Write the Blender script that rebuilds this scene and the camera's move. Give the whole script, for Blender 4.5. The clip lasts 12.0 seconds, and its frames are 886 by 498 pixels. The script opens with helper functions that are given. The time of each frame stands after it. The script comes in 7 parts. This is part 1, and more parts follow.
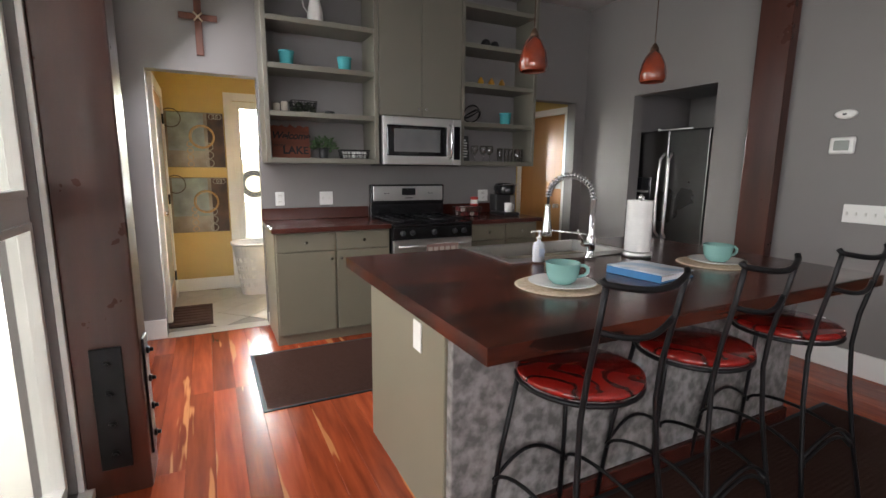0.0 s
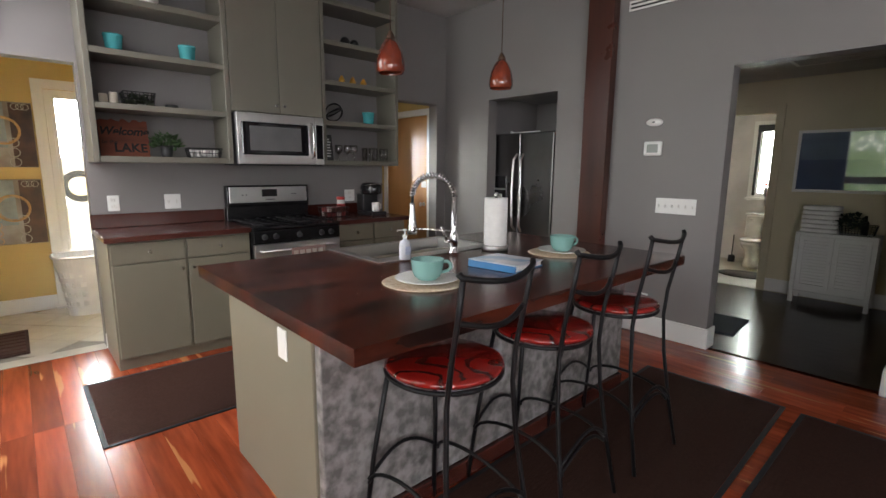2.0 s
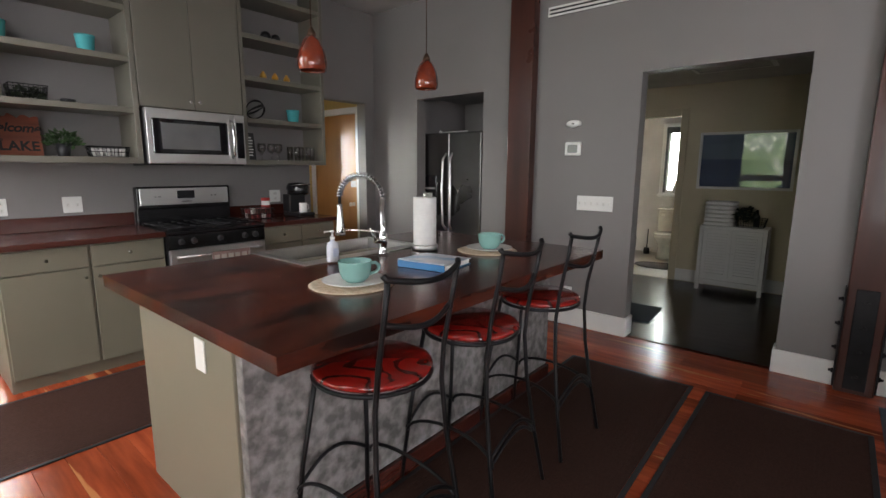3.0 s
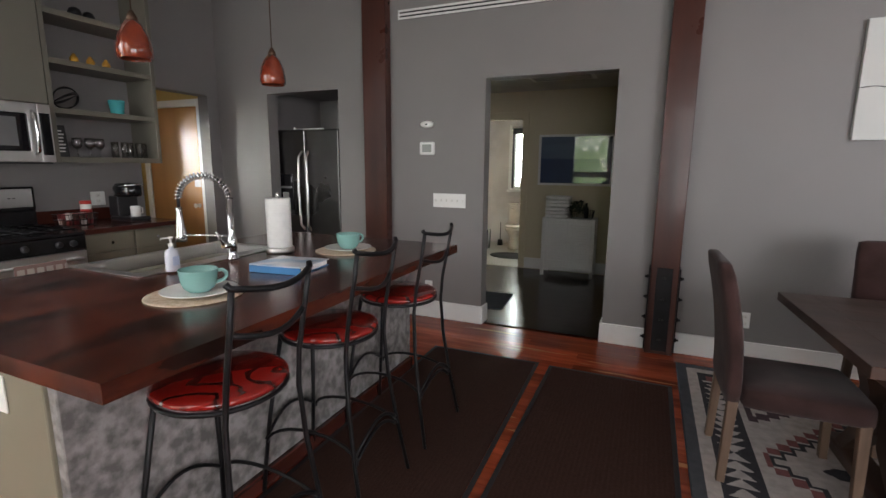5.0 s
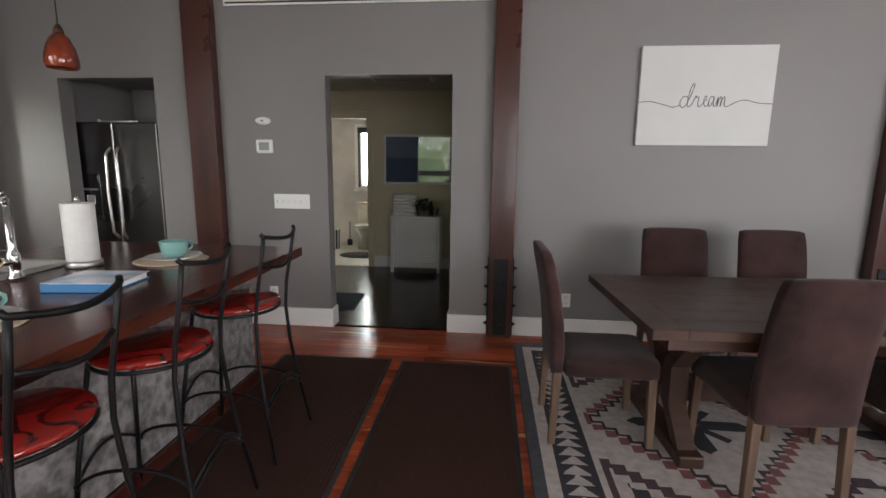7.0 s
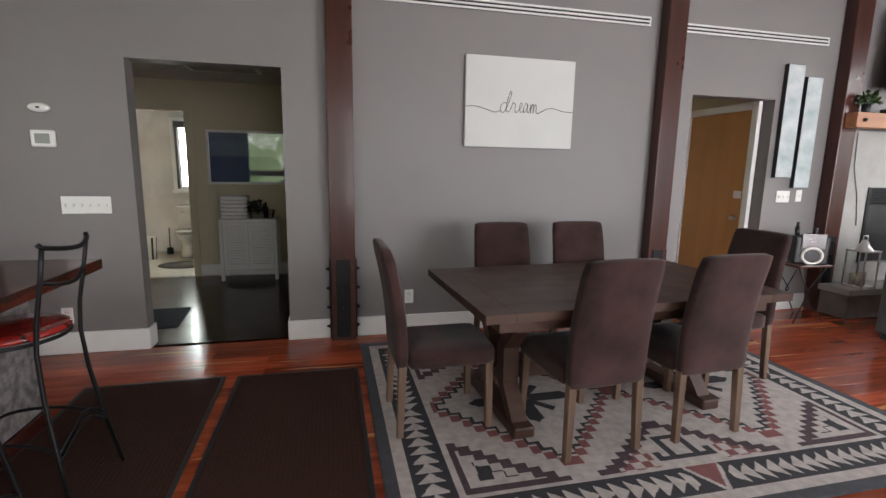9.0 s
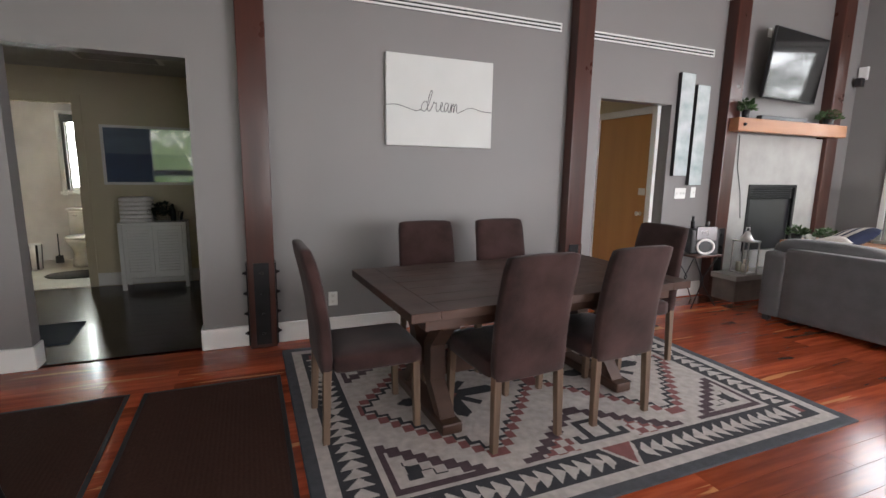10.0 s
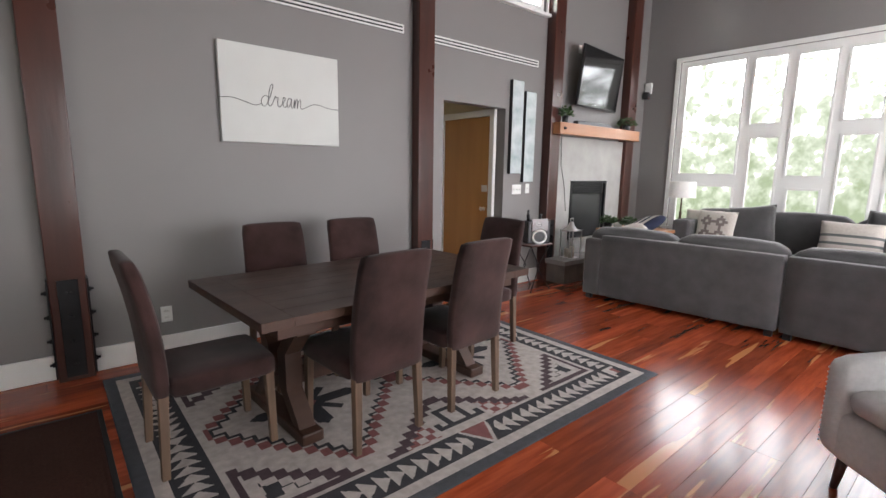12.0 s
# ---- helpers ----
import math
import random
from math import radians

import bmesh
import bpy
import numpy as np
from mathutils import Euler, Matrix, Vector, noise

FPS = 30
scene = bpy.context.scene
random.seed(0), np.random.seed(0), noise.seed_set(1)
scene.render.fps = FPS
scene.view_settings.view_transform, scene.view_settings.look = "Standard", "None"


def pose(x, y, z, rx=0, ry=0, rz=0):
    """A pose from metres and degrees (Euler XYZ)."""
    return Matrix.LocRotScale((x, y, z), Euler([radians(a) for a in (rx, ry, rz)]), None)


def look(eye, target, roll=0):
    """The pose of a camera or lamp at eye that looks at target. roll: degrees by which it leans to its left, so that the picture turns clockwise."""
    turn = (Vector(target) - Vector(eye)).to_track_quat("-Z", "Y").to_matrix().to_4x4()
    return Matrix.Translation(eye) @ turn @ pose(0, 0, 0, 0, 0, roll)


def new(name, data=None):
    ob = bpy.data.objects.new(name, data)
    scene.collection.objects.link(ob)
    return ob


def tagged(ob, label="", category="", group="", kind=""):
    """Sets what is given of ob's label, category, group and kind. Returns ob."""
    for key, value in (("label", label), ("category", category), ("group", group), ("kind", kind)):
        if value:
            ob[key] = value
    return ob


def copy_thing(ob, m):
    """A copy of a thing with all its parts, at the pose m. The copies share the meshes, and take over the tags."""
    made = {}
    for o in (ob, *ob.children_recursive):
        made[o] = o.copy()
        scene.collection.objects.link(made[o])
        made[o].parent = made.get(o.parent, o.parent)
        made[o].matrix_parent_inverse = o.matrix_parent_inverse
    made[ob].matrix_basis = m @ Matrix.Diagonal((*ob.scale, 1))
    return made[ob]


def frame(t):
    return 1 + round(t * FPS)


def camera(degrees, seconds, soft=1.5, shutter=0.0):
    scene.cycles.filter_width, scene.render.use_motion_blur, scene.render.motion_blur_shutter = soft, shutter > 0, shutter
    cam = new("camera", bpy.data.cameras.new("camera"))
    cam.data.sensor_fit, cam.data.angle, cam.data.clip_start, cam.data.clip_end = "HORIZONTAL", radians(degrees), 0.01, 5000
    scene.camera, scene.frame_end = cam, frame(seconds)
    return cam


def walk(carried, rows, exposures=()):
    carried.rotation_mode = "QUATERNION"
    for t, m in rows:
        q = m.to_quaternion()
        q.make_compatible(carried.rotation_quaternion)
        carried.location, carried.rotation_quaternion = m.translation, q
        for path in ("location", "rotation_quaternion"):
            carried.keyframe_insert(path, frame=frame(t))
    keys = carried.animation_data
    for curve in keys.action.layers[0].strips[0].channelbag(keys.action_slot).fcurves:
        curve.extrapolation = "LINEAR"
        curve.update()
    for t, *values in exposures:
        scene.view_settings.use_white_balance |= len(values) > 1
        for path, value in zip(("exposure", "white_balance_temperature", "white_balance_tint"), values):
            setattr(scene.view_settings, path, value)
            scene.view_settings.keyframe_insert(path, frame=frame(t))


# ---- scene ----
cam = camera(86.4, 12.0)
PATH = [
    (0, (0.144, -0.008, 1.386), (-1.62, 0.873, 1.051), 0.6),
    (0.5, (0.143, 0.003, 1.381), (-1.56, 0.998, 1.05), 0.6),
    (1, (0.151, 0.003, 1.384), (-1.479, 1.114, 1.052), 0.6),
    (1.5, (0.158, 0.008, 1.386), (-1.391, 1.228, 1.053), 0.5),
    (2, (0.174, 0.008, 1.392), (-1.288, 1.331, 1.058), 0.5),
    (2.5, (0.2, 0.005, 1.4), (-1.167, 1.426, 1.062), 0.4),
    (3, (0.196, 0.027, 1.399), (-1.066, 1.541, 1.062), 0.4),
    (5, (0.258, 0.022, 1.417), (-0.529, 1.828, 1.071), 0.5),
    (5.5, (0.271, 0.025, 1.418), (-0.38, 1.885, 1.073), 0.5),
    (6, (0.282, 0.028, 1.418), (-0.224, 1.932, 1.074), 0.4),
    (6.5, (0.297, 0.03, 1.426), (-0.056, 1.967, 1.079), 0.6),
    (7, (0.293, 0.023, 1.424), (0.104, 1.984, 1.079), 0.7),
    (9, (0.323, 0.04, 1.41), (0.78, 1.959, 1.077), 1.0),
    (9.5, (0.335, 0.05, 1.403), (0.944, 1.926, 1.073), 1.1),
    (10, (0.338, 0.05, 1.403), (1.092, 1.873, 1.074), 1.0),
    (10.5, (0.337, 0.046, 1.404), (1.228, 1.806, 1.076), 1.0),
    (11, (0.341, 0.043, 1.407), (1.363, 1.731, 1.078), 1.0),
    (11.5, (0.346, 0.051, 1.405), (1.497, 1.654, 1.078), 0.9),
    (12, (0.349, 0.047, 1.407), (1.62, 1.556, 1.08), 0.9),
]
walk(cam, [(t, look(e, g, r)) for t, e, g, r in PATH], [(0, 0.10), (2.5, 0.06), (5, 0.04), (7, 0.08), (9.5, 0.2), (12, 0.2)])

# ---------------------------------------------------------------- world and light
world = bpy.data.worlds.new("world")
scene.world = world
world.use_nodes = True
wn = world.node_tree
sky = wn.nodes.new("ShaderNodeTexSky")
sky.sky_type = 'NISHITA'
sky.sun_disc = False
sky.sun_elevation = radians(48)
sky.sun_rotation = radians(160)
sky.dust_density = 4.0
wn.nodes["Background"].inputs[1].default_value = 0.12
wn.links.new(sky.outputs[0], wn.nodes["Background"].inputs[0])

sun_data = bpy.data.lights.new("sun", 'SUN')
sun_data.energy = 1.0
sun_data.angle = radians(25)
sun_data.color = (1.0, 0.97, 0.93)
sun = new("sun", sun_data)
sun.matrix_world = look((3, -12, 13), (1, 0, 0))


def window_light(name, centre, size_x, size_y, watts, rx, rz, colour=(0.97, 0.945, 1.0)):
    """An area lamp laid in a wall opening, in place of the sky's light."""
    d = bpy.data.lights.new(name, 'AREA')
    d.shape, d.size, d.size_y, d.energy, d.color = 'RECTANGLE', size_x, size_y, watts, colour
    ob = new(name, d)
    ob.matrix_world = pose(*centre, rx, 0, rz)
    return ob


window_light("kitchen_window_light", (-3.16, -0.69, 1.60), 1.40, 2.70, 42, 46, 8)
# Added lamp that brightens the lobby through an unseen opening; no window known there.
window_light("lobby_fill_light", (-5.64, 2.95, 1.55), 0.36, 0.66, 0.5, 90, -90)
# The next two stand in for daylight through added windows, out of view.
window_light("dining_fill_light", (1.80, -2.59, 1.55), 2.36, 1.96, 70, 84, 0)
window_light("living_fill_light", (5.20, -2.59, 1.55), 2.76, 1.96, 285, 84, 0)


# ---------------------------------------------------------------- mesh helpers
def box(bm, x0, y0, z0, x1, y1, z1, bevel=0.0, seg=1):
    r = bmesh.ops.create_cube(bm, size=1.0)
    vs = r["verts"]
    for v in vs:
        v.co = Vector(((x0 + x1) / 2 + v.co.x * (x1 - x0), (y0 + y1) / 2 + v.co.y * (y1 - y0), (z0 + z1) / 2 + v.co.z * (z1 - z0)))
    if bevel > 0:
        es = list({e for v in vs for e in v.link_edges})
        bmesh.ops.bevel(bm, geom=es, offset=bevel, segments=seg, profile=0.5, affect='EDGES')
    return bm


def tube(bm, pts, r, n=8, closed=False, caps=True):
    """A round bar along points; r is one radius or one for each point."""
    pts = [Vector(p) for p in pts]
    rs = r if isinstance(r, (list, tuple)) else [r] * len(pts)
    rings = []
    m = len(pts)
    prev = None
    for i, p in enumerate(pts):
        if closed:
            d = pts[(i + 1) % m] - pts[i - 1]
        else:
            d = pts[min(i + 1, m - 1)] - pts[max(i - 1, 0)]
        d.normalize()
        if prev is None:
            a = Vector((0, 0, 1)) if abs(d.z) < 0.9 else Vector((1, 0, 0))
            u = d.cross(a).normalized()
        else:
            u = (prev - d * prev.dot(d)).normalized()
        prev = u
        w = d.cross(u)
        rings.append([bm.verts.new(p + (u * math.cos(2 * math.pi * k / n) + w * math.sin(2 * math.pi * k / n)) * rs[i]) for k in range(n)])
    for i in range(m if closed else m - 1):
        a, b = rings[i], rings[(i + 1) % m]
        for k in range(n):
            f = bm.faces.new((a[k], a[(k + 1) % n], b[(k + 1) % n], b[k]))
            f.smooth = True
    if caps and not closed:
        bm.faces.new(list(reversed(rings[0])))
        bm.faces.new(rings[-1])
    return bm


def lathe(bm, profile, n=24, cx=0, cy=0, cz=0, squash=(1, 1)):
    """Turns (radius, height) pairs round the upright axis."""
    rings = []
    for r, z in profile:
        if r < 1e-5:
            rings.append([bm.verts.new((cx, cy, cz + z))])
        else:
            rings.append([bm.verts.new((cx + r * squash[0] * math.cos(2 * math.pi * k / n), cy + r * squash[1] * math.sin(2 * math.pi * k / n), cz + z)) for k in range(n)])
    for a, b in zip(rings, rings[1:]):
        for k in range(n):
            k2 = (k + 1) % n
            if len(a) == 1 and len(b) == 1:
                continue
            if len(a) == 1:
                f = bm.faces.new((a[0], b[k2], b[k]))
            elif len(b) == 1:
                f = bm.faces.new((a[k], a[k2], b[0]))
            else:
                f = bm.faces.new((a[k], a[k2], b[k2], b[k]))
            f.smooth = True
    return bm


def prism(bm, outline, z0, z1):
    """An upright block on a flat outline."""
    a = [bm.verts.new((x, y, z0)) for x, y in outline]
    b = [bm.verts.new((x, y, z1)) for x, y in outline]
    bm.faces.new(list(reversed(a)))
    bm.faces.new(b)
    n = len(a)
    for i in range(n):
        bm.faces.new((a[i], a[(i + 1) % n], b[(i + 1) % n], b[i]))
    return bm


def mesh_of(name, bm, material):
    bmesh.ops.recalc_face_normals(bm, faces=bm.faces)
    me = bpy.data.meshes.new(name)
    bm.to_mesh(me)
    bm.free()
    for m in (material if isinstance(material, (list, tuple)) else [material]):
        me.materials.append(m)
    return me


def part(name, bm, material, parent=None, label=""):
    ob = new(name, mesh_of(name, bm, material))
    if parent is not None:
        ob.parent = parent
    if label:
        ob["label"] = label
    return ob


def thing(name, label, category, m=None, group="", kind=""):
    ob = new(name)
    ob.empty_display_size = 0.05
    if m is not None:
        ob.matrix_basis = m
    return tagged(ob, label, category, group, kind)


def solid(name, bm, material, label, category, kind="", group="", m=None):
    ob = part(name, bm, material)
    if m is not None:
        ob.matrix_basis = m
    return tagged(ob, label, category, group, kind)


def nb():
    return bmesh.new()


def soften(ob, width=0.004, seg=2):
    md = ob.modifiers.new("edge", 'BEVEL')
    md.width, md.segments, md.limit_method, md.angle_limit = width, seg, 'ANGLE', radians(40)
    return ob


# ---------------------------------------------------------------- materials
def material(name, col, rough=0.6, metal=0.0, col2=None, scale=6.0, bump=0.0, bump_scale=60.0, stretch=(1, 1, 1), spec=0.5, coat=0.0, amount=0.5, rough_var=0.0, random_value=0.0, sheen=0.0):
    m = bpy.data.materials.new(name)
    m.use_nodes = True
    nt = m.node_tree
    p = nt.nodes["Principled BSDF"]
    p.inputs["Roughness"].default_value = rough
    p.inputs["Metallic"].default_value = metal
    p.inputs["Specular IOR Level"].default_value = spec
    p.inputs["Coat Weight"].default_value = coat
    p.inputs["Sheen Weight"].default_value = sheen
    tc = nt.nodes.new("ShaderNodeTexCoord")
    mp = nt.nodes.new("ShaderNodeMapping")
    mp.inputs["Scale"].default_value = stretch
    nt.links.new(tc.outputs["Object"], mp.inputs["Vector"])
    n1 = nt.nodes.new("ShaderNodeTexNoise")
    n1.inputs["Scale"].default_value = scale
    n1.inputs["Detail"].default_value = 6
    nt.links.new(mp.outputs[0], n1.inputs["Vector"])
    c2 = col2 or tuple(c * 0.82 for c in col)
    ramp = nt.nodes.new("ShaderNodeValToRGB")
    ramp.color_ramp.elements[0].position = 0.5 - amount * 0.4
    ramp.color_ramp.elements[1].position = 0.5 + amount * 0.4
    ramp.color_ramp.elements[0].color = (*c2, 1)
    ramp.color_ramp.elements[1].color = (*col, 1)
    nt.links.new(n1.outputs[0], ramp.inputs[0])
    out = ramp.outputs[0]
    if random_value:
        oi = nt.nodes.new("ShaderNodeObjectInfo")
        mr = nt.nodes.new("ShaderNodeMapRange")
        mr.inputs[3].default_value, mr.inputs[4].default_value = 1 - random_value, 1 + random_value
        nt.links.new(oi.outputs["Random"], mr.inputs[0])
        hs = nt.nodes.new("ShaderNodeHueSaturation")
        nt.links.new(mr.outputs[0], hs.inputs["Value"])
        nt.links.new(out, hs.inputs["Color"])
        out = hs.outputs[0]
    nt.links.new(out, p.inputs["Base Color"])
    if rough_var:
        n3 = nt.nodes.new("ShaderNodeTexNoise")
        n3.inputs["Scale"].default_value = scale * 0.7
        n3.inputs["Detail"].default_value = 4
        nt.links.new(tc.outputs["Object"], n3.inputs["Vector"])
        mr = nt.nodes.new("ShaderNodeMapRange")
        mr.inputs[3].default_value, mr.inputs[4].default_value = max(rough - rough_var, 0.02), rough + rough_var
        nt.links.new(n3.outputs[0], mr.inputs[0])
        nt.links.new(mr.outputs[0], p.inputs["Roughness"])
    if bump:
        n2 = nt.nodes.new("ShaderNodeTexNoise")
        n2.inputs["Scale"].default_value = bump_scale
        n2.inputs["Detail"].default_value = 4
        nt.links.new(mp.outputs[0], n2.inputs["Vector"])
        b = nt.nodes.new("ShaderNodeBump")
        b.inputs["Strength"].default_value = bump
        b.inputs["Distance"].default_value = 0.004
        nt.links.new(n2.outputs[0], b.inputs["Height"])
        nt.links.new(b.outputs[0], p.inputs["Normal"])
    return m


def wood(name, dark, light, rough=0.35, along='X', scale=3.0, coat=0.0, bump=0.15, random_value=0.0):
    s = {'X': (0.12, 1, 1), 'Y': (1, 0.12, 1), 'Z': (1, 1, 0.12)}[along]
    return material(name, light, rough, 0, dark, scale * 4, bump, scale * 14, s, 0.5, coat, 0.7, rough * 0.25, random_value)


def glow(name, col, strength):
    m = bpy.data.materials.new(name)
    m.use_nodes = True
    nt = m.node_tree
    nt.nodes.clear()
    e = nt.nodes.new("ShaderNodeEmission")
    e.inputs[0].default_value, e.inputs[1].default_value = (*col, 1), strength
    o = nt.nodes.new("ShaderNodeOutputMaterial")
    nt.links.new(e.outputs[0], o.inputs[0])
    return m


def glass(name, col=(1, 1, 1), rough=0.0, ior=1.45):
    m = bpy.data.materials.new(name)
    m.use_nodes = True
    p = m.node_tree.nodes["Principled BSDF"]
    p.inputs["Base Color"].default_value = (*col, 1)
    p.inputs["Roughness"].default_value = rough
    p.inputs["Transmission Weight"].default_value = 1.0
    p.inputs["IOR"].default_value = ior
    return m


def pane_glass(name, edge=0.25, power=4.0, face=0.03):
    """Thin clear glazing: mostly clear, with a faint gloss."""
    m = bpy.data.materials.new(name)
    m.use_nodes = True
    nt = m.node_tree
    nt.nodes.clear()
    t = nt.nodes.new("ShaderNodeBsdfTransparent")
    g = nt.nodes.new("ShaderNodeBsdfGlossy")
    g.inputs["Roughness"].default_value = 0.02
    lw = nt.nodes.new("ShaderNodeLayerWeight")
    lw.inputs[0].default_value = 0.5
    pw_ = nt.nodes.new("ShaderNodeMath")
    pw_.operation = 'POWER'
    pw_.inputs[1].default_value = power
    nt.links.new(lw.outputs["Facing"], pw_.inputs[0])
    fr = nt.nodes.new("ShaderNodeMath")
    fr.operation = 'MULTIPLY_ADD'
    fr.inputs[1].default_value = edge
    fr.inputs[2].default_value = face
    nt.links.new(pw_.outputs[0], fr.inputs[0])
    mx = nt.nodes.new("ShaderNodeMixShader")
    o = nt.nodes.new("ShaderNodeOutputMaterial")
    nt.links.new(fr.outputs[0], mx.inputs[0])
    nt.links.new(t.outputs[0], mx.inputs[1])
    nt.links.new(g.outputs[0], mx.inputs[2])
    nt.links.new(mx.outputs[0], o.inputs[0])
    return m


def plank_material(name="hardwood_plank", dark=(0.20, 0.034, 0.013), light=(0.39, 0.076, 0.027), sapwood=(0.50, 0.20, 0.075)):
    """Red tropical hardwood with pale sapwood streaks, a satin lacquer."""
    m = bpy.data.materials.new(name)
    m.use_nodes = True
    nt = m.node_tree
    p = nt.nodes["Principled BSDF"]
    tc = nt.nodes.new("ShaderNodeTexCoord")
    oi = nt.nodes.new("ShaderNodeObjectInfo")
    off = nt.nodes.new("ShaderNodeVectorMath")
    off.operation = 'MULTIPLY_ADD'
    nt.links.new(oi.outputs["Random"], off.inputs[0])
    off.inputs[1].default_value = (37, 53, 71)
    nt.links.new(tc.outputs["Object"], off.inputs[2])
    mp = nt.nodes.new("ShaderNodeMapping")
    mp.inputs["Scale"].default_value = (0.10, 1, 1)
    nt.links.new(off.outputs[0], mp.inputs["Vector"])
    grain = nt.nodes.new("ShaderNodeTexNoise")
    grain.inputs["Scale"].default_value, grain.inputs["Detail"].default_value = 26, 7
    nt.links.new(mp.outputs[0], grain.inputs["Vector"])
    mp2 = nt.nodes.new("ShaderNodeMapping")
    mp2.inputs["Scale"].default_value = (0.085, 1, 1)
    nt.links.new(off.outputs[0], mp2.inputs["Vector"])
    sap = nt.nodes.new("ShaderNodeTexNoise")
    sap.inputs["Scale"].default_value, sap.inputs["Detail"].default_value = 9.0, 3
    nt.links.new(mp2.outputs[0], sap.inputs["Vector"])
    red = nt.nodes.new("ShaderNodeValToRGB")
    red.color_ramp.elements[0].color = (*dark, 1)
    red.color_ramp.elements[1].color = (*light, 1)
    red.color_ramp.elements[0].position, red.color_ramp.elements[1].position = 0.28, 0.72
    nt.links.new(grain.outputs[0], red.inputs[0])
    hs = nt.nodes.new("ShaderNodeHueSaturation")
    mr = nt.nodes.new("ShaderNodeMapRange")
    mr.inputs[3].default_value, mr.inputs[4].default_value = 0.60, 1.34
    nt.links.new(oi.outputs["Random"], mr.inputs[0])
    nt.links.new(mr.outputs[0], hs.inputs["Value"])
    nt.links.new(red.outputs[0], hs.inputs["Color"])
    mask = nt.nodes.new("ShaderNodeValToRGB")
    mask.color_ramp.elements[0].position, mask.color_ramp.elements[1].position = 0.635, 0.655
    nt.links.new(sap.outputs[0], mask.inputs[0])
    mix = nt.nodes.new("ShaderNodeMix")
    mix.data_type = 'RGBA'
    nt.links.new(mask.outputs[0], mix.inputs[0])
    nt.links.new(hs.outputs[0], mix.inputs[6])
    mix.inputs[7].default_value = (*sapwood, 1)
    nt.links.new(mix.outputs[2], p.inputs["Base Color"])
    rr = nt.nodes.new("ShaderNodeMapRange")
    rr.inputs[3].default_value, rr.inputs[4].default_value = 0.17, 0.30
    p.inputs["Coat Weight"].default_value, p.inputs["Coat Roughness"].default_value = 0.14, 0.09
    p.inputs["Specular IOR Level"].default_value = 0.24
    wear = nt.nodes.new("ShaderNodeTexNoise")
    wear.inputs["Scale"].default_value, wear.inputs["Detail"].default_value = 5, 5
    nt.links.new(off.outputs[0], wear.inputs["Vector"])
    nt.links.new(wear.outputs[0], rr.inputs[0])
    nt.links.new(rr.outputs[0], p.inputs["Roughness"])
    b = nt.nodes.new("ShaderNodeBump")
    b.inputs["Strength"].default_value, b.inputs["Distance"].default_value = 0.03, 0.002
    nt.links.new(wear.outputs[0], b.inputs["Height"])
    nt.links.new(b.outputs[0], p.inputs["Normal"])
    return m


M_WALL = material("grey_wall_paint", (0.208, 0.196, 0.193), 0.55, 0, (0.193, 0.182, 0.179), 1.2, 0.10, 220, amount=0.6)
M_CEIL = material("ceiling_paint", (0.52, 0.51, 0.49), 0.8, 0, None, 1.5, 0.08, 200, amount=0.3)
M_WHITE = material("white_trim_paint", (0.78, 0.78, 0.76), 0.38, 0, (0.72, 0.72, 0.70), 3.0, 0.03, 90)
M_YELLOW = material("ochre_wall_paint", (0.62, 0.45, 0.17), 0.6, 0, (0.57, 0.41, 0.155), 1.5, 0.08, 200)
M_HALLWALL = material("straw_wall_paint", (0.60, 0.54, 0.38), 0.6, 0, (0.56, 0.50, 0.35), 1.5, 0.08, 200)
M_BATH = material("pale_bath_paint", (0.60, 0.57, 0.55), 0.6, 0, None, 1.5, 0.05, 200, amount=0.2)
M_POST = wood("dark_timber", (0.026, 0.008, 0.005), (0.078, 0.021, 0.013), 0.30, 'Z', 2.0, 0.08, 0.25)
M_TOP = material("mahogany_worktop", (0.094, 0.020, 0.010), 0.20, 0, (0.013, 0.0045, 0.0035), 11.0, 0.04, 40, (1, 0.2, 1), amount=0.28, rough_var=0.07)
M_CTR = wood("mahogany_counter", (0.030, 0.008, 0.006), (0.095, 0.024, 0.017), 0.24, 'Y', 1.6, 0.3, 0.05)
M_CAB = material("olive_cabinet_paint", (0.205, 0.190, 0.140), 0.42, 0, (0.190, 0.176, 0.130), 2.0, 0.03, 120)
M_CABUP = material("grey_olive_cabinet_paint", (0.155, 0.147, 0.118), 0.42, 0, (0.145, 0.137, 0.110), 2.0, 0.03, 120)
M_STONE = material("grey_stucco_stone", (0.30, 0.28, 0.272), 0.75, 0, (0.12, 0.112, 0.108), 20.0, 1.0, 34, amount=0.34)
M_STEEL = material("brushed_steel", (0.74, 0.73, 0.72), 0.33, 1.0, (0.64, 0.63, 0.62), 4.0, 0.05, 300, (1, 0.05, 1), rough_var=0.05)
M_BLACKSTEEL = material("black_stainless", (0.17, 0.165, 0.165), 0.28, 1.0, (0.13, 0.125, 0.125), 2.0, rough_var=0.05)
M_CHROME = material("chrome", (0.80, 0.80, 0.80), 0.07, 1.0)
M_BLACK = material("black_enamel", (0.012, 0.012, 0.013), 0.16, 0, (0.009, 0.009, 0.01), 4.0)
M_BLACKP = material("black_plastic", (0.018, 0.018, 0.02), 0.38)
M_IRON = material("black_iron", (0.018, 0.018, 0.020), 0.42, 0.6, (0.010, 0.010, 0.011), 9.0, 0.1, 90)
M_DGLASS = material("dark_glass", (0.010, 0.010, 0.012), 0.04)
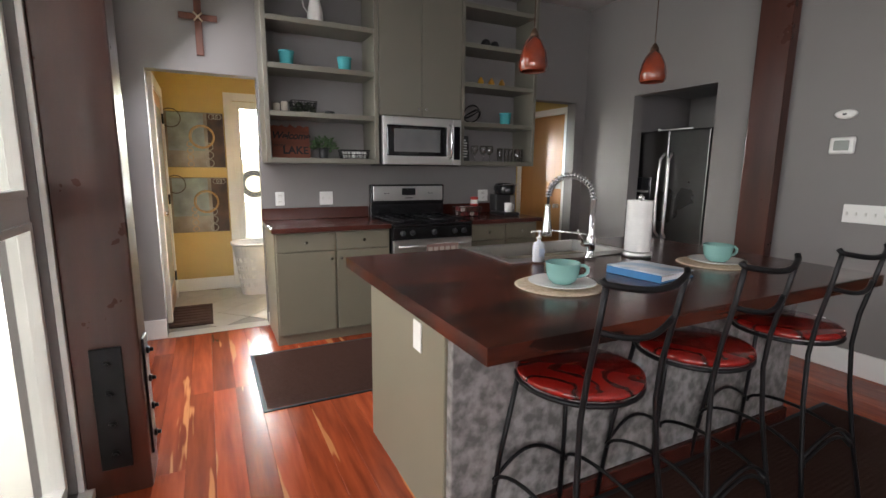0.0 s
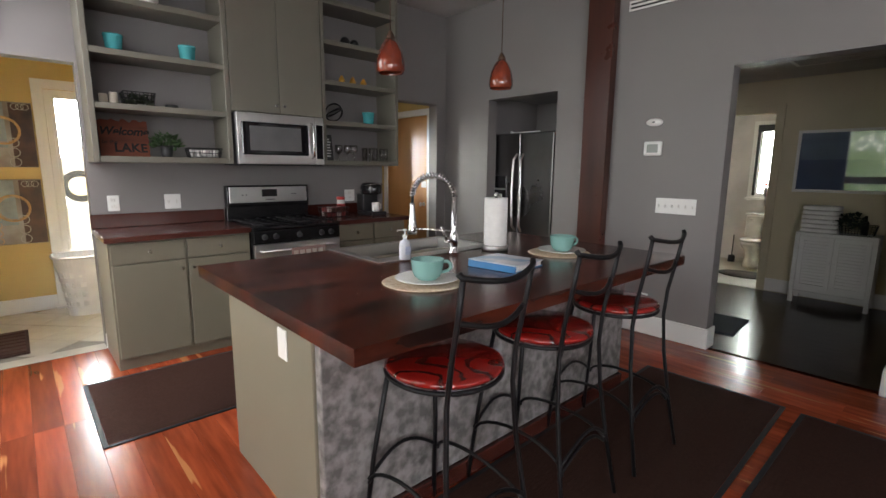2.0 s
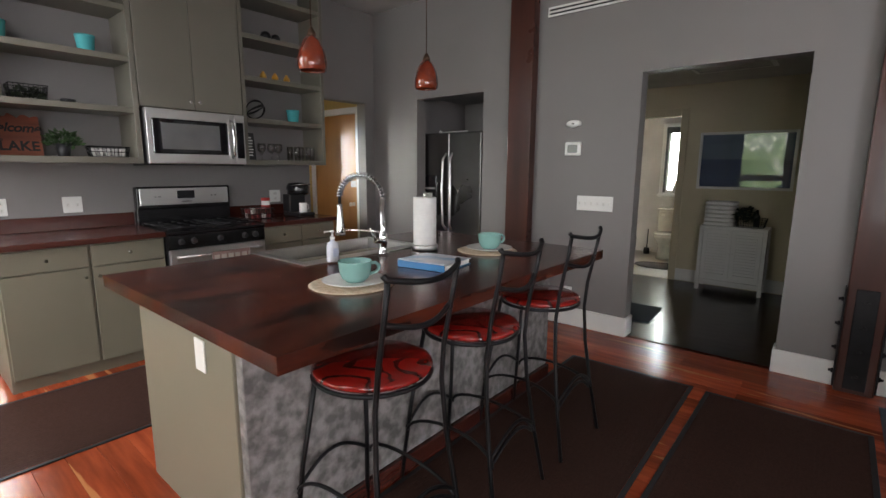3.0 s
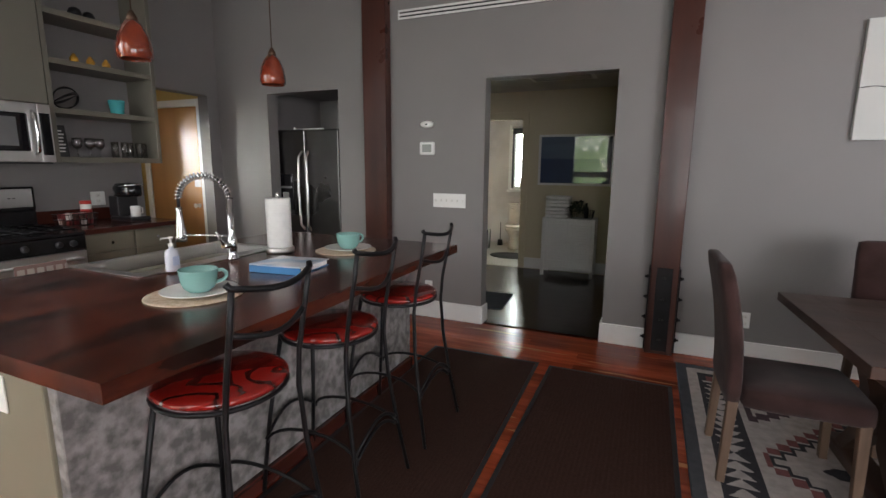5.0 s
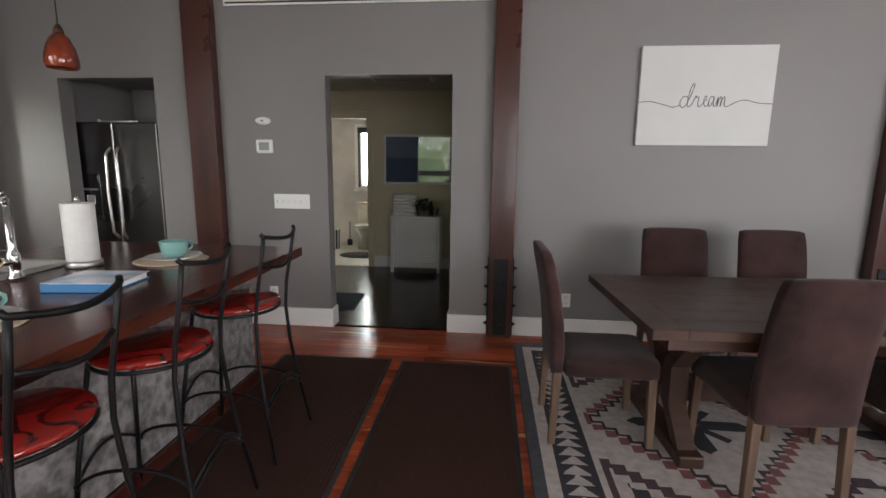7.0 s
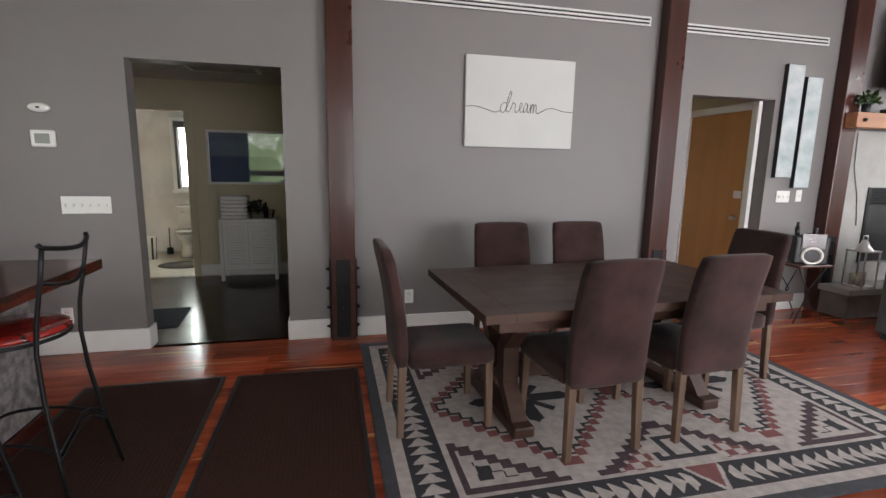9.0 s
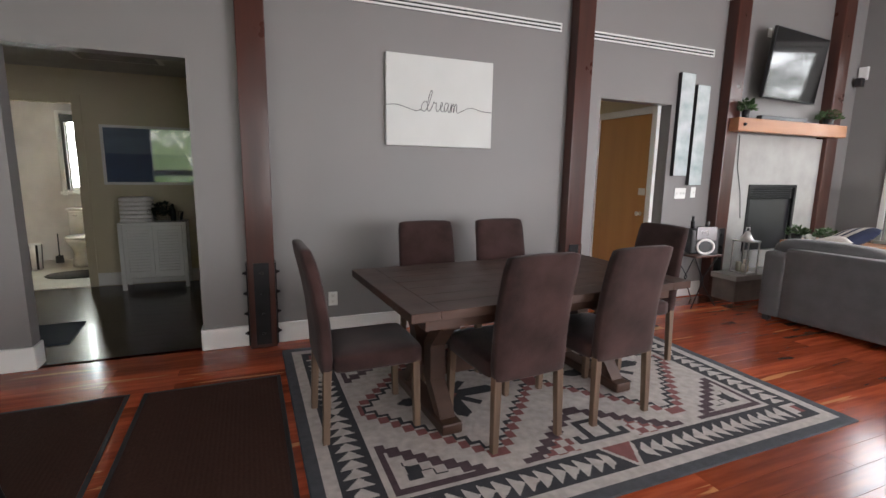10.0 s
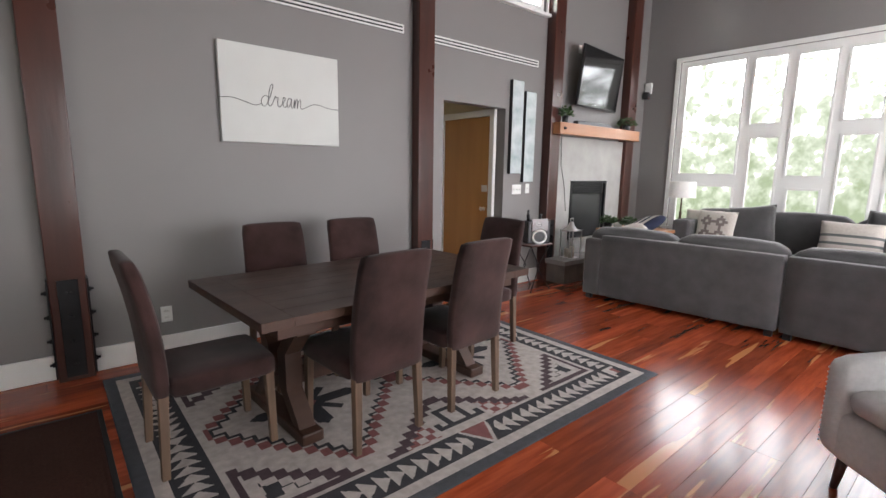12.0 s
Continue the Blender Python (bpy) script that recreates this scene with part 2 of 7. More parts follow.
M_SCREEN = material("antiglare_screen", (0.008, 0.008, 0.009), 0.09)
M_TEAL = material("turquoise_glaze", (0.10, 0.46, 0.48), 0.16, 0, (0.08, 0.40, 0.43), 3.0)
M_CUP = material("jade_glaze", (0.23, 0.43, 0.39), 0.18, 0, (0.19, 0.37, 0.34), 5.0)
M_CERAMIC = material("white_ceramic", (0.80, 0.79, 0.76), 0.15)
M_PAPER = material("paper_towel", (0.82, 0.81, 0.79), 0.9, 0, (0.76, 0.75, 0.73), 30.0, 0.4, 150)
M_JUTE = material("woven_jute", (0.68, 0.58, 0.44), 0.9, 0, (0.48, 0.38, 0.26), 60.0, 0.8, 220)
M_MATBROWN = material("brown_ribbed_mat", (0.055, 0.026, 0.019), 0.95, 0, (0.037, 0.017, 0.013), 90.0, 0.5, 260, spec=0.15)
M_RUBBER = material("black_rubber", (0.016, 0.016, 0.018), 0.6, 0, None, 20, 0.2, 120)
M_CHAIR = material("brown_microsuede", (0.058, 0.029, 0.027), 0.95, 0, (0.016, 0.0082, 0.0076), 4.5, 0.3, 140, spec=0.2, sheen=0.12, amount=0.5)
M_LEG = wood("weathered_oak", (0.060, 0.036, 0.024), (0.19, 0.120, 0.078), 0.6, 'Z', 4.0, 0, 0.3)
M_TABLE = wood("dark_oak_table", (0.028, 0.014, 0.009), (0.072, 0.034, 0.022), 0.42, 'X', 2.4, 0.0, 0.12)
M_SOFA = material("charcoal_sofa_fabric", (0.070, 0.067, 0.069), 0.95, 0, (0.046, 0.044, 0.046), 6.0, 0.5, 320, sheen=0.25)
M_ARMCH = material("pale_grey_linen", (0.50, 0.495, 0.50), 0.9, 0, (0.44, 0.435, 0.44), 40.0, 0.4, 300)
M_DOOR = wood("orange_birch_veneer", (0.40, 0.185, 0.060), (0.52, 0.26, 0.090), 0.38, 'Z', 1.4, 0.1, 0.03)
M_MANTEL = wood("fir_mantel", (0.26, 0.095, 0.035), (0.44, 0.19, 0.080), 0.4, 'X', 2.0, 0.1, 0.1)
M_PLASTER = material("trowelled_plaster", (0.40, 0.39, 0.37), 0.7, 0, (0.26, 0.255, 0.24), 3.5, 0.6, 12, amount=0.8)
M_TILE = material("beige_floor_tile", (0.52, 0.49, 0.42), 0.45, 0, (0.42, 0.39, 0.33), 5.0, 0.1, 60, random_value=0.08)
M_GROUT = material("grout", (0.32, 0.30, 0.26), 0.9, 0, None, 40, 0.3, 150)
M_AMBER = material("amber_shade_glass", (0.25, 0.038, 0.014), 0.10, 0, (0.08, 0.014, 0.007), 9.0, 0.0, coat=0.6, amount=0.5)
M_BRONZE = material("dark_bronze", (0.10, 0.06, 0.04), 0.35, 0.8)
M_PLANK = plank_material()
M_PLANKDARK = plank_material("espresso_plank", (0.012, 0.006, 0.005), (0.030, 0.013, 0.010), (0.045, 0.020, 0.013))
M_PANE = pane_glass("window_glass", 0.12)
M_CLEAR = pane_glass("clear_glass", 0.9, 1.3, 0.16)
M_PICGLASS = pane_glass("picture_glass", 0.3, 4.0, 0.085)
M_LEAF = material("leaf_green", (0.055, 0.11, 0.035), 0.6, 0, (0.03, 0.065, 0.02), 14.0)

W, K, SOUTH, EAST = 3.95, -4.157, -0.56, 7.75
TH = 0.14
# ---------------------------------------------------------------- structure
def wall_with_holes(name, axis, at, thick, lo, hi, z1, holes, mat, label, z0=-0.02):
    """An upright wall, in one mesh, with openings right through. axis 'y': it runs along x at y = at."""
    bm = nb()
    us = sorted({lo, hi, *[h[0] for h in holes], *[h[1] for h in holes]})
    zs = sorted({z0, z1, *[h[2] for h in holes], *[h[3] for h in holes]})
    def solid_cell(i, j):
        if not (0 <= i < len(us) - 1 and 0 <= j < len(zs) - 1):
            return False
        u, z = (us[i] + us[i + 1]) / 2, (zs[j] + zs[j + 1]) / 2
        return not any(h[0] < u < h[1] and h[2] < z < h[3] for h in holes)
    def P(u, d, z):
        return (u, at + d, z) if axis == 'y' else (at + d, u, z)
    cache = {}
    def V(u, d, z):
        k = (round(u, 4), round(d, 4), round(z, 4))
        if k not in cache:
            cache[k] = bm.verts.new(P(u, d, z))
        return cache[k]
    for i in range(len(us) - 1):
        for j in range(len(zs) - 1):
            if not solid_cell(i, j):
                continue
            u0, u1, a, b = us[i], us[i + 1], zs[j], zs[j + 1]
            for d in (0, thick):
                bm.faces.new([V(u0, d, a), V(u1, d, a), V(u1, d, b), V(u0, d, b)])
            if not solid_cell(i - 1, j):
                bm.faces.new([V(u0, 0, a), V(u0, thick, a), V(u0, thick, b), V(u0, 0, b)])
            if not solid_cell(i + 1, j):
                bm.faces.new([V(u1, 0, a), V(u1, thick, a), V(u1, thick, b), V(u1, 0, b)])
            if not solid_cell(i, j - 1):
                bm.faces.new([V(u0, 0, a), V(u1, 0, a), V(u1, thick, a), V(u0, thick, a)])
            if not solid_cell(i, j + 1):
                bm.faces.new([V(u0, 0, b), V(u1, 0, b), V(u1, thick, b), V(u0, thick, b)])
    return solid(name, bm, mat, label, "wall", "structure")


DOORWAY = (-1.075, -0.025)
wall_with_holes("wall_north", 'y', W, TH, K - TH, EAST + TH, 4.7,
                [(-3.46, -2.572, -0.02, 2.137), (*DOORWAY, -0.02, 2.147), (3.615, 4.56, -0.02, 2.135), (3.55, 5.21, 3.30, 4.1)],
                M_WALL, "long grey painted wall with cased openings")
wall_with_holes("wall_west", 'x', K, -TH, SOUTH - TH, W, 4.7,
                [(-0.37, 0.415, -0.02, 2.11), (3.02, 3.81, -0.02, 2.135)], M_WALL, "grey painted kitchen wall")
EW = [(0.30, 3.42, 0.62, 3.04)]
wall_with_holes("wall_east", 'x', EAST, TH, -2.6, W, 4.7, EW, M_WALL, "grey painted wall round the big window")
wall_with_holes("wall_south", 'y', SOUTH, -TH, K, -0.6, 4.7, [(-3.90, -2.42, 0.20, 3.0), (-2.07, -0.80, 0.06, 3.0)], M_WALL, "grey painted window wall")
wall_with_holes("wall_return", 'x', -0.6, -TH, -2.6, SOUTH - TH, 4.7, [], M_WALL, "short grey painted return wall")
wall_with_holes("wall_terrace", 'y', -2.46, -TH, -0.74, EAST + TH, 4.7, [(0.55, 3.05, 0.5, 2.6), (3.75, 6.65, 0.5, 2.6)], M_WALL, "unseen grey painted wall with terrace windows added for light")

bm = nb()
box(bm, K - TH, SOUTH - TH, 3.13, -0.5, W + TH, 3.25)
solid("ceiling", bm, M_CEIL, "plain pale grey kitchen ceiling", "ceiling", "structure")
bm = nb()
box(bm, -0.5, -2.6, 4.6, EAST + TH, W + TH, 4.72)
box(bm, -0.62, -2.6, 3.25, -0.5, W + TH, 4.72)
solid("ceiling", bm, M_CEIL, "high pale ceiling over the living area", "ceiling", "structure")

# rooms behind the openings
def room_shell(name, x0, y0, x1, y1, h, sides, mat, label):
    bm = nb()
    t = 0.1
    if 'n' in sides: box(bm, x0, y1, -0.02, x1, y1 + t, h)
    if 's' in sides: box(bm, x0, y0 - t, -0.02, x1, y0, h)
    if 'w' in sides: box(bm, x0 - t, y0 - t, -0.02, x0, y1 + t, h)
    if 'e' in sides: box(bm, x1, y0 - t, -0.02, x1 + t, y1 + t, h)
    return solid(name, bm, mat, label, "wall", "structure")


def room_lid(x0, y0, x1, y1, h, label):
    bm = nb()
    box(bm, x0 - 0.1, y0 - 0.1, h, x1 + 0.1, y1 + 0.1, h + 0.1)
    return solid("ceiling", bm, M_CEIL, label, "ceiling", "structure")


LX = -5.74
# laundry
wall_with_holes("wall_laundry", 'x', LX, -0.12, -0.60, 1.7, 2.5, [(0.30, 1.05, 0.02, 2.10)], M_YELLOW, "ochre painted wall with a glazed door")
room_shell("wall_laundry_side", LX, -0.41, K - TH, 1.7, 2.5, "ns", M_YELLOW, "ochre painted side walls")
bm = nb()
box(bm, K - TH - 0.012, 0.47, 0.0, K - TH - 0.002, 1.7, 2.5)
solid("wall_laundry_inner", bm, M_YELLOW, "ochre painted inner wall face", "wall", "structure")
room_lid(LX, -0.6, K - TH - 0.11, 1.7, 2.42, "pale laundry ceiling")
# side lobby behind the kitchen
room_shell("wall_lobby", -5.6, 2.2, K - TH, 3.90, 2.5, "ns", M_YELLOW, "ochre painted lobby walls")
# The west opening is out of view, cut only to admit the added lamp.
wall_with_holes("wall_lobby_west", 'x', -5.6, -0.1, 2.1, 4.0, 2.5, [(2.77, 3.13, 1.22, 1.88)], M_YELLOW, "ochre painted lobby wall with an unseen opening added for light")
room_lid(-5.6, 2.2, K - TH - 0.11, 3.9, 2.45, "pale lobby ceiling")
# fridge alcove
bm = nb()
box(bm, -3.70, W + TH, -0.02, -3.60, 5.0, 2.3)
box(bm, -2.57, W + TH, -0.02, -2.47, 5.0, 2.3)
box(bm, -3.70, 5.0, -0.02, -2.47, 5.1, 2.3)
box(bm, -3.60, W + TH, 2.2, -2.57, 5.0, 2.3)
solid("wall_alcove", bm, M_WALL, "grey painted refrigerator alcove", "wall", "structure")
# hall behind the doorway
HB = 6.55
wall_with_holes("wall_hall", 'y', HB, 0.12, -2.35, 1.4, 2.55, [(-2.12, -1.40, -0.02, 2.06)], M_HALLWALL, "straw-coloured painted wall")
room_shell("wall_hall_side", -2.35, W + TH, 1.4, HB, 2.55, "we", M_HALLWALL, "straw-coloured side walls")
room_lid(-2.35, W + TH + 0.11, 1.4, HB, 2.42, "pale hall ceiling with a grille")
# bathroom
wall_with_holes("wall_bath", 'y', 8.55, 0.12, -3.0, -0.6, 2.55, [(-2.10, -1.62, 1.0, 2.10)], M_BATH, "pale bathroom wall with a narrow window")
room_shell("wall_bath_side", -3.0, HB + 0.12, -0.6, 8.55, 2.55, "we", M_BATH, "pale bathroom side walls")
room_lid(-3.0, HB + 0.23, -0.6, 8.55, 2.45, "pale bathroom ceiling")
# lobby behind the second opening
room_shell("wall_entry", 3.3, W + TH + 0.1005, 4.56, 5.6, 2.55, "nwe", M_HALLWALL, "straw-coloured lobby walls")
room_lid(3.3, W + TH + 0.11, 4.56, 5.6, 2.42, "pale lobby ceiling")

# baseboards
def board(x0, y0, x1, y1, h=0.16):
    bm = nb()
    box(bm, x0, y0, 0.0, x1, y1, h, 0.004)
    return solid("baseboard", bm, M_WHITE, "white painted baseboard", "baseboard", "structure")


for a, b in ((-1.983, DOORWAY[0] + 0.018), (DOORWAY[1] - 0.018, 0.303), (0.505, 3.203), (3.397, 3.632), (4.545, 5.253)):
    board(a, W - 0.018, b, W, 0.165)
board(DOORWAY[0], W + 0.001, DOORWAY[0] + 0.018, W + TH, 0.165)
board(DOORWAY[1] - 0.018, W + 0.001, DOORWAY[1], W + TH, 0.165)
board(K, SOUTH, -2.35, SOUTH + 0.018)
board(K, SOUTH + 0.019, K + 0.018, -0.37)
board(K, 0.415, K + 0.018, 0.44, 0.12)
board(EAST - 0.018, -2.4, EAST, W - 0.4)
board(LX, -0.6, LX + 0.016, 0.22, 0.14)
board(-1.33, HB - 0.016, 1.4, HB, 0.15)

# ---------------------------------------------------------------- timber posts
def bolt(bm, p, n, r=0.016):
    n = Vector(n)
    p = Vector(p)
    tube(bm, [p, p + n * 0.012], r, 6)
    tube(bm, [p + n * 0.012, p + n * 0.026], r * 0.55, 8)


def post(x0, x1, y0, y1, h, plate=None, faces="s"):
    t = thing("timber_post", "tall dark-stained timber post bolted at its foot", "post", pose((x0 + x1) / 2, (y0 + y1) / 2, 0), "timber posts")
    cx, cy = (x0 + x1) / 2, (y0 + y1) / 2
    bm = nb()
    box(bm, x0 - cx, y0 - cy, 0, x1 - cx, y1 - cy, h, 0.008, 2)
    part("beam", bm, M_POST, t)
    if plate:
        z0, z1 = plate
        w, d = (x1 - x0) / 2, (y1 - y0) / 2
        for f in faces:
            bm = nb()
            s = 0.055
            if f == 's':
                box(bm, -s, -d - 0.010, z0, s, -d, z1, 0.002)
            elif f == 'e':
                box(bm, w, -s, z0, w + 0.010, s, z1, 0.002)
            elif f == 'w':
                box(bm, -w - 0.010, -s, z0, -w, s, z1, 0.002)
            elif f == 'n':
                box(bm, -s, d, z0, s, d + 0.010, z1, 0.002)
            pl = part("foot_plate", bm, M_IRON, t, "black iron plate")
            for k in range(4):
                z = z0 + (z1 - z0) * (0.13 + 0.247 * k)
                bm = nb()
                if f == 's': bolt(bm, (0, -d - 0.010, z), (0, -1, 0))
                if f == 'e': bolt(bm, (w + 0.010, 0, z), (1, 0, 0))
                if f == 'w': bolt(bm, (-w - 0.010, 0, z), (-1, 0, 0))
                if f == 'n': bolt(bm, (0, d + 0.010, z), (0, 1, 0))
                part("bolt", bm, M_IRON, pl)
    return t


post(-2.225, -1.985, 3.85, W - 0.001, 4.55)
post(0.305, 0.503, 3.85, W - 0.001, 4.55, (0.03, 0.68), "sew")
post(3.205, 3.395, 3.83, W - 0.001, 4.55, (0.03, 0.70), "se")
post(5.255, 5.455, 3.82, W - 0.001, 4.55, (0.25, 0.80), "se")
post(7.07, 7.29, 3.82, W - 0.001, 4.55)
post(-2.30, -2.08, -0.535, -0.30, 4.55, (0.13, 0.66), "en")
# ---------------------------------------------------------------- kitchen island
IX0, IX1, IY0, IY1, IZ = -2.445, -0.93, 0.672, 2.99, 0.888
isl = thing("kitchen_island", "olive kitchen island faced with grey stone under a dark wood top", "kitchen island", pose(-1.8, 1.8, 0))
def at_isl(bm):
    bmesh.ops.translate(bm, verts=bm.verts, vec=(1.8, -1.8, 0))
    return bm
bm = nb(); box(bm, -2.36, 0.80, 0.10, -1.26, 2.84, 0.830)
part("body", at_isl(bm), M_CAB, isl)
bm = nb(); box(bm, -2.09, 0.703, 0.0, -1.260, 0.798, 0.830, 0.003)
part("end_panel", at_isl(bm), M_CAB, isl, "olive painted end panel")
bm = nb(); box(bm, -2.30, 0.80, 0.0, -1.26, 2.84, 0.098)
part("plinth", at_isl(bm), M_CAB, isl)
bm = nb(); box(bm, -1.258, 0.713, 0.085, -1.218, 2.84, 0.830, 0.004)
part("stone_facing", at_isl(bm), M_STONE, isl, "rough grey stone facing")
bm = nb(); box(bm, -1.258, 0.726, 0.0, -1.198, 2.84, 0.083, 0.004)
part("skirting", at_isl(bm), M_CTR, isl, "dark red wooden skirting")
bm = nb(); box(bm, -1.216, 0.80, 0.80, -1.07, 2.70, 0.830)
part("overhang_support", at_isl(bm), M_TOP, isl, "dark wooden overhang panel")
# the top has a cut-out for the sink
SX0, SX1, SY0, SY1 = -2.47, -1.90, 1.42, 2.34
bm = nb()
box(bm, IX0, IY0, 0.832, IX1, SY0 + 0.02, IZ)
box(bm, IX0, SY1 - 0.02, 0.832, IX1, IY1, IZ)
box(bm, SX1 - 0.02, SY0 + 0.02, 0.832, IX1, SY1 - 0.02, IZ)
box(bm, IX0, SY0 + 0.02, 0.832, SX0 + 0.04, SY1 - 0.02, IZ)
bmesh.ops.remove_doubles(bm, verts=bm.verts, dist=0.0005)
part("worktop", at_isl(bm), M_TOP, isl, "glossy dark mahogany plank worktop")

# sink
snk = thing("kitchen_sink", "stainless steel drop-in sink set in the wooden island top", "sink", pose(-2.2, 1.87, IZ))
bm = nb()
x0, x1, y0, y1 = SX0 + 0.02 + 2.2, SX1 + 2.2, SY0 - 1.87, SY1 - 1.87
box(bm, x0, y0, 0.001, x1, y0 + 0.045, 0.008, 0.002)
box(bm, x0, y1 - 0.045, 0.001, x1, y1, 0.008, 0.002)
box(bm, x0, y0 + 0.045, 0.001, x0 + 0.04, y1 - 0.045, 0.008, 0.002)
box(bm, x1 - 0.085, y0 + 0.045, 0.001, x1, y1 - 0.045, 0.008, 0.002)
part("rim", bm, M_STEEL, snk)
bm = nb()
bx0, bx1, by0, by1 = x0 + 0.04, x1 - 0.085, y0 + 0.045, y1 - 0.045
for (a, b, c, d) in ((bx0, by0, bx1, by0 + 0.004), (bx0, by1 - 0.004, bx1, by1), (bx0, by0, bx0 + 0.004, by1), (bx1 - 0.004, by0, bx1, by1)):
    box(bm, a, b, -0.20, c, d, 0.004)
box(bm, bx0, by0, -0.204, bx1, by1, -0.20)
part("bowl", bm, M_STEEL, snk)
bm = nb(); lathe(bm, [(0.0, -0.197), (0.04, -0.197), (0.045, -0.1995)], 16, 0, 0, 0)
part("drain", bm, M_CHROME, snk)

# island outlet
def wall_plate(name, m, w, h, label, cat, slots=(), toggles=0, group=""):
    """A plate in the local xz plane, facing -y."""
    t = thing(name, label, cat, m, group)
    bm = nb(); box(bm, -w / 2, -0.007, -h / 2, w / 2, -0.0005, h / 2, 0.002)
    part("plate", bm, M_WHITE, t)
    for i in range(toggles):
        x = -w / 2 + w * (i + 0.5) / toggles
        bm = nb(); box(bm, x - 0.005, -0.018, -0.012, x + 0.005, -0.007, 0.010, 0.002)
        part("switch", bm, M_CERAMIC, t)
    for zz in slots:
        bm = nb(); box(bm, -0.017, -0.010, zz - 0.014, 0.017, -0.007, zz + 0.014, 0.003)
        part("socket", bm, M_CERAMIC, t)
        bm = nb()
        box(bm, -0.008, -0.0105, zz - 0.004, -0.006, -0.0098, zz + 0.006)
        box(bm, 0.006, -0.0105, zz - 0.004, 0.008, -0.0098, zz + 0.006)
        part("slot", bm, M_BLACKP, t)
    return t


wall_plate("power_outlet", pose(-1.49, 0.703, 0.735), 0.075, 0.12, "plain white plate on the olive island end panel", "outlet")

# faucet
fa = thing("spring_faucet", "chrome pull-down faucet with a spring coil neck", "faucet", pose(-1.85, 1.925, IZ + 0.008))
bm = nb(); lathe(bm, [(0, 0), (0.034, 0), (0.034, 0.008), (0.026, 0.014), (0.024, 0.055), (0.027, 0.06), (0.027, 0.115), (0.020, 0.125), (0.017, 0.14), (0.017, 0.335), (0, 0.335)], 20)
part("stem", bm, M_CHROME, fa)
arcp = []
for k in range(25):
    a = math.pi * k / 24
    arcp.append((-0.115 + 0.115 * math.cos(a), -0.065 + 0.065 * math.cos(a), 0.335 + 0.125 * math.sin(a)))
arcp.append((-0.232, -0.131, 0.27))
bm = nb(); tube(bm, arcp, 0.009, 8)
part("hose", bm, M_BLACKP, fa)
bm = nb()
turns, per = 22, 10
cp = []
for k in range(turns * per + 1):
    u = k / (turns * per) * 24
    i = min(int(u), 23); f = u - i
    p = Vector(arcp[i]).lerp(Vector(arcp[i + 1]), f)
    d = (Vector(arcp[i + 1]) - Vector(arcp[i])).normalized()
    s = d.cross(Vector((0.49, -0.87, 0))).normalized()
    q = d.cross(s)
    a = 2 * math.pi * k / per
    cp.append(p + (s * math.cos(a) + q * math.sin(a)) * 0.0175)
tube(bm, cp, 0.0042, 6)
part("spring", bm, M_CHROME, fa)
bm = nb(); lathe(bm, [(0, -0.17), (0.030, -0.17), (0.031, -0.14), (0.020, -0.06), (0.016, 0.0), (0.018, 0.02), (0, 0.02)], 16, -0.232, -0.131, 0.27)
part("spray_head", bm, M_CHROME, fa)
bm = nb(); tube(bm, [(0, 0, 0.13), (-0.11, -0.062, 0.135), (-0.225, -0.127, 0.135)], 0.006, 8); lathe(bm, [(0.026, -0.012), (0.026, 0.012), (0.019, 0.012), (0.019, -0.012), (0.026, -0.012)], 14, -0.232, -0.131, 0.135)
part("holder_arm", bm, M_CHROME, fa)
bm = nb(); tube(bm, [(0, -0.02, 0.08), (0.0, -0.06, 0.085)], 0.018, 10); tube(bm, [(0, -0.055, 0.085), (-0.01, -0.075, 0.13), (-0.012, -0.09, 0.165)], [0.008, 0.007, 0.006], 8)
part("lever", bm, M_CHROME, fa)

# soap bottle
so = thing("soap_bottle", "clear plastic hand soap bottle with a white pump", "soap bottle", pose(-1.87, 1.575, IZ + 0.009))
bm = nb(); lathe(bm, [(0, 0), (0.033, 0), (0.036, 0.008), (0.036, 0.085), (0.028, 0.105), (0.012, 0.112), (0.012, 0.122), (0, 0.122)], 20, squash=(0.75, 1))
part("bottle", bm, material("soap_gel", (0.72, 0.73, 0.79), 0.10, 0, (0.60, 0.62, 0.70), 12), so, "clear lilac bottle")
bm = nb(); lathe(bm, [(0, 0.122), (0.014, 0.122), (0.014, 0.135), (0.005, 0.137), (0.005, 0.158), (0.011, 0.16), (0.011, 0.17), (0, 0.17)], 12); tube(bm, [(0, 0, 0.165), (-0.02, -0.035, 0.163), (-0.021, -0.037, 0.155)], 0.004, 6)
part("pump", bm, M_CERAMIC, so)
bm = nb(); box(bm, 0.0272, -0.018, 0.03, 0.0282, 0.018, 0.075)
part("sticker", bm, material("soap_sticker", (0.55, 0.62, 0.80), 0.4), so, "pale blue label")

# paper towel on its holder
pt = thing("paper_towel_holder", "white paper towel roll on a steel holder", "paper towel", pose(-1.80, 2.24, IZ))
bm = nb(); lathe(bm, [(0, 0.001), (0.080, 0.001), (0.084, 0.006), (0.084, 0.028), (0.078, 0.034), (0, 0.034)], 28)
part("base", bm, M_STEEL, pt)
bm = nb(); lathe(bm, [(0.020, 0.036), (0.072, 0.036), (0.073, 0.042), (0.073, 0.325), (0.072, 0.330), (0.020, 0.330), (0.020, 0.036)], 32)
part("roll", bm, M_PAPER, pt, "white paper roll")
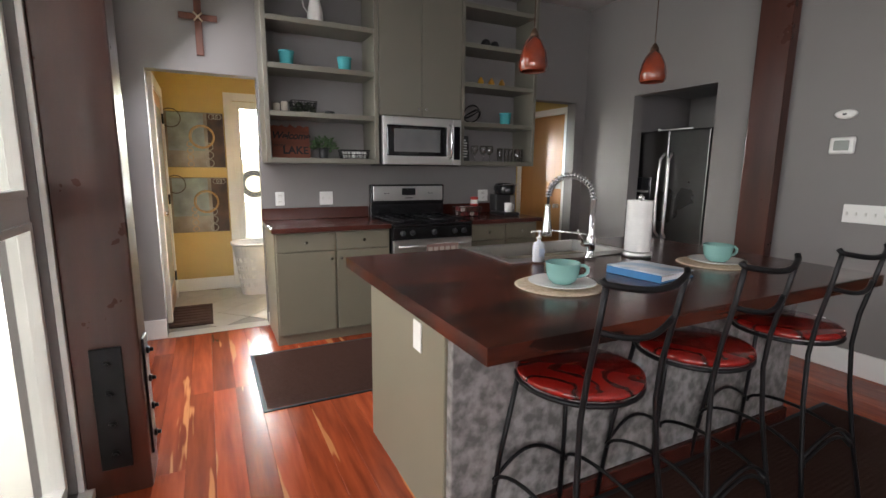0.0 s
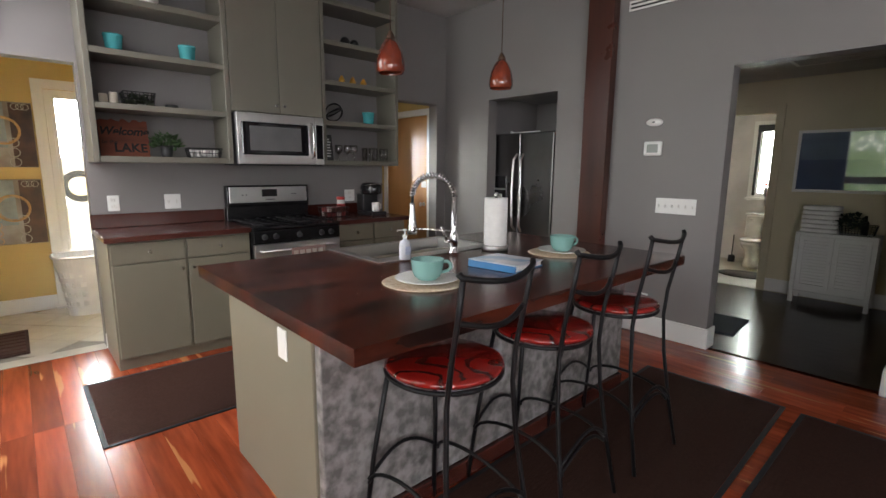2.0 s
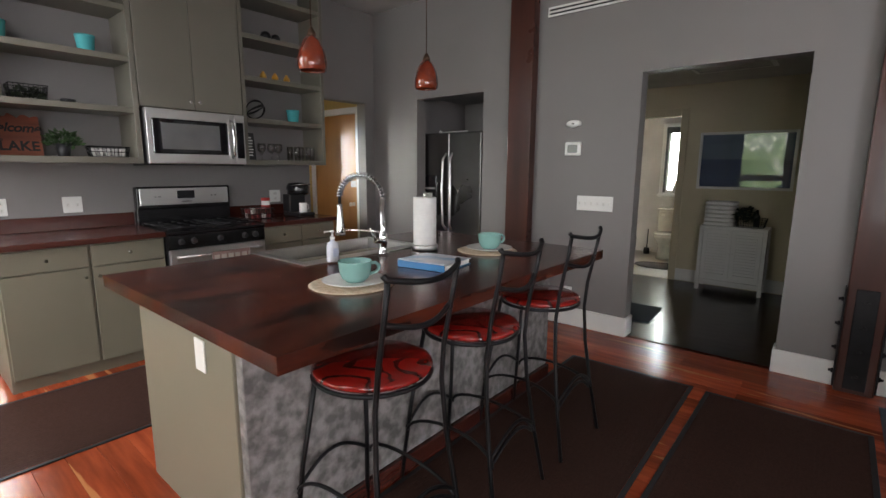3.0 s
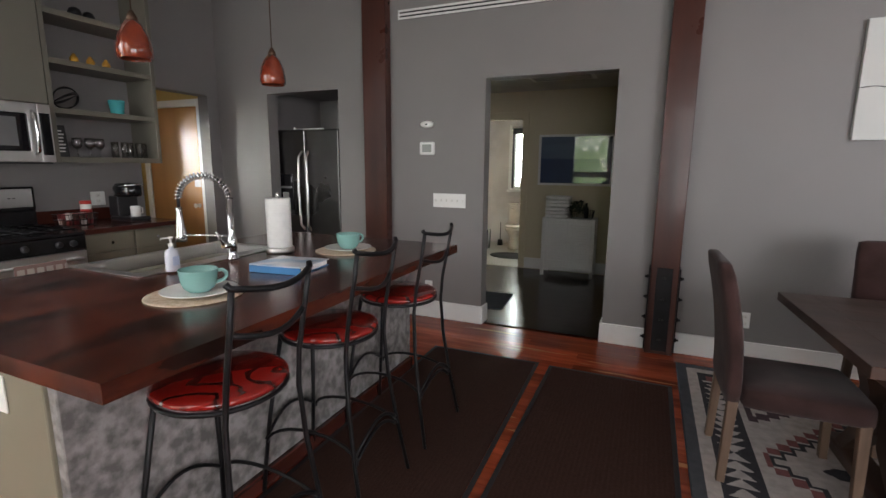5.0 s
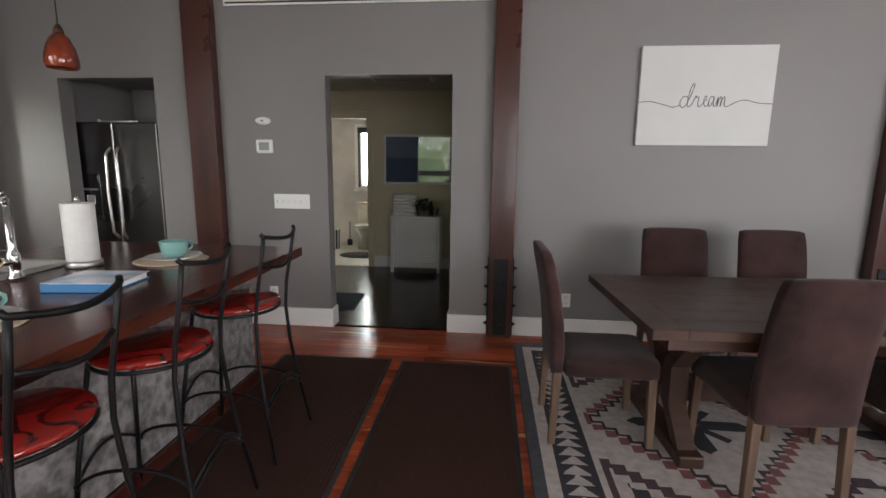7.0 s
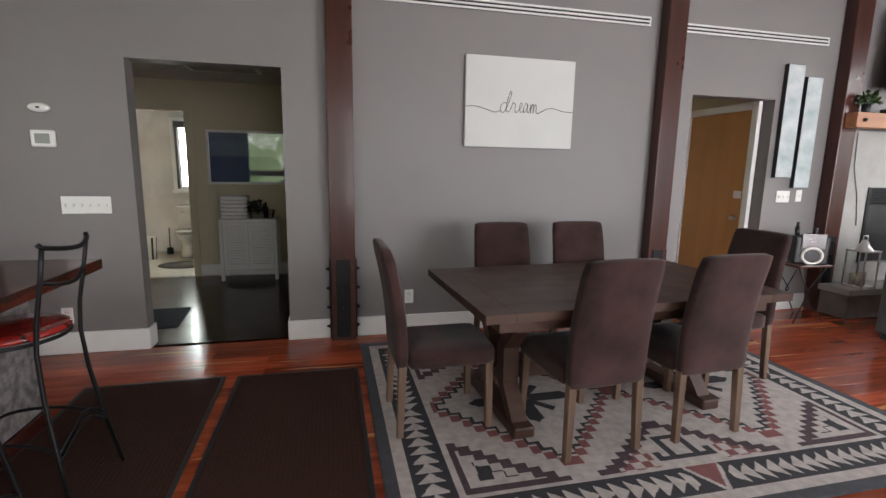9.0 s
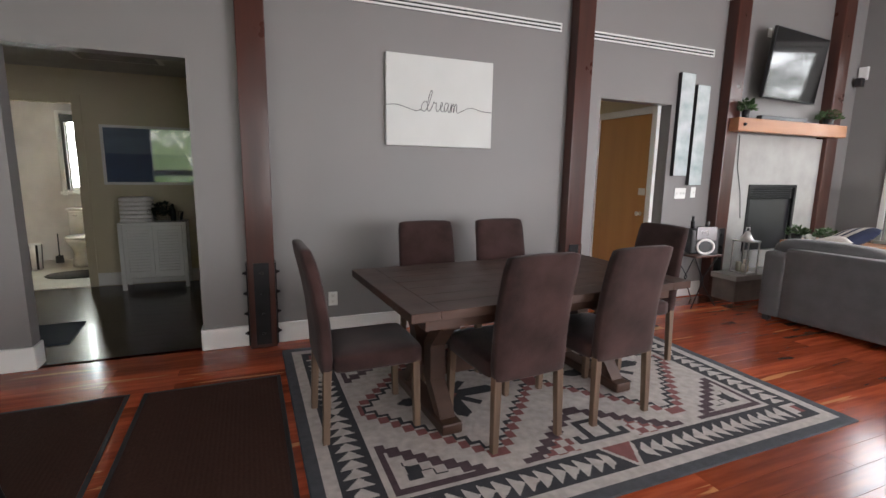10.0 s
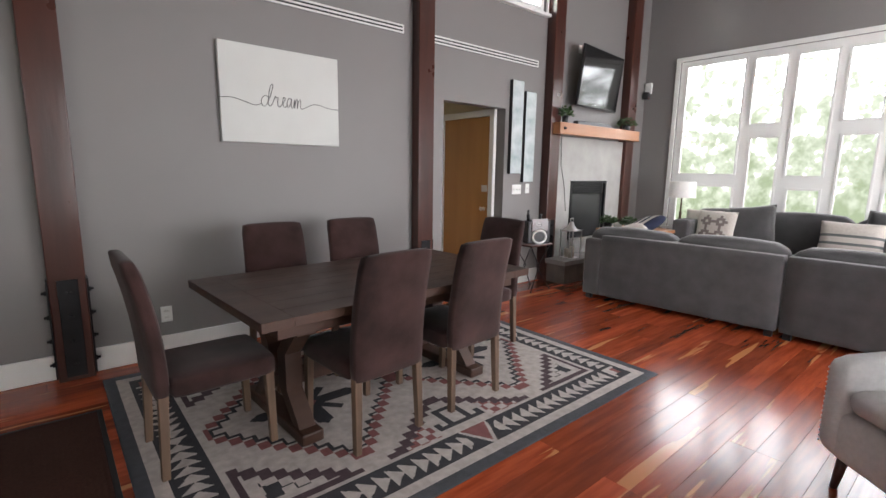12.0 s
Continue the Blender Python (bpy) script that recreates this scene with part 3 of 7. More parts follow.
bm = nb(); tube(bm, [(0, 0, 0.03), (0, 0, 0.345)], 0.008, 8); lathe(bm, [(0, 0.335), (0.014, 0.338), (0.016, 0.348), (0.010, 0.362), (0, 0.366)], 12)
part("rod", bm, M_CHROME, pt)

# place settings
def setting(x, y, turn):
    m = solid("placemat", lathe(nb(), [(0, 0.0), (0.182, 0.0), (0.188, 0.003), (0.182, 0.006), (0.16, 0.0065), (0.155, 0.0055), (0.13, 0.0065), (0.125, 0.0055), (0.10, 0.0065), (0, 0.0065)], 40), M_JUTE, "round woven jute placemat on the island", "placemat", group="place settings", m=pose(x, y, IZ + 0.0005))
    p = solid("plate", lathe(nb(), [(0, 0.002), (0.075, 0.0), (0.085, 0.002), (0.143, 0.016), (0.145, 0.019), (0.141, 0.0195), (0.085, 0.008), (0, 0.007)], 40), M_CERAMIC, "round white plate on a jute placemat", "plate", group="place settings", m=pose(x + 0.01, y + 0.01, IZ + 0.0075))
    c = thing("soup_mug", "jade green glazed soup mug on a white plate", "mug", pose(x + 0.01, y + 0.012, IZ + 0.016, 0, 0, turn), "place settings")
    bm = nb(); lathe(bm, [(0, 0.0), (0.042, 0.0), (0.044, 0.004), (0.058, 0.014), (0.067, 0.035), (0.071, 0.060), (0.074, 0.088), (0.0745, 0.092), (0.072, 0.092), (0.068, 0.062), (0.063, 0.035), (0.052, 0.014), (0, 0.009)], 36)
    part("bowl", bm, M_CUP, c)
    bm = nb(); tube(bm, [(0.068, 0, 0.078), (0.090, 0, 0.080), (0.104, 0, 0.068), (0.105, 0, 0.050), (0.092, 0, 0.036), (0.063, 0, 0.029)], [0.007, 0.0075, 0.008, 0.008, 0.0075, 0.007], 8)
    part("handle", bm, M_CUP, c)


setting(-1.42, 1.335, 55)
setting(-1.47, 2.46, 65)

# guest binder
bk = thing("guest_binder", "blue ring binder with papers lying on the island", "binder", pose(-1.42, 1.90, IZ, 0, 0, 8))
M_BLUE = material("blue_cover", (0.05, 0.20, 0.42), 0.35, 0, (0.04, 0.17, 0.36), 5)
bm = nb(); box(bm, -0.145, -0.135, 0.001, 0.145, 0.135, 0.006, 0.001); box(bm, -0.145, -0.140, 0.001, 0.145, -0.134, 0.036, 0.002)
part("cover", bm, M_BLUE, bk, "blue plastic cover")
bm = nb(); box(bm, -0.138, -0.130, 0.007, 0.138, 0.125, 0.028)
part("pages", bm, M_PAPER, bk, "white paper stack")
bm = nb()
v = [bm.verts.new(p) for p in ((-0.145, -0.137, 0.038), (0.145, -0.137, 0.038), (0.145, 0.137, 0.030), (-0.145, 0.137, 0.030))]
bm.faces.new(v)
r = bmesh.ops.extrude_face_region(bm, geom=bm.faces[:])
bmesh.ops.translate(bm, verts=[e for e in r["geom"] if isinstance(e, bmesh.types.BMVert)], vec=(0, 0, 0.004))
part("front_cover", bm, material("binder_front", (0.66, 0.70, 0.76), 0.25, 0, (0.35, 0.48, 0.62), 7, amount=0.25), bk, "pale printed front cover")

# ---------------------------------------------------------------- bar stools
def bar_stool():
    t = thing("bar_stool", "black iron bar stool with a red lacquered swirl seat", "bar stool", pose(-0.955, 1.04, 0), "bar stools at the island")
    # local: +x is the back, seat centre at the origin
    prof = [(0, 0.0), (0.17, 0.0), (0.198, 0.006), (0.206, 0.016), (0.201, 0.026), (0.185, 0.031), (0, 0.032)]
    seat_m = bpy.data.materials.get("red_swirl_lacquer") or swirl()
    part("seat", lathe(nb(), prof, 40, 0, 0, 0.728), seat_m, t, "red and black swirl-painted seat")
    ring = [(0.200 * math.cos(2 * math.pi * k / 32), 0.200 * math.sin(2 * math.pi * k / 32), 0.722) for k in range(32)]
    part("seat_ring", tube(nb(), ring, 0.008, 6, closed=True), M_IRON, t)
    for s in (-1, 1):
        pts = [(0.270, s * 0.205, 0.0), (0.225, s * 0.183, 0.25), (0.190, s * 0.163, 0.50), (0.178, s * 0.152, 0.69), (0.190, s * 0.148, 0.82), (0.222, s * 0.150, 0.99), (0.240, s * 0.153, 1.100)]
        part("back_leg", tube(nb(), pts, 0.0090, 8), M_IRON, t)
        part("front_leg", tube(nb(), [(-0.25, s * 0.175, 0.0), (-0.215, s * 0.150, 0.35), (-0.170, s * 0.105, 0.722)], 0.0095, 8), M_IRON, t)
        arch = []
        for k in range(13):
            a = math.pi * k / 12
            arch.append((0.005 - 0.228 * math.cos(a) * 0.98, s * (0.172 - 0.02 * math.sin(a)), 0.245 + 0.085 * math.sin(a)))
        part("side_stretcher", tube(nb(), arch, 0.0075, 6), M_IRON, t)
    for x, z in ((0.220, 0.245), (-0.222, 0.255)):
        for dz in (0.0, 0.035):
            arch = [(x + (0.045 if x > 0 else -0.03) * math.sin(math.pi * k / 12) * 0.3, -0.172 + 0.344 * k / 12, z + dz + 0.085 * math.sin(math.pi * k / 12)) for k in range(13)]
            if x > 0 or dz == 0:
                part("end_stretcher", tube(nb(), arch, 0.0075, 6), M_IRON, t)
    top = [(0.240 + 0.038 * math.sin(math.pi * k / 12), -0.156 + 0.312 * k / 12, 1.100 - 0.020 * math.sin(math.pi * k / 12)) for k in range(13)]
    top = [(0.232, -0.164, 1.113)] + top + [(0.232, 0.164, 1.113)]
    part("top_rail", tube(nb(), top, 0.0098, 8), M_IRON, t)
    low = [(0.213 + 0.032 * math.sin(math.pi * k / 12), -0.149 + 0.298 * k / 12, 0.965 - 0.028 * math.sin(math.pi * k / 12)) for k in range(13)]
    part("back_rail", tube(nb(), low, 0.0090, 8), M_IRON, t)
    return t


def swirl():
    m = bpy.data.materials.new("red_swirl_lacquer")
    m.use_nodes = True
    nt = m.node_tree
    p = nt.nodes["Principled BSDF"]
    p.inputs["Roughness"].default_value = 0.12
    p.inputs["Coat Weight"].default_value = 0.5
    tc = nt.nodes.new("ShaderNodeTexCoord")
    wob = nt.nodes.new("ShaderNodeTexNoise")
    wob.inputs["Scale"].default_value = 9
    addv = nt.nodes.new("ShaderNodeVectorMath")
    addv.operation = 'MULTIPLY_ADD'
    addv.inputs[1].default_value = (0.10, 0.10, 0.0)
    nt.links.new(tc.outputs["Object"], wob.inputs["Vector"])
    nt.links.new(wob.outputs["Color"], addv.inputs[0])
    nt.links.new(tc.outputs["Object"], addv.inputs[2])
    vo = nt.nodes.new("ShaderNodeTexVoronoi")
    vo.voronoi_dimensions = '2D'
    vo.inputs["Scale"].default_value = 4.2
    nt.links.new(addv.outputs[0], vo.inputs["Vector"])
    sn = nt.nodes.new("ShaderNodeMath")
    sn.operation = 'MULTIPLY'
    sn.inputs[1].default_value = 20.0
    nt.links.new(vo.outputs["Distance"], sn.inputs[0])
    wv = nt.nodes.new("ShaderNodeMath")
    wv.operation = 'SINE'
    nt.links.new(sn.outputs[0], wv.inputs[0])
    r = nt.nodes.new("ShaderNodeValToRGB")
    r.color_ramp.elements[0].position, r.color_ramp.elements[1].position = 0.52, 1.0
    r.color_ramp.elements[0].color, r.color_ramp.elements[1].color = (0.235, 0.011, 0.008, 1), (0.045, 0.006, 0.005, 1)
    nt.links.new(wv.outputs[0], r.inputs[0])
    nt.links.new(r.outputs[0], p.inputs["Base Color"])
    return m


stool = bar_stool()
copy_thing(stool, pose(-0.955, 1.60, 0, 0, 0, 2))
copy_thing(stool, pose(-0.95, 2.20, 0, 0, 0, -2))

# ---------------------------------------------------------------- dining
RX0, RX1, RY0, RY1 = 0.525, 3.565, 1.475, 3.715
def rug():
    bm = nb()
    nx, ny = 380, 280
    cream, dark, rose, plum, edge = 0, 1, 2, 3, 4
    def colour(x, y):
        X, Y = abs(x - 2.045), abs(y - 2.595)
        ex, ey = 1.52 - X, 1.12 - Y
        d = min(ex, ey)
        if d < 0.065: return edge
        if d < 0.125: return cream
        if d < 0.31:
            if ex < 0.31 and ey < 0.31:
                a, b = ex - 0.125, ey - 0.125
                if 0.03 < a < 0.155 and 0.03 < b < 0.155:
                    if 0.055 < a < 0.13 and 0.055 < b < 0.13:
                        return rose if a < 0.095 else cream
                    return cream if a > 0.13 or b > 0.13 else dark
                return dark
            along, across = (y - 2.595, ex) if ex < ey else (x - 2.045, ey)
            if abs(along) < 0.10 and ey < ex:
                q = abs(abs(along) - (across - 0.125) * 0.55)
                return cream if q < 0.012 else (rose if abs(along) < (across - 0.125) * 0.55 else dark)
            c = abs(across - 0.2175) / 0.066
            p = (abs(along) / 0.075) % 1.0
            return cream if c < 1 and p > c * 0.95 else dark
        if d < 0.335: return cream
        # field
        s, r = 0.0545, 0.0618
        k = int(X / s)
        k = k if k < 11 else 21 - k
        if X < 1.17:
            lev = k * r
            if lev <= Y < lev + r: return rose
            for off, wdt in ((0.088, 0.011),):
                if abs(Y - (lev - off + r)) < wdt and Y > 0.0: return dark
                near = X - int(X / s) * s
                nxt = (k + 1 if X < 11 * s else k - 1) * r
                if near > s - 0.018 and min(lev, nxt) - off + r - wdt <= Y <= max(lev, nxt) - off + r + wdt: return dark
        # star within each diamond
        sx, sy = abs(X - 0.60), Y
        if sx + sy * 1.2 < 0.34 and (abs(sx - sy) < 0.035 or sx < 0.05 or sy < 0.05 or sx + sy < 0.13): return dark if sx + sy > 0.06 else rose
        # stepped mountains on the long sides
        g = (1.12 - 0.345) - Y
        mx = (int(X / 0.058) + 0.5) * 0.058
        h = 0.40 * (1 - mx / 0.50)
        if X < 0.50:
            if g < h - 0.075:
                a, b = X, g
                if 0.03 < b < 0.065 and a < 0.17: return dark
                if 0.065 < b < 0.20 and 0.045 < a < 0.085: return dark
                if 0.20 < b < 0.23 and a < 0.085: return dark
                if 0.065 < b < 0.10 and 0.13 < a < 0.17: return dark
                if (math.floor(a / 0.055) + math.floor(b / 0.05)) % 2 == 0 and a > 0.19: return rose
                return cream
            if g < h: return plum
        if X < 0.52 and g < 0.03: return plum
        # stepped corners
        k = X - 0.66
        if k > 0:
            mk = (int(k / 0.058) + 0.5) * 0.058
            hh = 0.44 * (mk / 0.55)
            if X < 1.175 and g < hh:
                if g > hh - 0.075 or g < 0.03 or X > 1.145: return plum
                if g < hh - 0.13 and g > 0.07 and X < 1.09: return dark if (math.floor(k / 0.06) + math.floor(g / 0.06)) % 3 else cream
        return cream
    vs = [[bm.verts.new((RX0 + (RX1 - RX0) * i / nx, RY0 + (RY1 - RY0) * j / ny, 0.010 + 0.0012 * noise.noise((i * 0.045, j * 0.045, 0.0)))) for j in range(ny + 1)] for i in range(nx + 1)]
    for i in range(nx):
        for j in range(ny):
            f = bm.faces.new((vs[i][j], vs[i + 1][j], vs[i + 1][j + 1], vs[i][j + 1]))
            f.material_index = colour(RX0 + (RX1 - RX0) * (i + 0.5) / nx, RY0 + (RY1 - RY0) * (j + 0.5) / ny)
            f.smooth = True
    rim = [v[0] for v in vs] + [vs[nx][j] for j in range(1, ny + 1)] + [vs[i][ny] for i in range(nx - 1, -1, -1)] + [vs[0][j] for j in range(ny - 1, 0, -1)]
    low = [bm.verts.new((v.co.x, v.co.y, 0.0005)) for v in rim]
    for i in range(len(rim)):
        f = bm.faces.new((rim[i], low[i], low[(i + 1) % len(rim)], rim[(i + 1) % len(rim)]))
        f.material_index = 4
    def wool(n, c):
        return material(n, c, 0.95, 0, tuple(k * 0.72 for k in c), 22, 0.6, 260)
    mats = [wool("wool_cream", (0.50, 0.45, 0.42)), wool("wool_charcoal", (0.035, 0.035, 0.042)), wool("wool_rose", (0.235, 0.085, 0.080)), wool("wool_plum", (0.075, 0.045, 0.055)), wool("wool_slate", (0.065, 0.068, 0.078))]
    return solid("area_rug", bm, mats, "cream and charcoal geometric wool rug under the dining table", "rug")


rug()

TX0, TX1, TY0, TY1, TZ = 0.965, 2.815, 2.04, 3.09, 0.758
tb = thing("dining_table", "dark oak trestle dining table", "table", pose(1.885, 2.56, 0.0115, 0, 0, 3))
def at_tb(bm):
    bmesh.ops.translate(bm, verts=bm.verts, vec=(-1.885, -2.56, -0.0115))
    return bm
bw = 0.15
bm = nb(); box(bm, TX0, TY0, TZ - 0.045, TX0 + bw, TY1, TZ, 0.002)
part("breadboard_end", at_tb(bm), M_TABLE, tb)
bm = nb(); box(bm, TX1 - bw, TY0, TZ - 0.045, TX1, TY1, TZ, 0.002)
part("breadboard_end", at_tb(bm), M_TABLE, tb)
nbd = 7
for i in range(nbd):
    a = TY0 + (TY1 - TY0) * i / nbd
    b = TY0 + (TY1 - TY0) * (i + 1) / nbd
    bm = nb(); box(bm, TX0 + bw + 0.0006, a + 0.0004, TZ - 0.045, TX1 - bw - 0.0006, b - 0.0004, TZ - 0.0005, 0.0012)
    part("board", at_tb(bm), M_TABLE, tb)
bm = nb()
box(bm, TX0 + 0.10, TY0 + 0.07, TZ - 0.115, TX1 - 0.10, TY0 + 0.095, TZ - 0.047)
box(bm, TX0 + 0.10, TY1 - 0.095, TZ - 0.115, TX1 - 0.10, TY1 - 0.07, TZ - 0.047)
box(bm, TX0 + 0.10, TY0 + 0.096, TZ - 0.115, TX0 + 0.125, TY1 - 0.096, TZ - 0.047)
box(bm, TX1 - 0.125, TY0 + 0.096, TZ - 0.115, TX1 - 0.10, TY1 - 0.096, TZ - 0.047)
part("apron", at_tb(bm), M_TABLE, tb)
for px in (1.27, 2.50):
    bm = nb(); box(bm, px - 0.06, 2.20, 0.0115, px + 0.06, 2.95, 0.075, 0.010, 2)
    part("foot", at_tb(bm), M_TABLE, tb)
    bm = nb(); box(bm, px - 0.055, 2.24, TZ - 0.18, px + 0.055, 2.88, TZ - 0.117, 0.008, 2)
    part("bearer", at_tb(bm), M_TABLE, tb)
    for s in (-1, 1):
        bm = nb()
        a0, a1 = 2.56 + s * 0.20, 2.56 + s * 0.30
        prof = [(a0 + s * 0.02, 0.076), (a1, 0.076), (2.56 + s * 0.16, 0.24), (2.56 + s * 0.155, 0.44), (a1 - s * 0.02, TZ - 0.181), (a0 - s * 0.02, TZ - 0.181), (2.56 + s * 0.06, 0.44), (2.56 + s * 0.06, 0.24)]
        A = [bm.verts.new((px - 0.045, y, z)) for y, z in prof]
        B = [bm.verts.new((px + 0.045, y, z)) for y, z in prof]
        bm.faces.new(A); bm.faces.new(list(reversed(B)))
        for i in range(8):
            bm.faces.new((A[i], B[i], B[(i + 1) % 8], A[(i + 1) % 8]))
        part("pedestal_leg", at_tb(bm), M_TABLE, tb)
bm = nb(); box(bm, 1.325, 2.52, 0.20, 2.445, 2.60, 0.31, 0.004)
part("stretcher", at_tb(bm), M_TABLE, tb)


def cushion(bm, x0, y0, z0, x1, y1, z1, bulge=0.02, n=6, r=0.03):
    """A soft block: rounded corners and bulging faces."""
    b2 = bmesh.new()
    bmesh.ops.create_cube(b2, size=2.0)
    bmesh.ops.subdivide_edges(b2, edges=b2.edges[:], cuts=n, use_grid_fill=True)
    hx, hy, hz = (x1 - x0) / 2, (y1 - y0) / 2, (z1 - z0) / 2
    c = Vector(((x0 + x1) / 2, (y0 + y1) / 2, (z0 + z1) / 2))
    vm = {}
    for v in b2.verts:
        u = v.co.copy()
        p = Vector((u.x * hx, u.y * hy, u.z * hz))
        q = Vector((max(-hx + r, min(hx - r, p.x)), max(-hy + r, min(hy - r, p.y)), max(-hz + r, min(hz - r, p.z))))
        d = p - q
        if d.length > 1e-6:
            d = d.normalized() * r
        p = q + d
        fx, fy, fz = 1 - u.x ** 2, 1 - u.y ** 2, 1 - u.z ** 2
        p.x += math.copysign(bulge * fy * fz, u.x) if abs(u.x) > 0.99 else 0
        p.y += math.copysign(bulge * fx * fz, u.y) if abs(u.y) > 0.99 else 0
        p.z += math.copysign(bulge * fx * fy, u.z) if abs(u.z) > 0.99 else 0
        vm[v] = bm.verts.new(p + c)
    for f in b2.faces:
        g = bm.faces.new([vm[v] for v in f.verts])
        g.smooth = True
    b2.free()
    return bm


def dining_chair():
    """Local: the seat faces +y, the back is at -y."""
    t = thing("dining_chair", "brown suede parsons dining chair with pale wooden legs", "chair", None, "chairs round the dining table")
    bm = nb(); cushion(bm, -0.218, -0.205, 0.365, 0.218, 0.265, 0.470, 0.012, 7, 0.025)
    bmesh.ops.translate(bm, verts=bm.verts, vec=(0, 0, 0))
    part("seat", bm, M_CHAIR, t, "brown suede seat pad")
    bm = nb(); cushion(bm, -0.218, -0.275, 0.370, 0.218, -0.207, 1.008, 0.006, 9, 0.026)
    for v in bm.verts:
        h = max(0.0, v.co.z - 0.45)
        v.co.y -= 0.22 * h * h * 1.1 + 0.02 * h
        v.co.x *= 1 - 0.06 * h
    part("backrest", bm, M_CHAIR, t, "curved brown suede backrest")
    for sx in (-1, 1):
        for y, top, dy, dx in ((0.23, 0.385, 0.01, 0.005), (-0.240, 0.395, -0.015, 0.01)):
            bm = nb()
            box(bm, -0.021, -0.021, 0.0, 0.021, 0.021, top, 0.003)
            for v in bm.verts:
                k = 1 - v.co.z / top
                v.co.x = v.co.x * (1 - 0.18 * k) + sx * (0.192 + dx * k)
                v.co.y = v.co.y * (1 - 0.18 * k) + y + dy * k
            part("leg", bm, M_LEG, t, "weathered pale wooden leg")
    return t


RZ = 0.0113
ch = dining_chair()
ch.matrix_basis = pose(1.60, 2.215, RZ, 0, 0, 4)
copy_thing(ch, pose(2.245, 2.25, RZ, 0, 0, 4))
copy_thing(ch, pose(0.90, 2.525, RZ, 0, 0, -89))
copy_thing(ch, pose(1.575, 3.08, RZ, 0, 0, 180))
copy_thing(ch, pose(2.22, 3.09, RZ, 0, 0, 181))
copy_thing(ch, pose(2.965, 2.73, RZ, 0, 0, 92))

# ---------------------------------------------------------------- floor mats
def floor_mat(x0, y0, x1, y1, rot, label, mat=None, rim=True):
    cx, cy = (x0 + x1) / 2, (y0 + y1) / 2
    t = thing("floor_mat", label, "floor mat", pose(cx, cy, 0.001, 0, 0, rot), "")
    w, d = (x1 - x0) / 2, (y1 - y0) / 2
    e = 0.025
    bm = nb()
    ribs = int(2 * w / 0.012)
    pr = []
    for i in range(ribs + 1):
        x = -w + e + (2 * w - 2 * e) * i / ribs
        pr.append((x, 0.0068 if i % 2 else 0.0060))
    A = [bm.verts.new((x, -d + e, z)) for x, z in pr]
    B = [bm.verts.new((x, d - e, z)) for x, z in pr]
    for i in range(ribs):
        bm.faces.new((A[i], A[i + 1], B[i + 1], B[i]))
    part("mat_surface", bm, mat or M_MATBROWN, t, "ribbed brown surface")
    bm = nb()
    box(bm, -w, -d, 0, w, -d + e, 0.006, 0.002)
    box(bm, -w, d - e, 0, w, d, 0.006, 0.002)
    box(bm, -w, -d + e, 0, -w + e, d - e, 0.006, 0.002)
    box(bm, w - e, -d + e, 0, w, d - e, 0.006, 0.002)
    part("border", bm, M_RUBBER, t, "black rubber border")
    return t


floor_mat(-3.46, 0.20, -2.54, 1.85, 0, "brown ribbed floor mat before the kitchen cabinets")
floor_mat(-1.20, 0.85, -0.37, 3.29, 1, "dark brown ribbed floor mat under the bar stools")
floor_mat(-0.315, 0.95, 0.485, 3.28, 0, "dark brown ribbed floor mat beside the patterned rug")
# ---------------------------------------------------------------- kitchen cabinets
CF = -3.55
def knob(parent, x, y, z):
    b = nb(); tube(b, [(x, y, z), (x + 0.012, y, z), (x + 0.014, y, z), (x + 0.024, y, z)], [0.005, 0.005, 0.012, 0.010], 10)
    part("knob", b, M_CHROME, parent, "small chrome knob")


def base_unit(y0, y1, label):
    t = thing("base_cabinet", label, "cabinet", pose(K, y0, 0), "base cabinets")
    w, d = y1 - y0, CF - K
    bm = nb(); box(bm, 0.001, 0, 0.075, d - 0.02, w, 0.893)
    part("body", bm, M_CAB, t)
    bm = nb(); box(bm, 0.001, 0.0, 0.0, d - 0.03, w, 0.074)
    part("plinth", bm, M_CAB, t)
    for i in (0, 1):
        a, b = w * i / 2 + 0.012, w * (i + 1) / 2 - 0.004 + (-0.006 if i else 0)
        bm = nb(); box(bm, d - 0.02, a, 0.745, d, b, 0.882, 0.003, 2)
        dr = part("drawer_front", bm, M_CAB, t)
        knob(dr, d, (a + b) / 2, 0.813)
        bm = nb(); box(bm, d - 0.02, a, 0.085, d, b, 0.735, 0.003, 2)
        do = part("door", bm, M_CAB, t)
        knob(do, d, b - 0.03 if i == 0 else a + 0.03, 0.675)
    return t


base_unit(0.42, 1.342, "olive painted base cabinet with two drawers over two doors")
base_unit(2.115, 2.865, "olive painted base cabinet beside the gas range")


def counter(y0, y1, lend):
    t = thing("countertop", "dark red wooden countertop with a low backsplash", "countertop", pose(K, 0, 0), "countertops")
    bm = nb(); box(bm, 0.0, y0, 0.895, CF - K + 0.035, y1, 0.932, 0.004, 2)
    part("slab", bm, M_CTR, t)
    bm = nb(); box(bm, 0.0, y0 + (0.0 if lend else 0), 0.933, 0.022, y1, 1.035, 0.003)
    part("backsplash", bm, M_CTR, t)


counter(0.40, 1.342, True)
counter(2.115, 2.90, False)

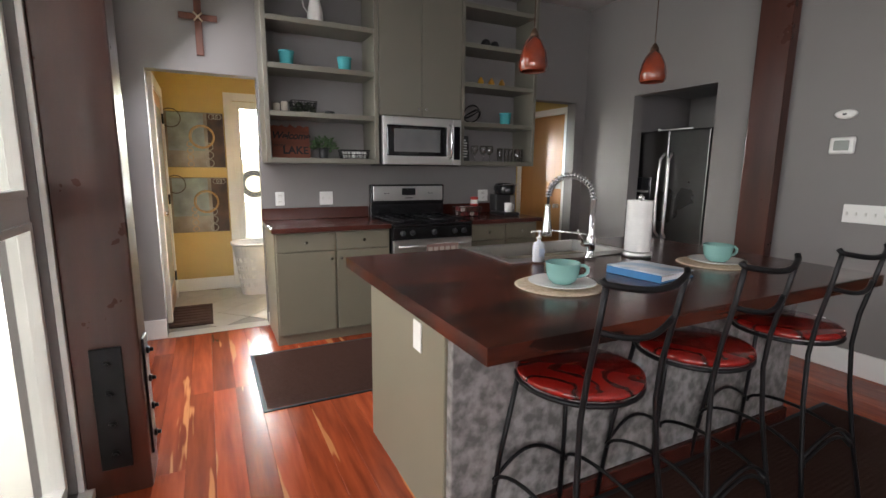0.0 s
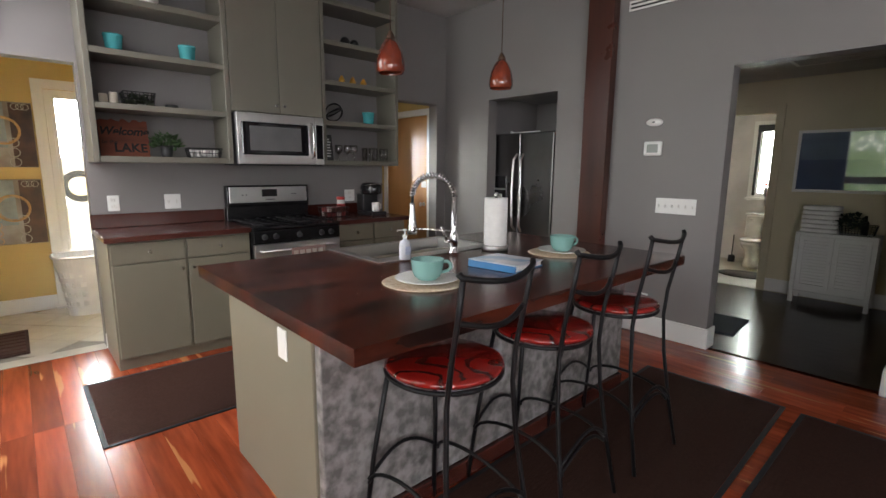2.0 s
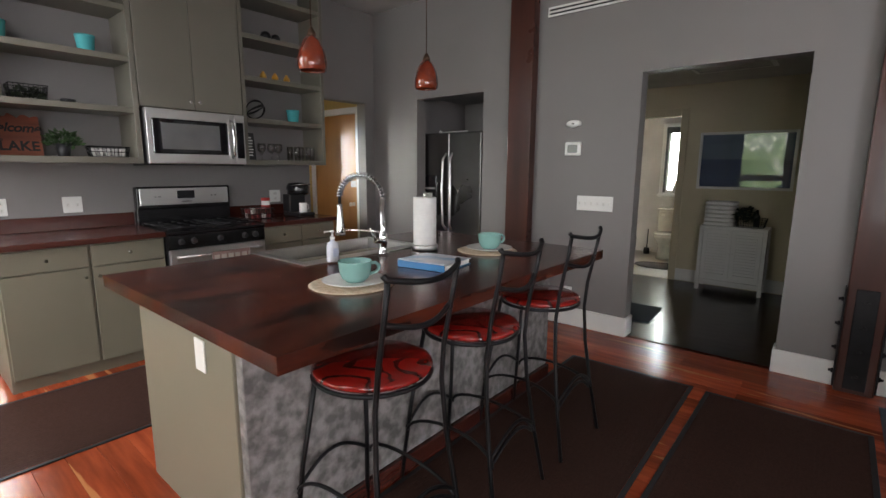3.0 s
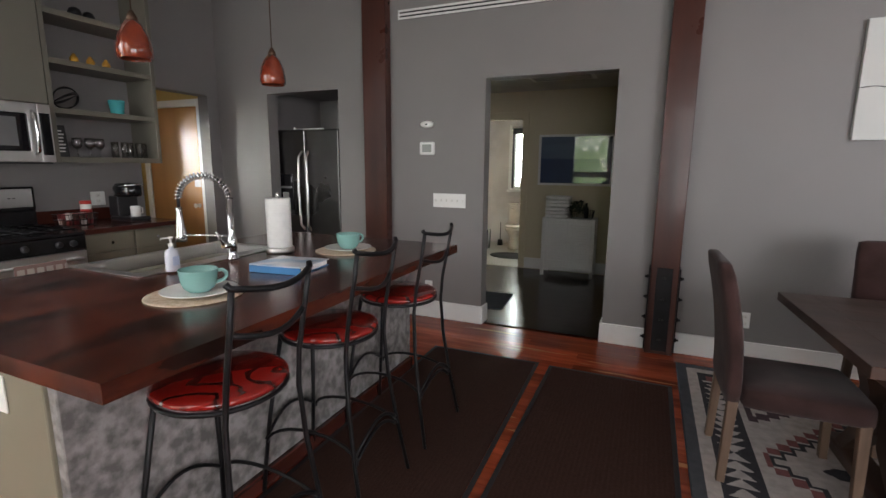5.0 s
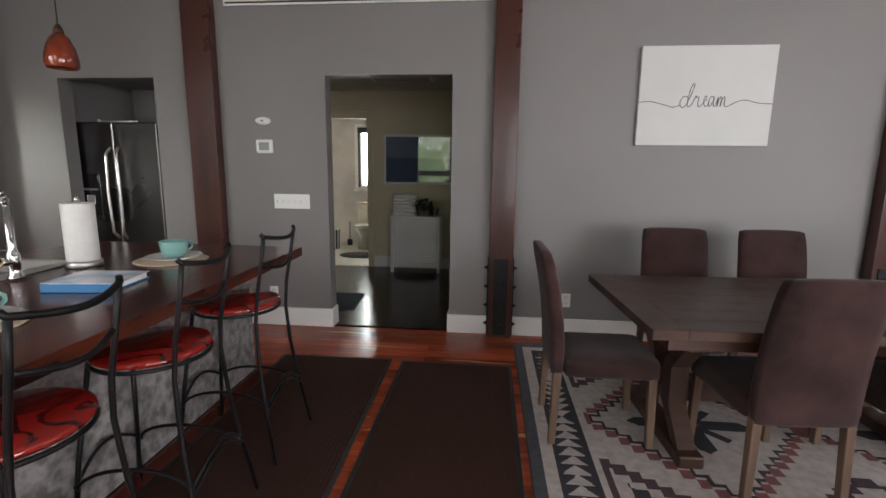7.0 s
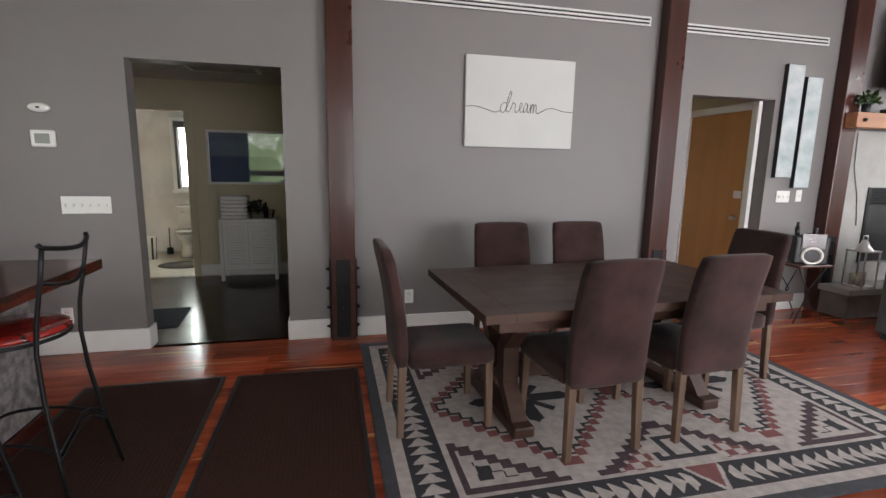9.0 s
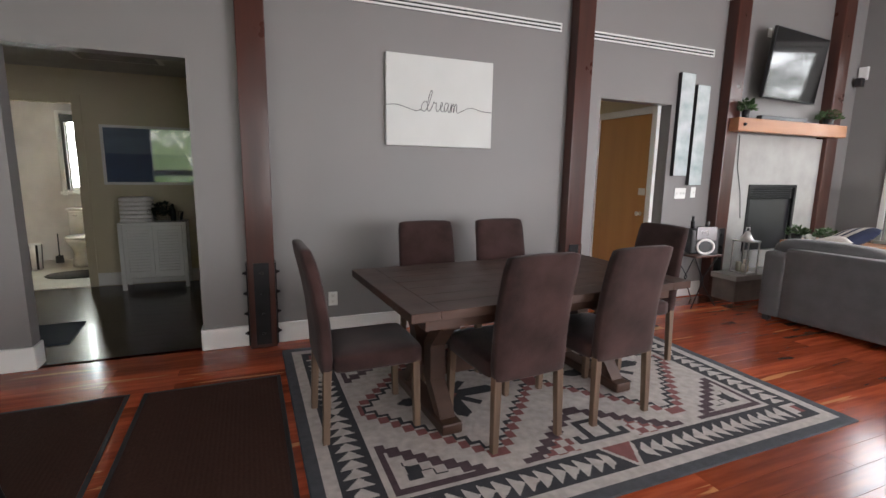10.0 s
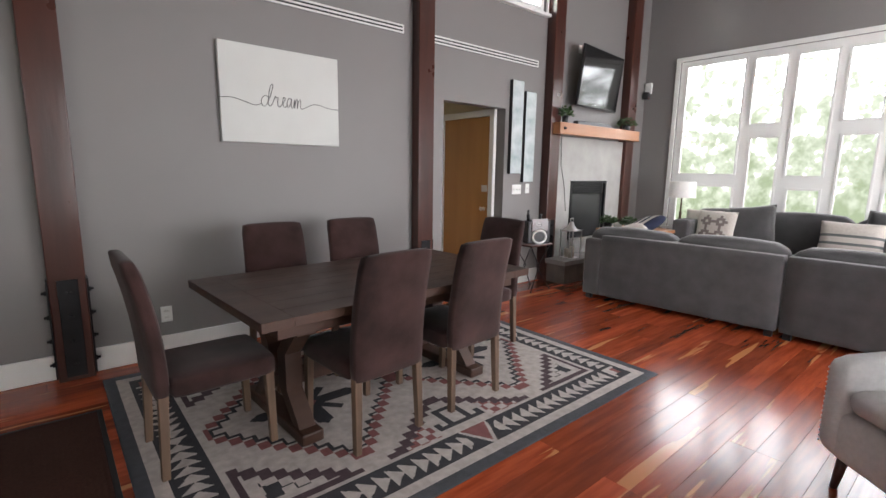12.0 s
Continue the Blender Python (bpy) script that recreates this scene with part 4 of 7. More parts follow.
# ---------------------------------------------------------------- gas range
rg = thing("gas_range", "black and stainless gas range with a steel back guard", "stove", pose(K, 1.725, 0))
d = 0.665
bm = nb(); box(bm, 0.03, -0.376, 0.03, d - 0.04, 0.376, 0.90)
part("body", bm, M_BLACK, rg)
bm = nb(); box(bm, 0.02, -0.379, 0.901, d - 0.01, 0.379, 0.925, 0.006, 2)
part("cooktop", bm, M_BLACK, rg)
bm = nb(); box(bm, 0.012, -0.376, 0.926, 0.075, 0.376, 1.055, 0.004)
part("guard_base", bm, M_BLACK, rg)
bm = nb(); box(bm, 0.012, -0.376, 1.056, 0.085, 0.376, 1.235, 0.010, 2)
bg = part("back_guard", bm, M_BLACK, rg)
bm = nb(); box(bm, 0.0855, -0.355, 1.085, 0.092, 0.355, 1.222, 0.004)
part("guard_panel", bm, M_STEEL, bg, "brushed steel control panel")
bm = nb(); box(bm, 0.0925, -0.075, 1.135, 0.096, 0.065, 1.20, 0.002)
part("display", bm, M_DGLASS, bg, "dark clock display")
bm = nb()
for yy in (-0.25, -0.22, 0.20, 0.23):
    box(bm, 0.0925, yy, 1.15, 0.0935, yy + 0.018, 1.156)
box(bm, 0.0925, -0.04, 1.105, 0.0935, 0.04, 1.112)
part("marking", bm, M_BLACKP, bg)
for gy in (-0.19, 0.19):
    bm = nb()
    for k in range(4):
        yy = gy - 0.15 + 0.10 * k
        tube(bm, [(0.10, yy, 0.945), (d - 0.07, yy, 0.945)], 0.006, 6)
    for k in range(5):
        xx = 0.10 + (d - 0.17) * k / 4
        tube(bm, [(xx, gy - 0.165, 0.945), (xx, gy + 0.165, 0.945)], 0.006, 6)
    for xx in (0.10, d - 0.07):
        for yy in (gy - 0.165, gy + 0.165):
            tube(bm, [(xx, yy, 0.926), (xx, yy, 0.945)], 0.006, 6)
    part("grate", bm, M_IRON, rg, "cast iron grate")
    for xx in (0.21, 0.46):
        bm = nb(); lathe(bm, [(0, 0.926), (0.05, 0.926), (0.05, 0.932), (0.035, 0.934), (0.033, 0.940), (0, 0.941)], 18, xx, gy, 0)
        part("burner", bm, M_IRON, rg)
bm = nb(); box(bm, d - 0.039, -0.376, 0.80, d - 0.005, 0.376, 0.899, 0.006, 2)
cpn = part("control_panel", bm, M_BLACK, rg)
for k in range(5):
    yy = (-0.29, -0.20, 0.0, 0.20, 0.29)[k]
    bm = nb(); tube(bm, [(d - 0.005, yy, 0.85), (d + 0.004, yy, 0.85), (d + 0.022, yy, 0.85)], [0.024, 0.022, 0.018], 14)
    part("knob", bm, M_BLACKP, cpn)
bm = nb(); box(bm, d - 0.039, -0.372, 0.22, d - 0.002, 0.372, 0.79, 0.005, 2)
od = part("oven_door", bm, M_STEEL, rg, "steel oven door")
bm = nb(); box(bm, d - 0.0015, -0.27, 0.33, d + 0.001, 0.27, 0.62, 0.001)
part("oven_window", bm, M_DGLASS, od)
bm = nb(); tube(bm, [(d, -0.32, 0.735), (d + 0.045, -0.32, 0.74), (d + 0.045, 0.32, 0.74), (d, 0.32, 0.735)], 0.011, 8)
part("oven_handle", bm, M_STEEL, od)
bm = nb(); box(bm, d - 0.039, -0.372, 0.04, d - 0.004, 0.372, 0.21, 0.005, 2)
part("bottom_drawer", bm, M_STEEL, rg)
# checked towel over the oven handle
bm = nb()
nx, nz = 22, 12
def tcol(i, j):
    return 1 if (i % 4 == 0 or j % 4 == 0) else 0
V = {}
for i in range(nx + 1):
    for j in range(nz + 1):
        u, v = i / nx, j / nz
        x = d + 0.060 + 0.004 * math.sin(u * 15) * v
        V[i, j] = bm.verts.new((x, -0.10 + 0.30 * u, 0.755 - 0.30 * v))
for i in range(nx):
    for j in range(nz):
        f = bm.faces.new((V[i, j], V[i + 1, j], V[i + 1, j + 1], V[i, j + 1]))
        f.material_index = tcol(i, j)
for i in range(nx):
    a = [bm.verts.new((d + 0.031, -0.10 + 0.30 * k / nx, 0.752)) for k in (i, i + 1)]
    bm.faces.new((V[i, 0], V[i + 1, 0], a[1], a[0]))
tw = solid("dish_towel", bm, [material("towel_cream", (0.62, 0.56, 0.50), 0.95), material("towel_red_check", (0.34, 0.22, 0.20), 0.95)], "cream checked dish towel hanging over the oven handle", "towel", m=pose(K, 1.725, 0))
tw.modifiers.new("cloth", 'SOLIDIFY').thickness = 0.003

# ---------------------------------------------------------------- wall shelves and cupboard
UF = -3.812
def shelf_unit(y0, y1, zs, label):
    t = thing("open_shelf_unit", label, "shelf", pose(K, y0, 0), "wall shelf units")
    w, d = y1 - y0, UF - K
    for y in (0, w - 0.035):
        bm = nb(); box(bm, 0.001, y, 1.42, d, y + 0.035, 3.10, 0.002)
        part("side_panel", bm, M_CABUP, t)
    bm = nb(); box(bm, 0.001, 0.036, 1.42, 0.012, w - 0.036, 3.10)
    part("back_panel", bm, M_WALL, t, "grey painted back")
    bm = nb(); box(bm, 0.013, 0.0355, 1.42, d - 0.001, w - 0.0355, 1.462, 0.002)
    part("bottom_board", bm, M_CABUP, t)
    for z in zs:
        bm = nb(); box(bm, 0.013, 0.0355, z - 0.02, d - 0.002, w - 0.0355, z + 0.02, 0.002)
        part("shelf", bm, M_CABUP, t)
    bm = nb(); box(bm, 0.013, 0.0355, 3.06, d - 0.001, w - 0.0355, 3.10)
    part("top_board", bm, M_CABUP, t)


SZ = (1.80, 2.155, 2.50, 2.84)
shelf_unit(0.43, 1.345, SZ, "grey-olive open wall shelves with pots and baskets")
shelf_unit(2.14, 2.985, SZ, "grey-olive open wall shelves with glasses")
uc = thing("wall_cupboard", "grey-olive two-door wall cupboard over the microwave", "cabinet", pose(K, 1.347, 0))
d = UF - K
bm = nb(); box(bm, 0.001, 0, 1.835, d - 0.018, 0.791, 3.10)
part("body", bm, M_CABUP, uc)
for i in (0, 1):
    a = 0.004 + 0.393 * i
    bm = nb(); box(bm, d - 0.017, a, 1.838, d + 0.004, a + 0.390, 3.09, 0.003, 2)
    do = part("door", bm, M_CABUP, uc)
    knob(do, d + 0.004, 0.36 if i == 0 else 0.43, 1.90)

mw = thing("microwave", "stainless microwave mounted over the gas range", "microwave", pose(K, 1.742, 1.42))
bm = nb(); box(bm, 0.002, -0.379, 0.005, 0.355, 0.379, 0.405, 0.003)
part("body", bm, M_BLACKP, mw)
bm = nb(); box(bm, 0.356, -0.379, 0.0, 0.392, 0.290, 0.408, 0.006, 2)
md = part("door", bm, M_STEEL, mw, "brushed steel door")
bm = nb(); box(bm, 0.3925, -0.345, 0.075, 0.396, 0.225, 0.335, 0.010, 2)
part("window", bm, M_DGLASS, md, "dark door window")
bm = nb(); box(bm, 0.3965, -0.28, 0.11, 0.3975, 0.16, 0.305, 0.0005)
part("mesh_screen", bm, material("grey_screen", (0.16, 0.16, 0.165), 0.25, 0.2), md)
bm = nb(); tube(bm, [(0.392, 0.26, 0.055), (0.43, 0.26, 0.075), (0.437, 0.26, 0.205), (0.43, 0.26, 0.335), (0.392, 0.26, 0.355)], 0.011, 10)
part("handle", bm, M_CHROME, md)
bm = nb(); box(bm, 0.356, 0.292, 0.0, 0.390, 0.379, 0.408, 0.006, 2)
cp_ = part("control_panel", bm, M_STEEL, mw)
bm = nb(); box(bm, 0.3905, 0.303, 0.05, 0.393, 0.368, 0.345, 0.002)
part("keypad", bm, M_DGLASS, cp_)
bm = nb(); box(bm, 0.02, -0.37, -0.012, 0.36, 0.37, 0.004)
part("vent_base", bm, M_BLACKP, mw)

# ---------------------------------------------------------------- things on the shelves
def pot(y, z, x=-3.97):
    bm = nb(); lathe(bm, [(0, 0.0), (0.046, 0.0), (0.048, 0.004), (0.058, 0.105), (0.061, 0.108), (0.061, 0.122), (0.057, 0.122), (0.045, 0.01), (0, 0.008)], 28)
    solid("planter_pot", bm, M_TEAL, "turquoise glazed planter pot on a shelf", "pot", m=pose(x, y, z), group="turquoise pots")


pot(0.63, 2.1755); pot(1.10, 2.1755); pot(2.73, 1.8205)

M_REDWOOD = wood("red_barn_board", (0.085, 0.024, 0.012), (0.32, 0.088, 0.046), 0.7, 'Y', 3.0, 0, 0.4)
sg = thing("welcome_sign", "rustic red wooden sign lettered in black leaning on the shelf", "sign", pose(-4.06, 0.655, 1.4625, 0, -10, 0))
bm = nb()
ol = [(-0.155, 0.0), (0.155, 0.0)]
ol += [(0.155 - 0.31 * k / 14, 0.268 + 0.010 * math.sin(k * 2.1) + 0.006 * math.sin(k * 4.7)) for k in range(15)]
A = [bm.verts.new((-0.009, y, z)) for y, z in ol]
B = [bm.verts.new((0.009, y, z)) for y, z in ol]
bm.faces.new(A); bm.faces.new(list(reversed(B)))
for i in range(len(ol)):
    bm.faces.new((A[i], B[i], B[(i + 1) % len(ol)], A[(i + 1) % len(ol)]))
part("board", bm, M_REDWOOD, sg)


def lettering(text, size, mat, parent, m, label="", shear=0.0, spacing=1.0, offset=0.0):
    cu = bpy.data.curves.new("lettering", 'FONT')
    cu.body, cu.size, cu.align_x, cu.align_y, cu.extrude, cu.shear, cu.space_character, cu.offset = text, size, 'CENTER', 'CENTER', 0.0008, shear, spacing, offset
    tmp = bpy.data.objects.new("lettering_curve", cu)
    scene.collection.objects.link(tmp)
    dg = bpy.context.evaluated_depsgraph_get()
    me = bpy.data.meshes.new_from_object(tmp.evaluated_get(dg))
    bpy.data.objects.remove(tmp)
    me.materials.clear()
    me.materials.append(mat)
    ob = new("lettering", me)
    ob.parent = parent
    ob.matrix_basis = m
    if label:
        ob["label"] = label
    return ob


TO_EAST = pose(0, 0, 0, 90, 0, 90)
M_INK = material("black_ink", (0.012, 0.010, 0.010), 0.6)
lettering("Welcome", 0.082, M_INK, sg, pose(0.0102, 0.0, 0.185) @ TO_EAST, "black script lettering", 0.3, 0.95, 0.0022)
lettering("LAKE", 0.088, M_INK, sg, pose(0.0102, 0.035, 0.062) @ TO_EAST, "black block lettering", 0.0, 1.05, 0.0028)
lettering("to the", 0.040, M_INK, sg, pose(0.0102, -0.095, 0.105) @ TO_EAST, "black lettering", 0.2)


def leafy(bm, n, r, h, z0, size, rnd, cx=0, cy=0):
    for _ in range(n):
        a, q = rnd.uniform(0, 6.283), r * math.sqrt(rnd.random())
        z = z0 + h * rnd.random() * (1 - 0.5 * (q / r) ** 2)
        c = Vector((cx + q * math.cos(a), cy + q * math.sin(a), z))
        u = Vector((math.cos(a + rnd.uniform(-1, 1)), math.sin(a + rnd.uniform(-1, 1)), rnd.uniform(-0.2, 0.9))).normalized()
        w = u.cross(Vector((rnd.uniform(-1, 1), rnd.uniform(-1, 1), 1))).normalized()
        s = size * rnd.uniform(0.6, 1.2)
        f = u.cross(w) * s * 0.15
        v = [bm.verts.new(c), bm.verts.new(c + u * s * 0.5 + w * s * 0.28 + f), bm.verts.new(c + u * s), bm.verts.new(c + u * s * 0.5 - w * s * 0.28 + f)]
        bm.faces.new(v)
    return bm


def potted(m, potmat, r, h, label, n=150, leaf=0.04, spread=1.6, fol=1.4, seed=1, group=""):
    t = thing("potted_plant", label, "plant", m, group)
    bm = nb(); lathe(bm, [(0, 0), (r * 0.75, 0), (r * 0.8, 0.004), (r, h), (r * 0.92, h), (r * 0.85, h * 0.85), (0, h * 0.85)], 20)
    part("pot", bm, potmat, t)
    part("foliage", leafy(nb(), n, r * spread, h * fol, h * 0.9, leaf, random.Random(seed)), M_LEAF, t, "small green leaves")
    bm = nb()
    rnd = random.Random(seed + 9)
    for k in range(7):
        a = rnd.uniform(0, 6.28)
        tube(bm, [(0, 0, h * 0.8), (r * 0.5 * math.cos(a), r * 0.5 * math.sin(a), h * 1.3), (r * spread * 0.8 * math.cos(a), r * spread * 0.8 * math.sin(a), h * (1 + fol * 0.7))], 0.0018, 4)
    part("stems", bm, M_LEAF, t)
    return t


potted(pose(-3.95, 0.90, 1.4625), M_BLACKP, 0.046, 0.085, "small green plant in a black pot on a shelf", 170, 0.045, 1.9, 1.25, 3)


def wire_basket(name, m, w, d, h, label, content=None):
    t = thing(name, label, "basket", m)
    bm = nb()
    for z, s in ((0.003, 0.88), (h * 0.5, 0.94), (h, 1.0)):
        tube(bm, [(-d / 2 * s, -w / 2 * s, z), (d / 2 * s, -w / 2 * s, z), (d / 2 * s, w / 2 * s, z), (-d / 2 * s, w / 2 * s, z)], 0.003, 5, closed=True)
    n = int(w / 0.025)
    for k in range(n + 1):
        y = -w / 2 + w * k / n
        for sx in (-1, 1):
            tube(bm, [(sx * d / 2 * 0.88, y * 0.88, 0.003), (sx * d / 2, y, h)], 0.0018, 4)
    for k in range(1, 6):
        x = -d / 2 + d * k / 6
        for sy in (-1, 1):
            tube(bm, [(x * 0.88, sy * w / 2 * 0.88, 0.003), (x, sy * w / 2, h)], 0.0018, 4)
    part("wire_frame", bm, M_IRON, t)
    return t


b1 = wire_basket("wire_basket", pose(-3.96, 0.745, 1.8205), 0.20, 0.15, 0.095, "black wire basket with dark greenery on a shelf")
part("greenery", leafy(nb(), 120, 0.07, 0.08, 0.01, 0.05, random.Random(8)), material("dark_greenery", (0.03, 0.04, 0.02), 0.7), b1)
b2 = wire_basket("loaf_basket", pose(-3.96, 1.165, 1.4625), 0.25, 0.11, 0.075, "black wire loaf basket holding white ramekins")
for k in range(5):
    bm = nb(); lathe(bm, [(0, 0.005), (0.020, 0.005), (0.023, 0.062), (0.020, 0.062), (0.018, 0.012), (0, 0.011)], 16, 0, -0.088 + 0.044 * k, 0)
    part("ramekin", bm, M_CERAMIC, b2, "white ramekin")
for y, h in ((0.535, 0.07), (0.595, 0.085)):
    t = thing("pillar_candle", "cream pillar candle on a shelf", "candle", pose(-3.95, y, 1.8205), "pillar candles")
    bm = nb(); lathe(bm, [(0, 0), (0.025, 0), (0.026, 0.003), (0.026, h - 0.004), (0.023, h), (0.012, h - 0.004), (0, h - 0.004)], 18)
    part("wax", bm, material("cream_wax", (0.62, 0.57, 0.46), 0.5), t)
    bm = nb(); tube(bm, [(0, 0, h - 0.004), (0.001, 0, h + 0.008)], 0.001, 4)
    part("wick", bm, M_BLACKP, t)
bm = nb(); lathe(bm, [(0, 0), (0.035, 0), (0.045, 0.012), (0.045, 0.026), (0.040, 0.028), (0.03, 0.012), (0, 0.01)], 20)
solid("small_dish", bm, M_BLACKP, "small black dish on a shelf", "dish", m=pose(-3.93, 0.955, 1.8205))
pj = thing("water_pitcher", "white enamel pitcher on a shelf", "pitcher", pose(-3.97, 0.87, 2.5205))
bm = nb(); lathe(bm, [(0, 0), (0.052, 0), (0.058, 0.01), (0.065, 0.06), (0.058, 0.12), (0.043, 0.18), (0.042, 0.22), (0.050, 0.25), (0.047, 0.25), (0.038, 0.21), (0.038, 0.18), (0.052, 0.12), (0, 0.02)], 26)
part("jug", bm, M_CERAMIC, pj)
bm = nb(); tube(bm, [(0, -0.048, 0.235), (0, -0.085, 0.235), (0, -0.10, 0.19), (0, -0.09, 0.13), (0, -0.060, 0.09)], 0.006, 8)
part("handle", bm, M_CERAMIC, pj)

# right-hand shelves
fr = thing("picture_frame", "small black frame with white lettering on a shelf", "picture frame", pose(-3.90, 2.235, 1.4625, 0, -8, 0))
bm = nb(); box(bm, -0.008, -0.05, 0, 0.008, 0.05, 0.24, 0.002)
part("frame", bm, M_BLACKP, fr)
bm = nb(); box(bm, 0.0085, -0.040, 0.012, 0.0095, 0.040, 0.228)
pr_ = part("print", bm, material("dark_print", (0.03, 0.03, 0.03), 0.5), fr)
bm = nb()
for k in range(7):
    wv_ = 0.02 + 0.012 * ((k * 7) % 3) / 2
    box(bm, 0.0097, -wv_, 0.035 + k * 0.026, 0.0102, wv_, 0.045 + k * 0.026)
part("text_bar", bm, M_CERAMIC, pr_)
for k in range(3):
    t = thing("wine_glass", "clear stemmed wine glass on a shelf", "glass", pose(-3.93 + 0.02 * (k % 2), 2.36 + 0.085 * k, 1.4625), "wine glasses")
    bm = nb(); lathe(bm, [(0, 0.0), (0.032, 0.0), (0.032, 0.002), (0.005, 0.006), (0.004, 0.055), (0.012, 0.065), (0.033, 0.085), (0.038, 0.115), (0.033, 0.15), (0.0315, 0.15), (0.036, 0.115), (0.031, 0.087), (0.010, 0.068), (0, 0.066)], 24)
    part("goblet", bm, M_CLEAR, t)
for k in range(5):
    t = thing("tumbler", "clear drinking tumbler on a shelf", "glass", pose(-3.92 + 0.03 * (k % 2), 2.645 + 0.062 * k, 1.4625), "tumblers")
    bm = nb(); lathe(bm, [(0, 0), (0.026, 0), (0.029, 0.13), (0.0272, 0.13), (0.0245, 0.012), (0, 0.012)], 20)
    part("body", bm, M_CLEAR, t)
ob_ = thing("orb_sculpture", "black metal band orb on a shelf", "ornament", pose(-3.95, 2.33, 1.911))
for k in range(4):
    a = k * 0.8
    R = Matrix.Rotation(a, 3, 'Z') @ Matrix.Rotation(0.5 + k * 0.7, 3, 'X')
    ring = [R @ Vector((0.085 * math.cos(2 * math.pi * i / 28), 0.085 * math.sin(2 * math.pi * i / 28), 0)) for i in range(28)]
    part("band", tube(nb(), ring, 0.005, 6, closed=True), M_IRON, ob_)
tray = thing("fruit_tray", "white tray with three yellow pears on a shelf", "tray", pose(-3.94, 2.55, 2.1755))
bm = nb(); box(bm, -0.06, -0.20, 0.0, 0.06, 0.20, 0.012, 0.004, 2)
part("tray", bm, M_CERAMIC, tray)
for k in range(3):
    bm = nb(); lathe(bm, [(0, 0.0125), (0.022, 0.014), (0.030, 0.03), (0.027, 0.048), (0.015, 0.065), (0.011, 0.078), (0, 0.082)], 18, 0, -0.13 + 0.12 * k, 0)
    part("pear", bm, material("pear_yellow", (0.55, 0.30, 0.03), 0.4, 0, (0.45, 0.20, 0.03), 20), tray, "yellow ceramic pear")
for y, r in ((2.47, 0.05), (2.57, 0.045)):
    bm = nb(); lathe(bm, [(0, 0), (r * 0.6, 0.002), (r, r * 0.8), (r * 0.75, r * 1.5), (r * 0.2, r * 1.8), (0, r * 1.8)], 20)
    solid("ornament", bm, M_IRON, "dark iron ornament on a shelf", "ornament", m=pose(-3.95, y, 2.5205), group="iron ornaments")

# ---------------------------------------------------------------- on the counter
cm = thing("coffee_maker", "black single-cup coffee maker with a white mug", "coffee maker", pose(-3.86, 2.68, 0.9325))
bm = nb(); box(bm, -0.14, -0.09, 0.0, 0.14, 0.09, 0.035, 0.012, 2)
part("base", bm, M_BLACKP, cm)
bm = nb(); box(bm, -0.14, -0.09, 0.036, -0.02, 0.09, 0.21, 0.012, 2)
part("column", bm, M_BLACKP, cm)
bm = nb(); lathe(bm, [(0, 0.205), (0.085, 0.205), (0.095, 0.22), (0.095, 0.285), (0.075, 0.315), (0, 0.322)], 26, -0.01, 0, 0, (1.35, 1.0))
part("brew_head", bm, M_BLACK, cm)
bm = nb(); tube(bm, [(0.02, -0.085, 0.29), (0.10, -0.07, 0.305), (0.115, 0.0, 0.31), (0.10, 0.07, 0.305), (0.02, 0.085, 0.29)], 0.007, 6)
part("handle", bm, M_CHROME, cm)
bm = nb(); lathe(bm, [(0, 0.036), (0.034, 0.036), (0.038, 0.042), (0.039, 0.125), (0.036, 0.125), (0.034, 0.05), (0, 0.046)], 22, 0.07, 0, 0); tube(bm, [(0.07, 0.037, 0.11), (0.07, 0.062, 0.105), (0.07, 0.062, 0.065), (0.07, 0.037, 0.06)], 0.005, 6)
part("mug", bm, M_CERAMIC, cm, "white coffee mug")
can = thing("creamer_canister", "white creamer canister with a red lid", "canister", pose(-4.02, 2.42, 0.9325))
bm = nb(); lathe(bm, [(0, 0), (0.038, 0), (0.040, 0.004), (0.040, 0.15), (0, 0.15)], 22)
part("tub", bm, M_CERAMIC, can)
bm = nb(); lathe(bm, [(0.0402, 0.02), (0.0408, 0.02), (0.0408, 0.11), (0.0402, 0.11)], 22)
part("wrap", bm, material("red_wrap", (0.42, 0.035, 0.03), 0.4), can, "red printed wrap")
bm = nb(); lathe(bm, [(0, 0.151), (0.041, 0.151), (0.042, 0.155), (0.041, 0.178), (0, 0.180)], 22)
part("lid", bm, material("red_lid", (0.45, 0.03, 0.025), 0.35), can, "red plastic lid")
b3 = wire_basket("pod_basket", pose(-3.90, 2.27, 0.9325), 0.24, 0.17, 0.09, "black wire basket of coffee pods on the counter")
rnd = random.Random(4)
pm = [material("pod_white", (0.7, 0.68, 0.64), 0.4), material("pod_red", (0.30, 0.05, 0.05), 0.4), material("pod_brown", (0.12, 0.06, 0.04), 0.4)]
for i in range(3):
    for j in range(4):
        for l in (0, 1):
            bm = nb(); lathe(bm, [(0, 0), (0.017, 0), (0.021, 0.036), (0.024, 0.037), (0.024, 0.040), (0, 0.040)], 12)
            o = part("coffee_pod", bm, rnd.choice(pm), b3)
            o.matrix_basis = pose(-0.05 + 0.05 * i, -0.078 + 0.052 * j, 0.007 + 0.042 * l, rnd.uniform(-6, 6), rnd.uniform(-6, 6), 0)
WEST_IN = pose(0, 0, 0, 0, 0, 90)
